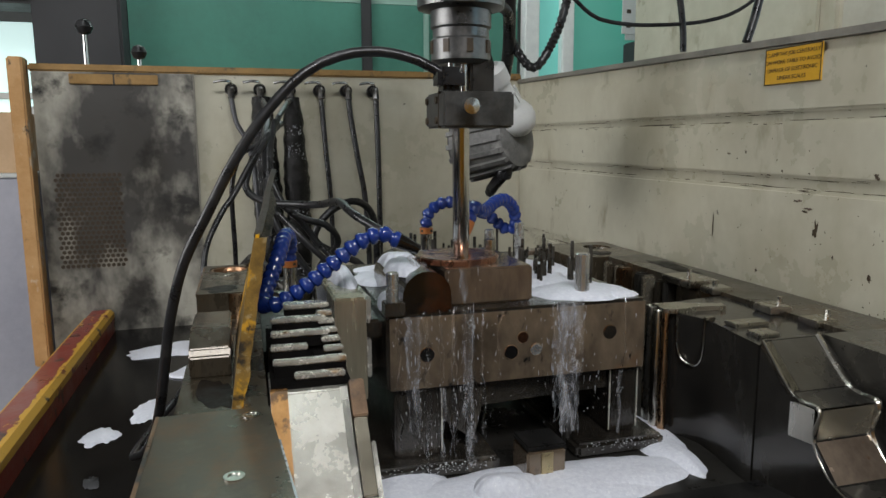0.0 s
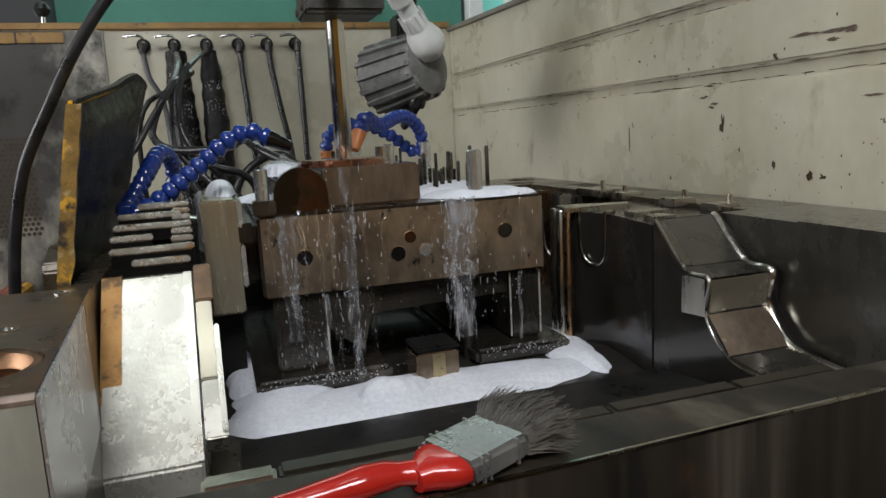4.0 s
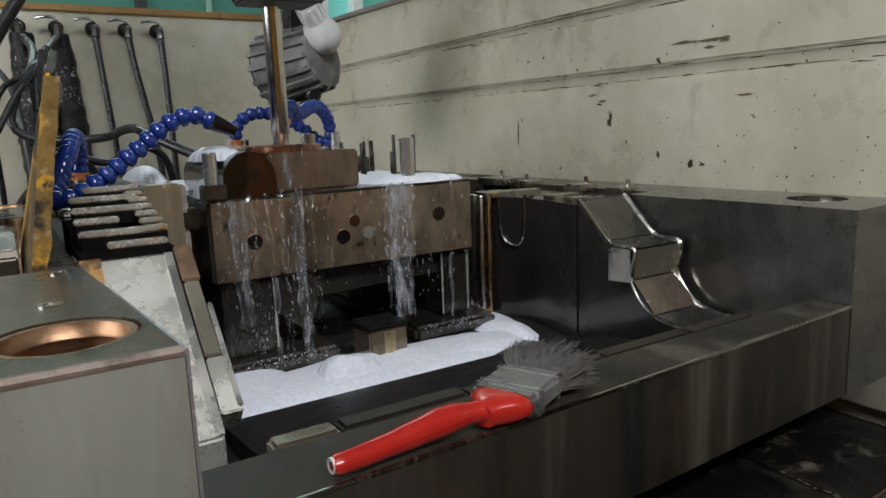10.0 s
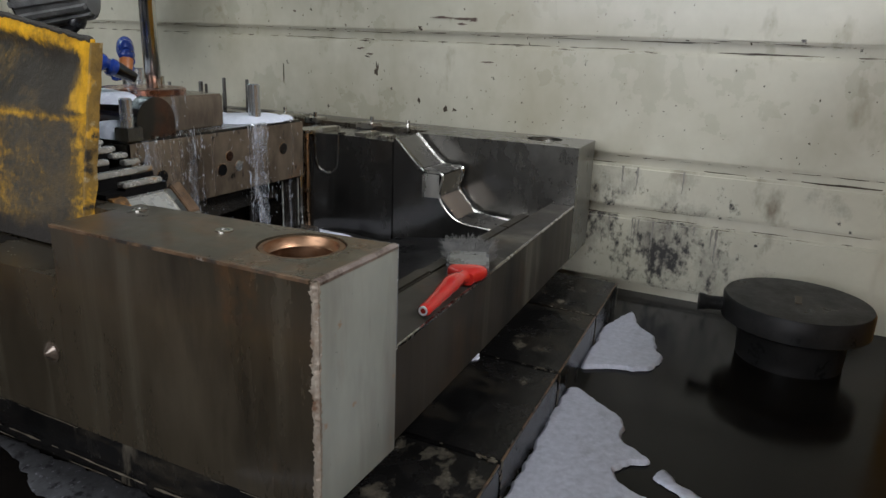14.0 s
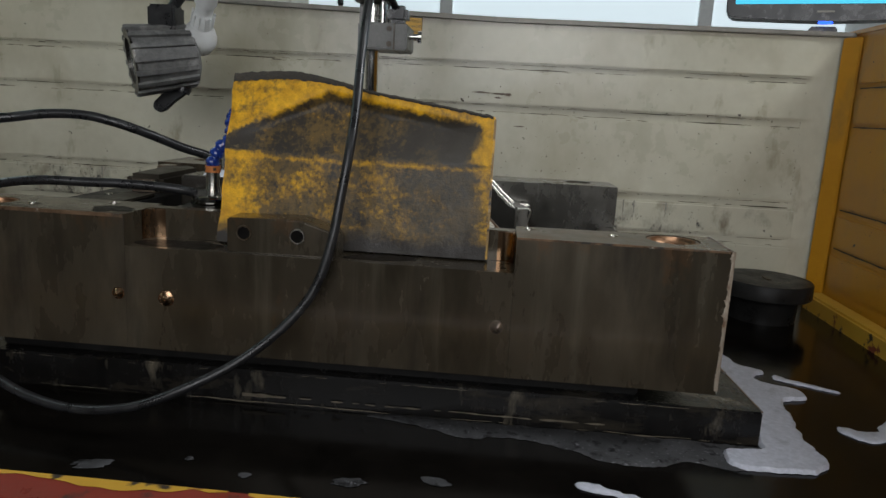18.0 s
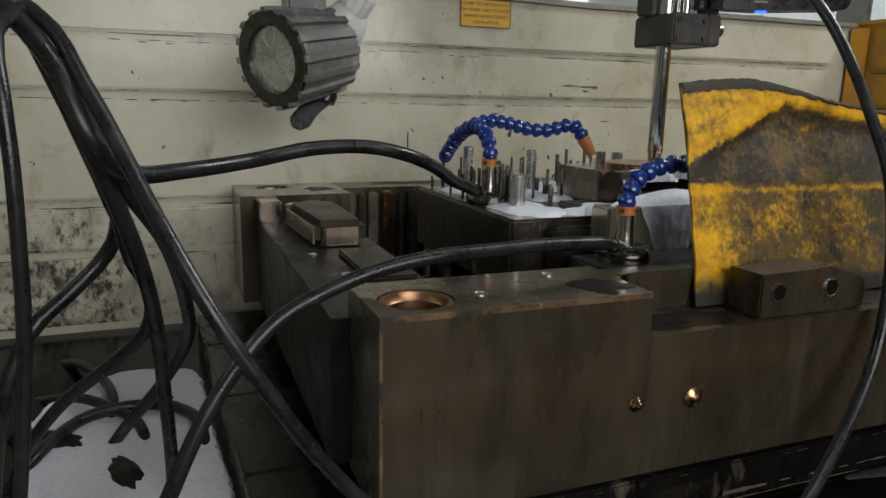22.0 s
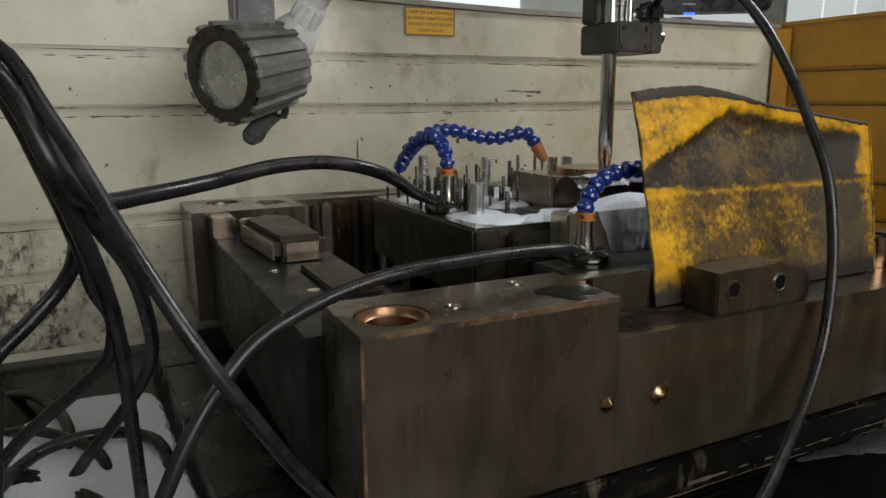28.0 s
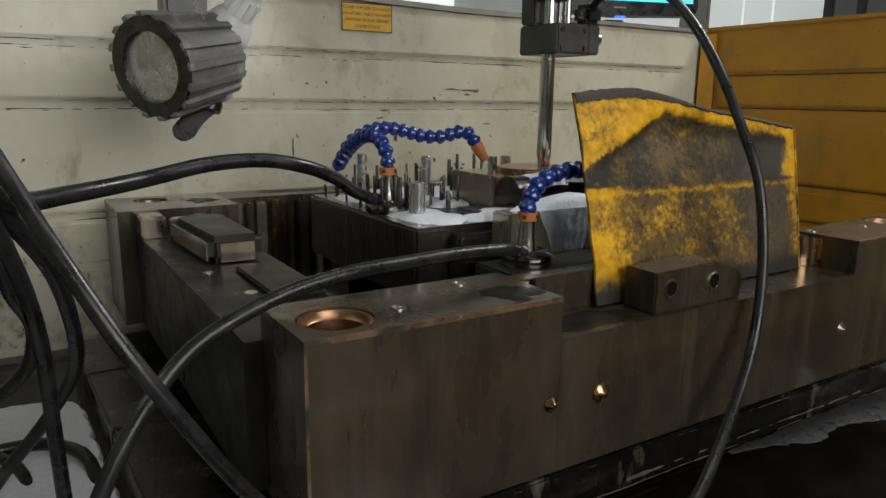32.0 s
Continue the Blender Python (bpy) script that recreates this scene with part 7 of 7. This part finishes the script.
for x, w, z1, n in ((0.196, 0.005, 0.09, 2), (0.215, 0.006, 0.075, 3), (0.243, 0.004, 0.085, 3), (0.262, 0.007, 0.078, 4), (0.277, 0.003, 0.10, 2), (0.352, 0.009, 0.105, 5), (0.366, 0.006, 0.11, 4), (0.378, 0.004, 0.15, 3), (0.425, 0.002, 0.15, 1), (0.29, 0.003, 0.15, 1), (0.232, 0.003, 0.16, 2)):
    for k in range(n):
        x0, y0 = x + r4.uniform(-w, w), 0.3485
        pts = [(x0, y0 + 0.002, 0.234)]
        z = 0.226
        while z > z1:
            pts.append((x0 + r4.gauss(0, 0.0014), y0 - 0.001 - (0.008 * max(0, 0.158 - z) / 0.06 if k % 2 else 0), z))
            z -= r4.uniform(0.008, 0.016)
        ph = r4.uniform(0, 9)
        tube(bm, pts, 0.001, 6, 0.004, lambda i, m: 0.0007 + 0.0010 * abs(noise.noise((i * 0.35, ph, 0))))
part_w = tagged(part("water_streams", bm, WATER, smooth=True), "clear dielectric fluid running down the core face", "running water", kind="stuff")
part_w.visible_shadow = False
drops = bmesh.new()
for cx, wide, z0, z1, count in ((0.205, 0.010, 0.230, 0.150, 80), (0.232, 0.003, 0.232, 0.09, 30), (0.247, 0.003, 0.268, 0.085, 60), (0.262, 0.004, 0.268, 0.08, 90), (0.276, 0.003, 0.268, 0.10, 30), (0.348, 0.004, 0.233, 0.13, 60), (0.358, 0.006, 0.233, 0.10, 170), (0.370, 0.004, 0.233, 0.10, 110), (0.380, 0.003, 0.233, 0.15, 30), (0.215, 0.012, 0.155, 0.09, 60), (0.40, 0.03, 0.16, 0.12, 30), (0.228, 0.050, 0.0895, 0.079, 330), (0.42, 0.04, 0.0895, 0.079, 200)):
    for k in range(int(count * (0.45 if z0 > 0.0896 else 0.4))):
        x, z = cx + r4.gauss(0, wide * 0.6), r4.uniform(z1, z0)
        y = 0.3372 if z < 0.0896 and z0 < 0.0896 else 0.3705 if z > 0.236 else 0.3486 if z > 0.16 else 0.3486 - r4.uniform(-0.004, 0.010)
        w, h = (r4.uniform(0.0003, 0.0009), r4.uniform(0.0003, 0.0008)) if z0 < 0.0896 else (r4.choice((r4.uniform(0.00012, 0.0003), r4.uniform(0.0002, 0.0006))), r4.choice((r4.uniform(0.0005, 0.0015), r4.uniform(0.0005, 0.002), r4.uniform(0.002, 0.006))))
        ring = [drops.verts.new((x + w * c, y, z + h * d)) for c, d in ((1, 0), (0.5, 0.7), (0, 1), (-0.6, 0.6), (-1, 0), (-0.3, -0.8), (0, -1), (0.6, -0.6))]
        tip = drops.verts.new((x, y - 0.0005, z - h * 0.3))
        for i in range(8):
            drops.faces.new((ring[i], ring[(i + 1) % 8], tip))
# Scattered pale specks set in as glints on the wet core face.
for k in range(230):
    x = r4.choice((r4.gauss(0.206, 0.016), r4.gauss(0.262, 0.014), r4.gauss(0.362, 0.012), r4.uniform(0.186, 0.448)))
    z = r4.choice((r4.uniform(0.162, 0.229), r4.uniform(0.162, 0.229), r4.uniform(0.10, 0.16)))
    if not 0.186 < x < 0.448:
        continue
    y = 0.3488 if z > 0.1615 else 0.350 + r4.uniform(-0.004, 0.004)
    w, h = r4.uniform(0.0002, 0.0005), r4.choice((r4.uniform(0.0003, 0.0008), r4.uniform(0.001, 0.0035)))
    ring = [drops.verts.new((x + w * c + 0.2 * h * d * math.sin(k), y, z + h * d)) for c, d in ((1, 0), (0.5, 0.7), (0, 1), (-0.6, 0.6), (-1, 0), (-0.3, -0.8), (0, -1), (0.6, -0.6))]
    tip = drops.verts.new((x, y - 0.0004, z))
    for i in range(8):
        drops.faces.new((ring[i], ring[(i + 1) % 8], tip))
tagged(part("water_drops", drops, FROTH, smooth=True), "whitish drops and froth on the core face, with specks set in as glints", "water drops", kind="stuff")
jets = bmesh.new()
for pts in ([(0.301, 0.481, 0.282), (0.298, 0.477, 0.276), (0.292, 0.470, 0.2745)], [(0.210, 0.377, 0.283), (0.215, 0.376, 0.276), (0.226, 0.378, 0.2725)]):
    tube(jets, pts, 0.004, 10, 0.002, lambda i, n: 0.003 + 0.0012 * noise.noise((i * 0.7, 3, 1)))
tagged(part("nozzle_jets", jets, VEIL, smooth=True), "short frothy jets leaving the coolant nozzles", "running water", kind="stuff")
veil = bmesh.new()
for cx, wide, z0, z1, yy, seed in ((0.364, 0.020, 0.2335, 0.104, 0.3478, 1), (0.360, 0.012, 0.2335, 0.112, 0.3465, 2), (0.260, 0.008, 0.2335, 0.082, 0.3478, 3), (0.206, 0.011, 0.231, 0.12, 0.3480, 4), (0.262, 0.006, 0.268, 0.235, 0.3705, 5), (0.235, 0.004, 0.158, 0.084, 0.350, 6), (0.425, 0.003, 0.158, 0.09, 0.352, 7)):
    prev = None
    for k in range(41):
        z = z0 + (z1 - z0) * k / 40
        c = cx + 0.002 * noise.noise((z * 40, seed, 0))
        half = wide * (0.75 + 0.5 * noise.noise((z * 70, seed, 3))) * (1 - 0.35 * k / 40)
        yk = yy - (0.008 * max(0.0, 0.158 - z) / 0.06 if z0 > 0.2 else 0)
        row = [veil.verts.new((c + half * q, yk - 0.0012 * (1 - q * q) - 0.0005 * noise.noise((q * 4, z * 150, seed)), z)) for q in (-1, -0.6, -0.2, 0.2, 0.6, 1)]
        if prev:
            for a in range(5):
                veil.faces.new((prev[a], prev[a + 1], row[a + 1], row[a]))
        prev = row
veil_ob = tagged(part("water_veil", veil, VEIL, smooth=True), "milky veil of fluid pouring down the core face", "running water", kind="stuff")
cf = bmesh.new()
for cx, cy, rx, ry, z, th, seed in ((0.40, 0.40, 0.05, 0.045, 0.2322, 0.009, 31), (0.38, 0.46, 0.045, 0.05, 0.2322, 0.010, 32), (0.36, 0.54, 0.05, 0.03, 0.2322, 0.007, 33), (0.218, 0.46, 0.022, 0.034, 0.262, 0.016, 35), (0.205, 0.52, 0.036, 0.035, 0.2325, 0.009, 36), (0.30, 0.53, 0.03, 0.03, 0.2325, 0.008, 38), (0.21, 0.40, 0.02, 0.035, 0.264, 0.014, 39), (0.192, 0.385, 0.012, 0.03, 0.2325, 0.020, 42), (0.43, 0.37, 0.02, 0.014, 0.2322, 0.006, 43)):
    foam_patch(cf, cx, cy, rx, ry, z, th, seed, 0.25)
for cx, cy, rx, ry, seed in ((0.30, 0.30, 0.165, 0.045, 51), (0.40, 0.30, 0.09, 0.035, 52), (0.19, 0.32, 0.05, 0.07, 53), (0.47, 0.36, 0.03, 0.08, 54), (0.16, 0.42, 0.02, 0.08, 55)):
    foam_patch(cf, cx, cy, rx, ry, 0.0722, 0.011, seed, 0.22)
for cx, cy, rx, ry, th, seed in ((0.27, 0.592, 0.075, 0.034, 0.0045, 71), (0.385, 0.585, 0.055, 0.036, 0.004, 72), (0.225, 0.585, 0.036, 0.030, 0.005, 73), (0.205, 0.535, 0.020, 0.040, 0.007, 74), (0.43, 0.53, 0.020, 0.05, 0.007, 75)):
    foam_patch(cf, cx, cy, rx, ry, 0.2318, th, seed, 0.3)
foam_patch(cf, 0.303, 0.039, 0.014, 0.010, 0.0383, 0.006, 95, 0.35)
foam_patch(cf, 0.278, 0.292, 0.035, 0.022, 0.074, 0.026, 60, 0.2)
foam_patch(cf, 0.166, 0.45, 0.018, 0.07, 0.2055, 0.018, 61, 0.2)
foam_patch(cf, 0.156, 0.475, 0.014, 0.060, 0.2467, 0.012, 62, 0.3)
tagged(part("core_foam", cf, FOAM, smooth=True), "white bubbly foam lying on and round the core", "foam", kind="stuff")
drips, prev = bmesh.new(), None
for i in range(37):
    y = 0.405 + 0.120 * i / 36
    low = 0.196 + 0.020 * noise.noise((y * 40, 1, 0)) + 0.012 * noise.noise((y * 140, 4, 0))
    col = []
    for j in range(15):
        q = j / 14
        z = 0.2475 + (low - 0.2475) * q
        col.append(drips.verts.new((0.1368 - (0.0045 * (1 - q ** 4) + 0.0018 * noise.noise((y * 130, z * 90, 2))) * math.sin(math.pi * min(1, 0.08 + i / 38)) ** 0.3, 0.47 + (y - 0.47) * (1 - 0.45 * q) + 0.002 * noise.noise((y * 50, z * 60, 9)), z)))
    if prev:
        for j in range(14):
            drips.faces.new((prev[j], prev[j + 1], col[j + 1], col[j]))
    prev = col
tagged(part("foam_drips", drips, FOAM, smooth=True), "foam running down the side of the core", "foam", kind="stuff")

# ---- cords by the head ----
hose("corrugated_cord", "black corrugated cord drooping beside the chuck", [(0.30, 0.42, 0.53), (0.40, 0.62, 0.555), (0.437, 0.70, 0.533), (0.468, 0.70, 0.495), (0.494, 0.70, 0.519), (0.52, 0.70, 0.583), (0.54, 0.70, 0.70), (0.42, 0.60, 1.12)], 0.006, category="cord", radii=lambda i, n: 0.0055 + 0.0015 * (i % 2), step=0.004)
hose("thin_cord", "thin black cord sagging over the tank wall", [(0.525, 0.70, 0.60), (0.56, 0.70, 0.573), (0.593, 0.70, 0.563), (0.659, 0.70, 0.561), (0.757, 0.70, 0.571), (0.827, 0.70, 0.597), (0.9, 0.70, 0.66), (0.95, 0.7, 0.72)], 0.003, category="cord")
hose("thin_cord", "black cord hanging onto the tank wall edge", [(0.66, 0.70, 0.72), (0.70, 0.70, 0.63), (0.715, 0.70, 0.565), (0.718, 0.70, 0.5235)], 0.005, category="cord")
hose("thin_cord", "black cord end lying over the wall edge", [(0.72, 0.56, 0.5205), (0.735, 0.565, 0.555), (0.75, 0.57, 0.60), (0.78, 0.58, 0.66)], 0.006, category="cord")

# ---- control screen beyond the east wall ----
mon = thing("control_screen", "black control screen with a blue power light", "monitor")
MM = pose(1.078, -0.492, 0.574, 0, 0, -108)
casing = bmesh.new()
outline = [(-0.215, 0.30)] + [(-0.215 + 0.022 - 0.022 * math.cos(a), 0.028 - 0.022 * math.sin(a)) for a in (0, 0.5, 1.0, 1.57)] + [(-0.10, 0.003), (0.0, 0.0), (0.10, 0.003)]
outline += [(0.235 - 0.022 + 0.022 * math.sin(a), 0.028 - 0.022 * math.cos(a)) for a in (0, 0.5, 1.0, 1.57)] + [(0.235, 0.30)]
prism(casing, outline, "y", -0.03, 0.03, 0.004)
for nm, bmx, m, note in (("casing", casing, RUBBER, ""), ("screen", boxes((-0.195, 0.215, -0.0325, -0.0305, 0.048, 0.285)), SCREEN, "lit pale blue display"),
                         ("status_bar", boxes((-0.195, 0.215, -0.0325, -0.0305, 0.038, 0.0475)), SCREENBAR, "cyan strip at the foot of the display"),
                         ("power_light", box(bmesh.new(), -0.016, 0.016, -0.034, -0.026, -0.0065, -0.0005, 0.002), LED, "blue power light"),
                         ("name_strip", boxes((-0.02, 0.016, -0.0312, -0.0302, 0.019, 0.023)), RIM, "small worn silver strip"),
                         ("stand", boxes((-0.03, 0.03, -0.0, 0.03, -1.473, -0.0075), bevel=0.004), RUBBER, "")):
    bmesh.ops.transform(bmx, matrix=MM, verts=bmx.verts)
    part(nm, bmx, m, mon, note)

# ---- the workshop round it ----
def room(name, row, material, label, category="wall"):
    return tagged(part(name, boxes(row), material), label, category, kind="structure")


room("ground", (-4, 4, -4, 4.5, -1.0, -0.9), CONCRETE, "grey concrete workshop floor", "floor")
# Ceiling and grey walls are added unseen; their dull tone limits bounced light.
room("room_ceiling", (-4, 4, -4, 4.5, 3.0, 3.1), ROOMGREY, "plain grey ceiling, added to enclose the workshop", "ceiling")
room("room_wall_west", (-4.1, -4, -4, 4.5, -0.9, 3.0), ROOMGREY, "plain grey wall, added to enclose the workshop")
room("room_wall_east", (4, 4.1, -4, 4.5, -0.9, 3.0), WHITEWALL, "plain white workshop wall")
room("room_wall_south", (-4, 4, -4.1, -4, -0.9, 3.0), ROOMGREY, "plain grey wall, added to enclose the workshop")
room("room_wall_north", (-4, 4, 4.5, 4.6, -0.9, 3.0), ROOMGREY, "plain wall, added to enclose the workshop")
part_n = thing("green_partition", "green painted sheet partition with dark posts", "partition")
part("panel", boxes((-0.32, 1.20, 2.6, 2.63, -0.9, 0.93)), GREEN, part_n)
part("upper_panel", boxes((-0.32, 1.20, 2.6, 2.63, 0.932, 2.2)), GREENPALE, part_n, "pale green upper panel")
part("post", boxes((0.535, 0.575, 2.575, 2.6, -0.9, 2.2), bevel=0.004), DARK, part_n)
part("post", boxes((0.79, 0.81, 2.58, 2.6, -0.9, 2.2), bevel=0.004), GREENPALE, part_n)
colm = thing("machine_column", "dark grey painted machine column behind the tank", "column")
part("body", boxes((-0.60, -0.322, 2.45, 2.75, -0.9, 2.4), bevel=0.01), DARK, colm)
part("beam", boxes((-2.4, -0.602, 2.5, 2.7, 0.86, 1.1), bevel=0.01), DARK, colm)
win = thing("left_window", "bright frosted window with a white frame", "window")
part("pane", boxes((-1.6, -0.66, 2.9, 2.91, 0.30, 0.855)), DAYPANE, win)
part("frame", boxes((-1.6, -0.60, 2.86, 2.899, 0.56, 0.585), (-1.6, -0.60, 2.86, 2.899, 0.285, 0.30), bevel=0.003), WHITEWALL, win)
part("ledge", boxes((-0.76, -0.66, 2.80, 2.85, 0.44, 0.53), bevel=0.005), WHITEWALL, win)
cab = thing("grey_cabinet", "lavender grey steel cabinet behind the tank", "cabinet")
part("body", boxes((-1.6, -0.68, 2.55, 2.85, -0.9, 0.27), bevel=0.006), LAVENDER, cab)
part("top", boxes((-1.62, -0.66, 2.54, 2.86, 0.2702, 0.285), bevel=0.003), WHITEWALL, cab)
carton = thing("carton", "tan cardboard carton on the grey cabinet", "carton")
part("box", boxes((-1.1, -0.70, 2.60, 2.80, 0.2852, 0.50), bevel=0.003), CARTON, carton)
wr = thing("green_window", "green tinted window with white frame posts", "window")
for x0, x1 in ((1.22, 1.285), (1.39, 1.445)):
    part("frame_post", boxes((x0, x1, 2.56, 2.62, -0.2, 2.2), bevel=0.005), WHITEPL, wr)
part("pane", boxes((1.286, 1.389, 2.6, 2.606, 0.2, 2.2)), TEALPANE, wr)
part("pane", boxes((1.446, 2.3, 2.6, 2.606, 0.2, 2.2)), GREENLIT, wr)
cal = thing("wall_calendar", "white paper calendar sheets with small printing", "calendar")
part("sheet", boxes((1.66, 1.95, 2.54, 2.545, 0.845, 1.25)), WHITEPL, cal)
part("sheet", boxes((1.68, 1.93, 2.547, 2.55, 0.82, 1.24)), WHITEPL, cal)
bars = bmesh.new()
for i in range(6):
    for j in range(5):
        box(bars, 1.68 + 0.043 * i, 1.70 + 0.043 * i, 2.5385, 2.54, 0.87 + 0.06 * j, 0.886 + 0.06 * j)
part("print_bar", bars, INK, cal)["kind"] = "stuff"
dk = thing("dark_locker", "dark steel locker behind the tank wall", "locker")
part("body", boxes((1.66, 2.29, 2.42, 2.53, -0.9, 0.80), bevel=0.006), DARK, dk)
bg = thing("beige_cabinet", "beige electrical cabinet behind the tank wall", "cabinet")
part("body", boxes((1.25, 1.9, 0.95, 1.75, -0.9, 1.6), bevel=0.01), CREAM, bg)
part("door", boxes((1.244, 1.2499, 1.0, 1.7, -0.8, 1.5), bevel=0.004), CREAM, bg)
fr = thing("dark_shelf", "dark framed shelf standing by the far wall", "shelf")
for x0, x1 in ((1.655, 1.69), (1.50, 1.53), (1.30, 1.34), (0.9, 0.94)):
    part("post", boxes((x0, x1, -2.52, -2.48, -0.9, 1.6), bevel=0.003), DARK, fr)
part("board", boxes((0.9, 1.69, -2.54, -2.46, 1.6002, 1.64), bevel=0.003), DARK, fr)
strip = thing("light_strip", "long white window band beyond the tank wall", "window")
part("pane", boxes((3.96, 3.97, -1.8, 3.2, 0.55, 1.9)), DAYPANE2, strip)
for row in ((3.93, 3.999, -1.8, 3.2, 0.50, 0.5498), (3.93, 3.999, 0.6, 0.68, 0.55, 1.9), (3.93, 3.999, 1.9, 1.98, 0.55, 1.9), (3.93, 3.999, -1.0, -0.92, 0.55, 1.9)):
    part("frame", boxes(row, bevel=0.003), WHITEPL, strip)
screen_wall = thing("white_partition", "white panel partition with thin grey joints, brightened by an added glow", "partition")
# White panels given a glow in place of daylight falling on them.
for x0, x1 in ((1.76, 2.085), (2.09, 2.27), (2.275, 2.50), (2.72, 3.90)):
    part("panel", boxes((x0, x1, -2.70, -2.67, 0.30, 2.2), bevel=0.004), PANELGLOW, screen_wall)
part("panel", boxes((2.505, 2.715, -2.70, -2.66, -0.9, 2.2), bevel=0.006), RIM, screen_wall, "grey painted panel")
part("rail", boxes((1.76, 3.90, -2.72, -2.65, 0.24, 0.298), bevel=0.004), RIM, screen_wall, "grey lower rail")
for x in (1.78, 3.86):
    part("foot", boxes((x, x + 0.04, -2.71, -2.66, -0.9, 0.2395), bevel=0.003), RIM, screen_wall)
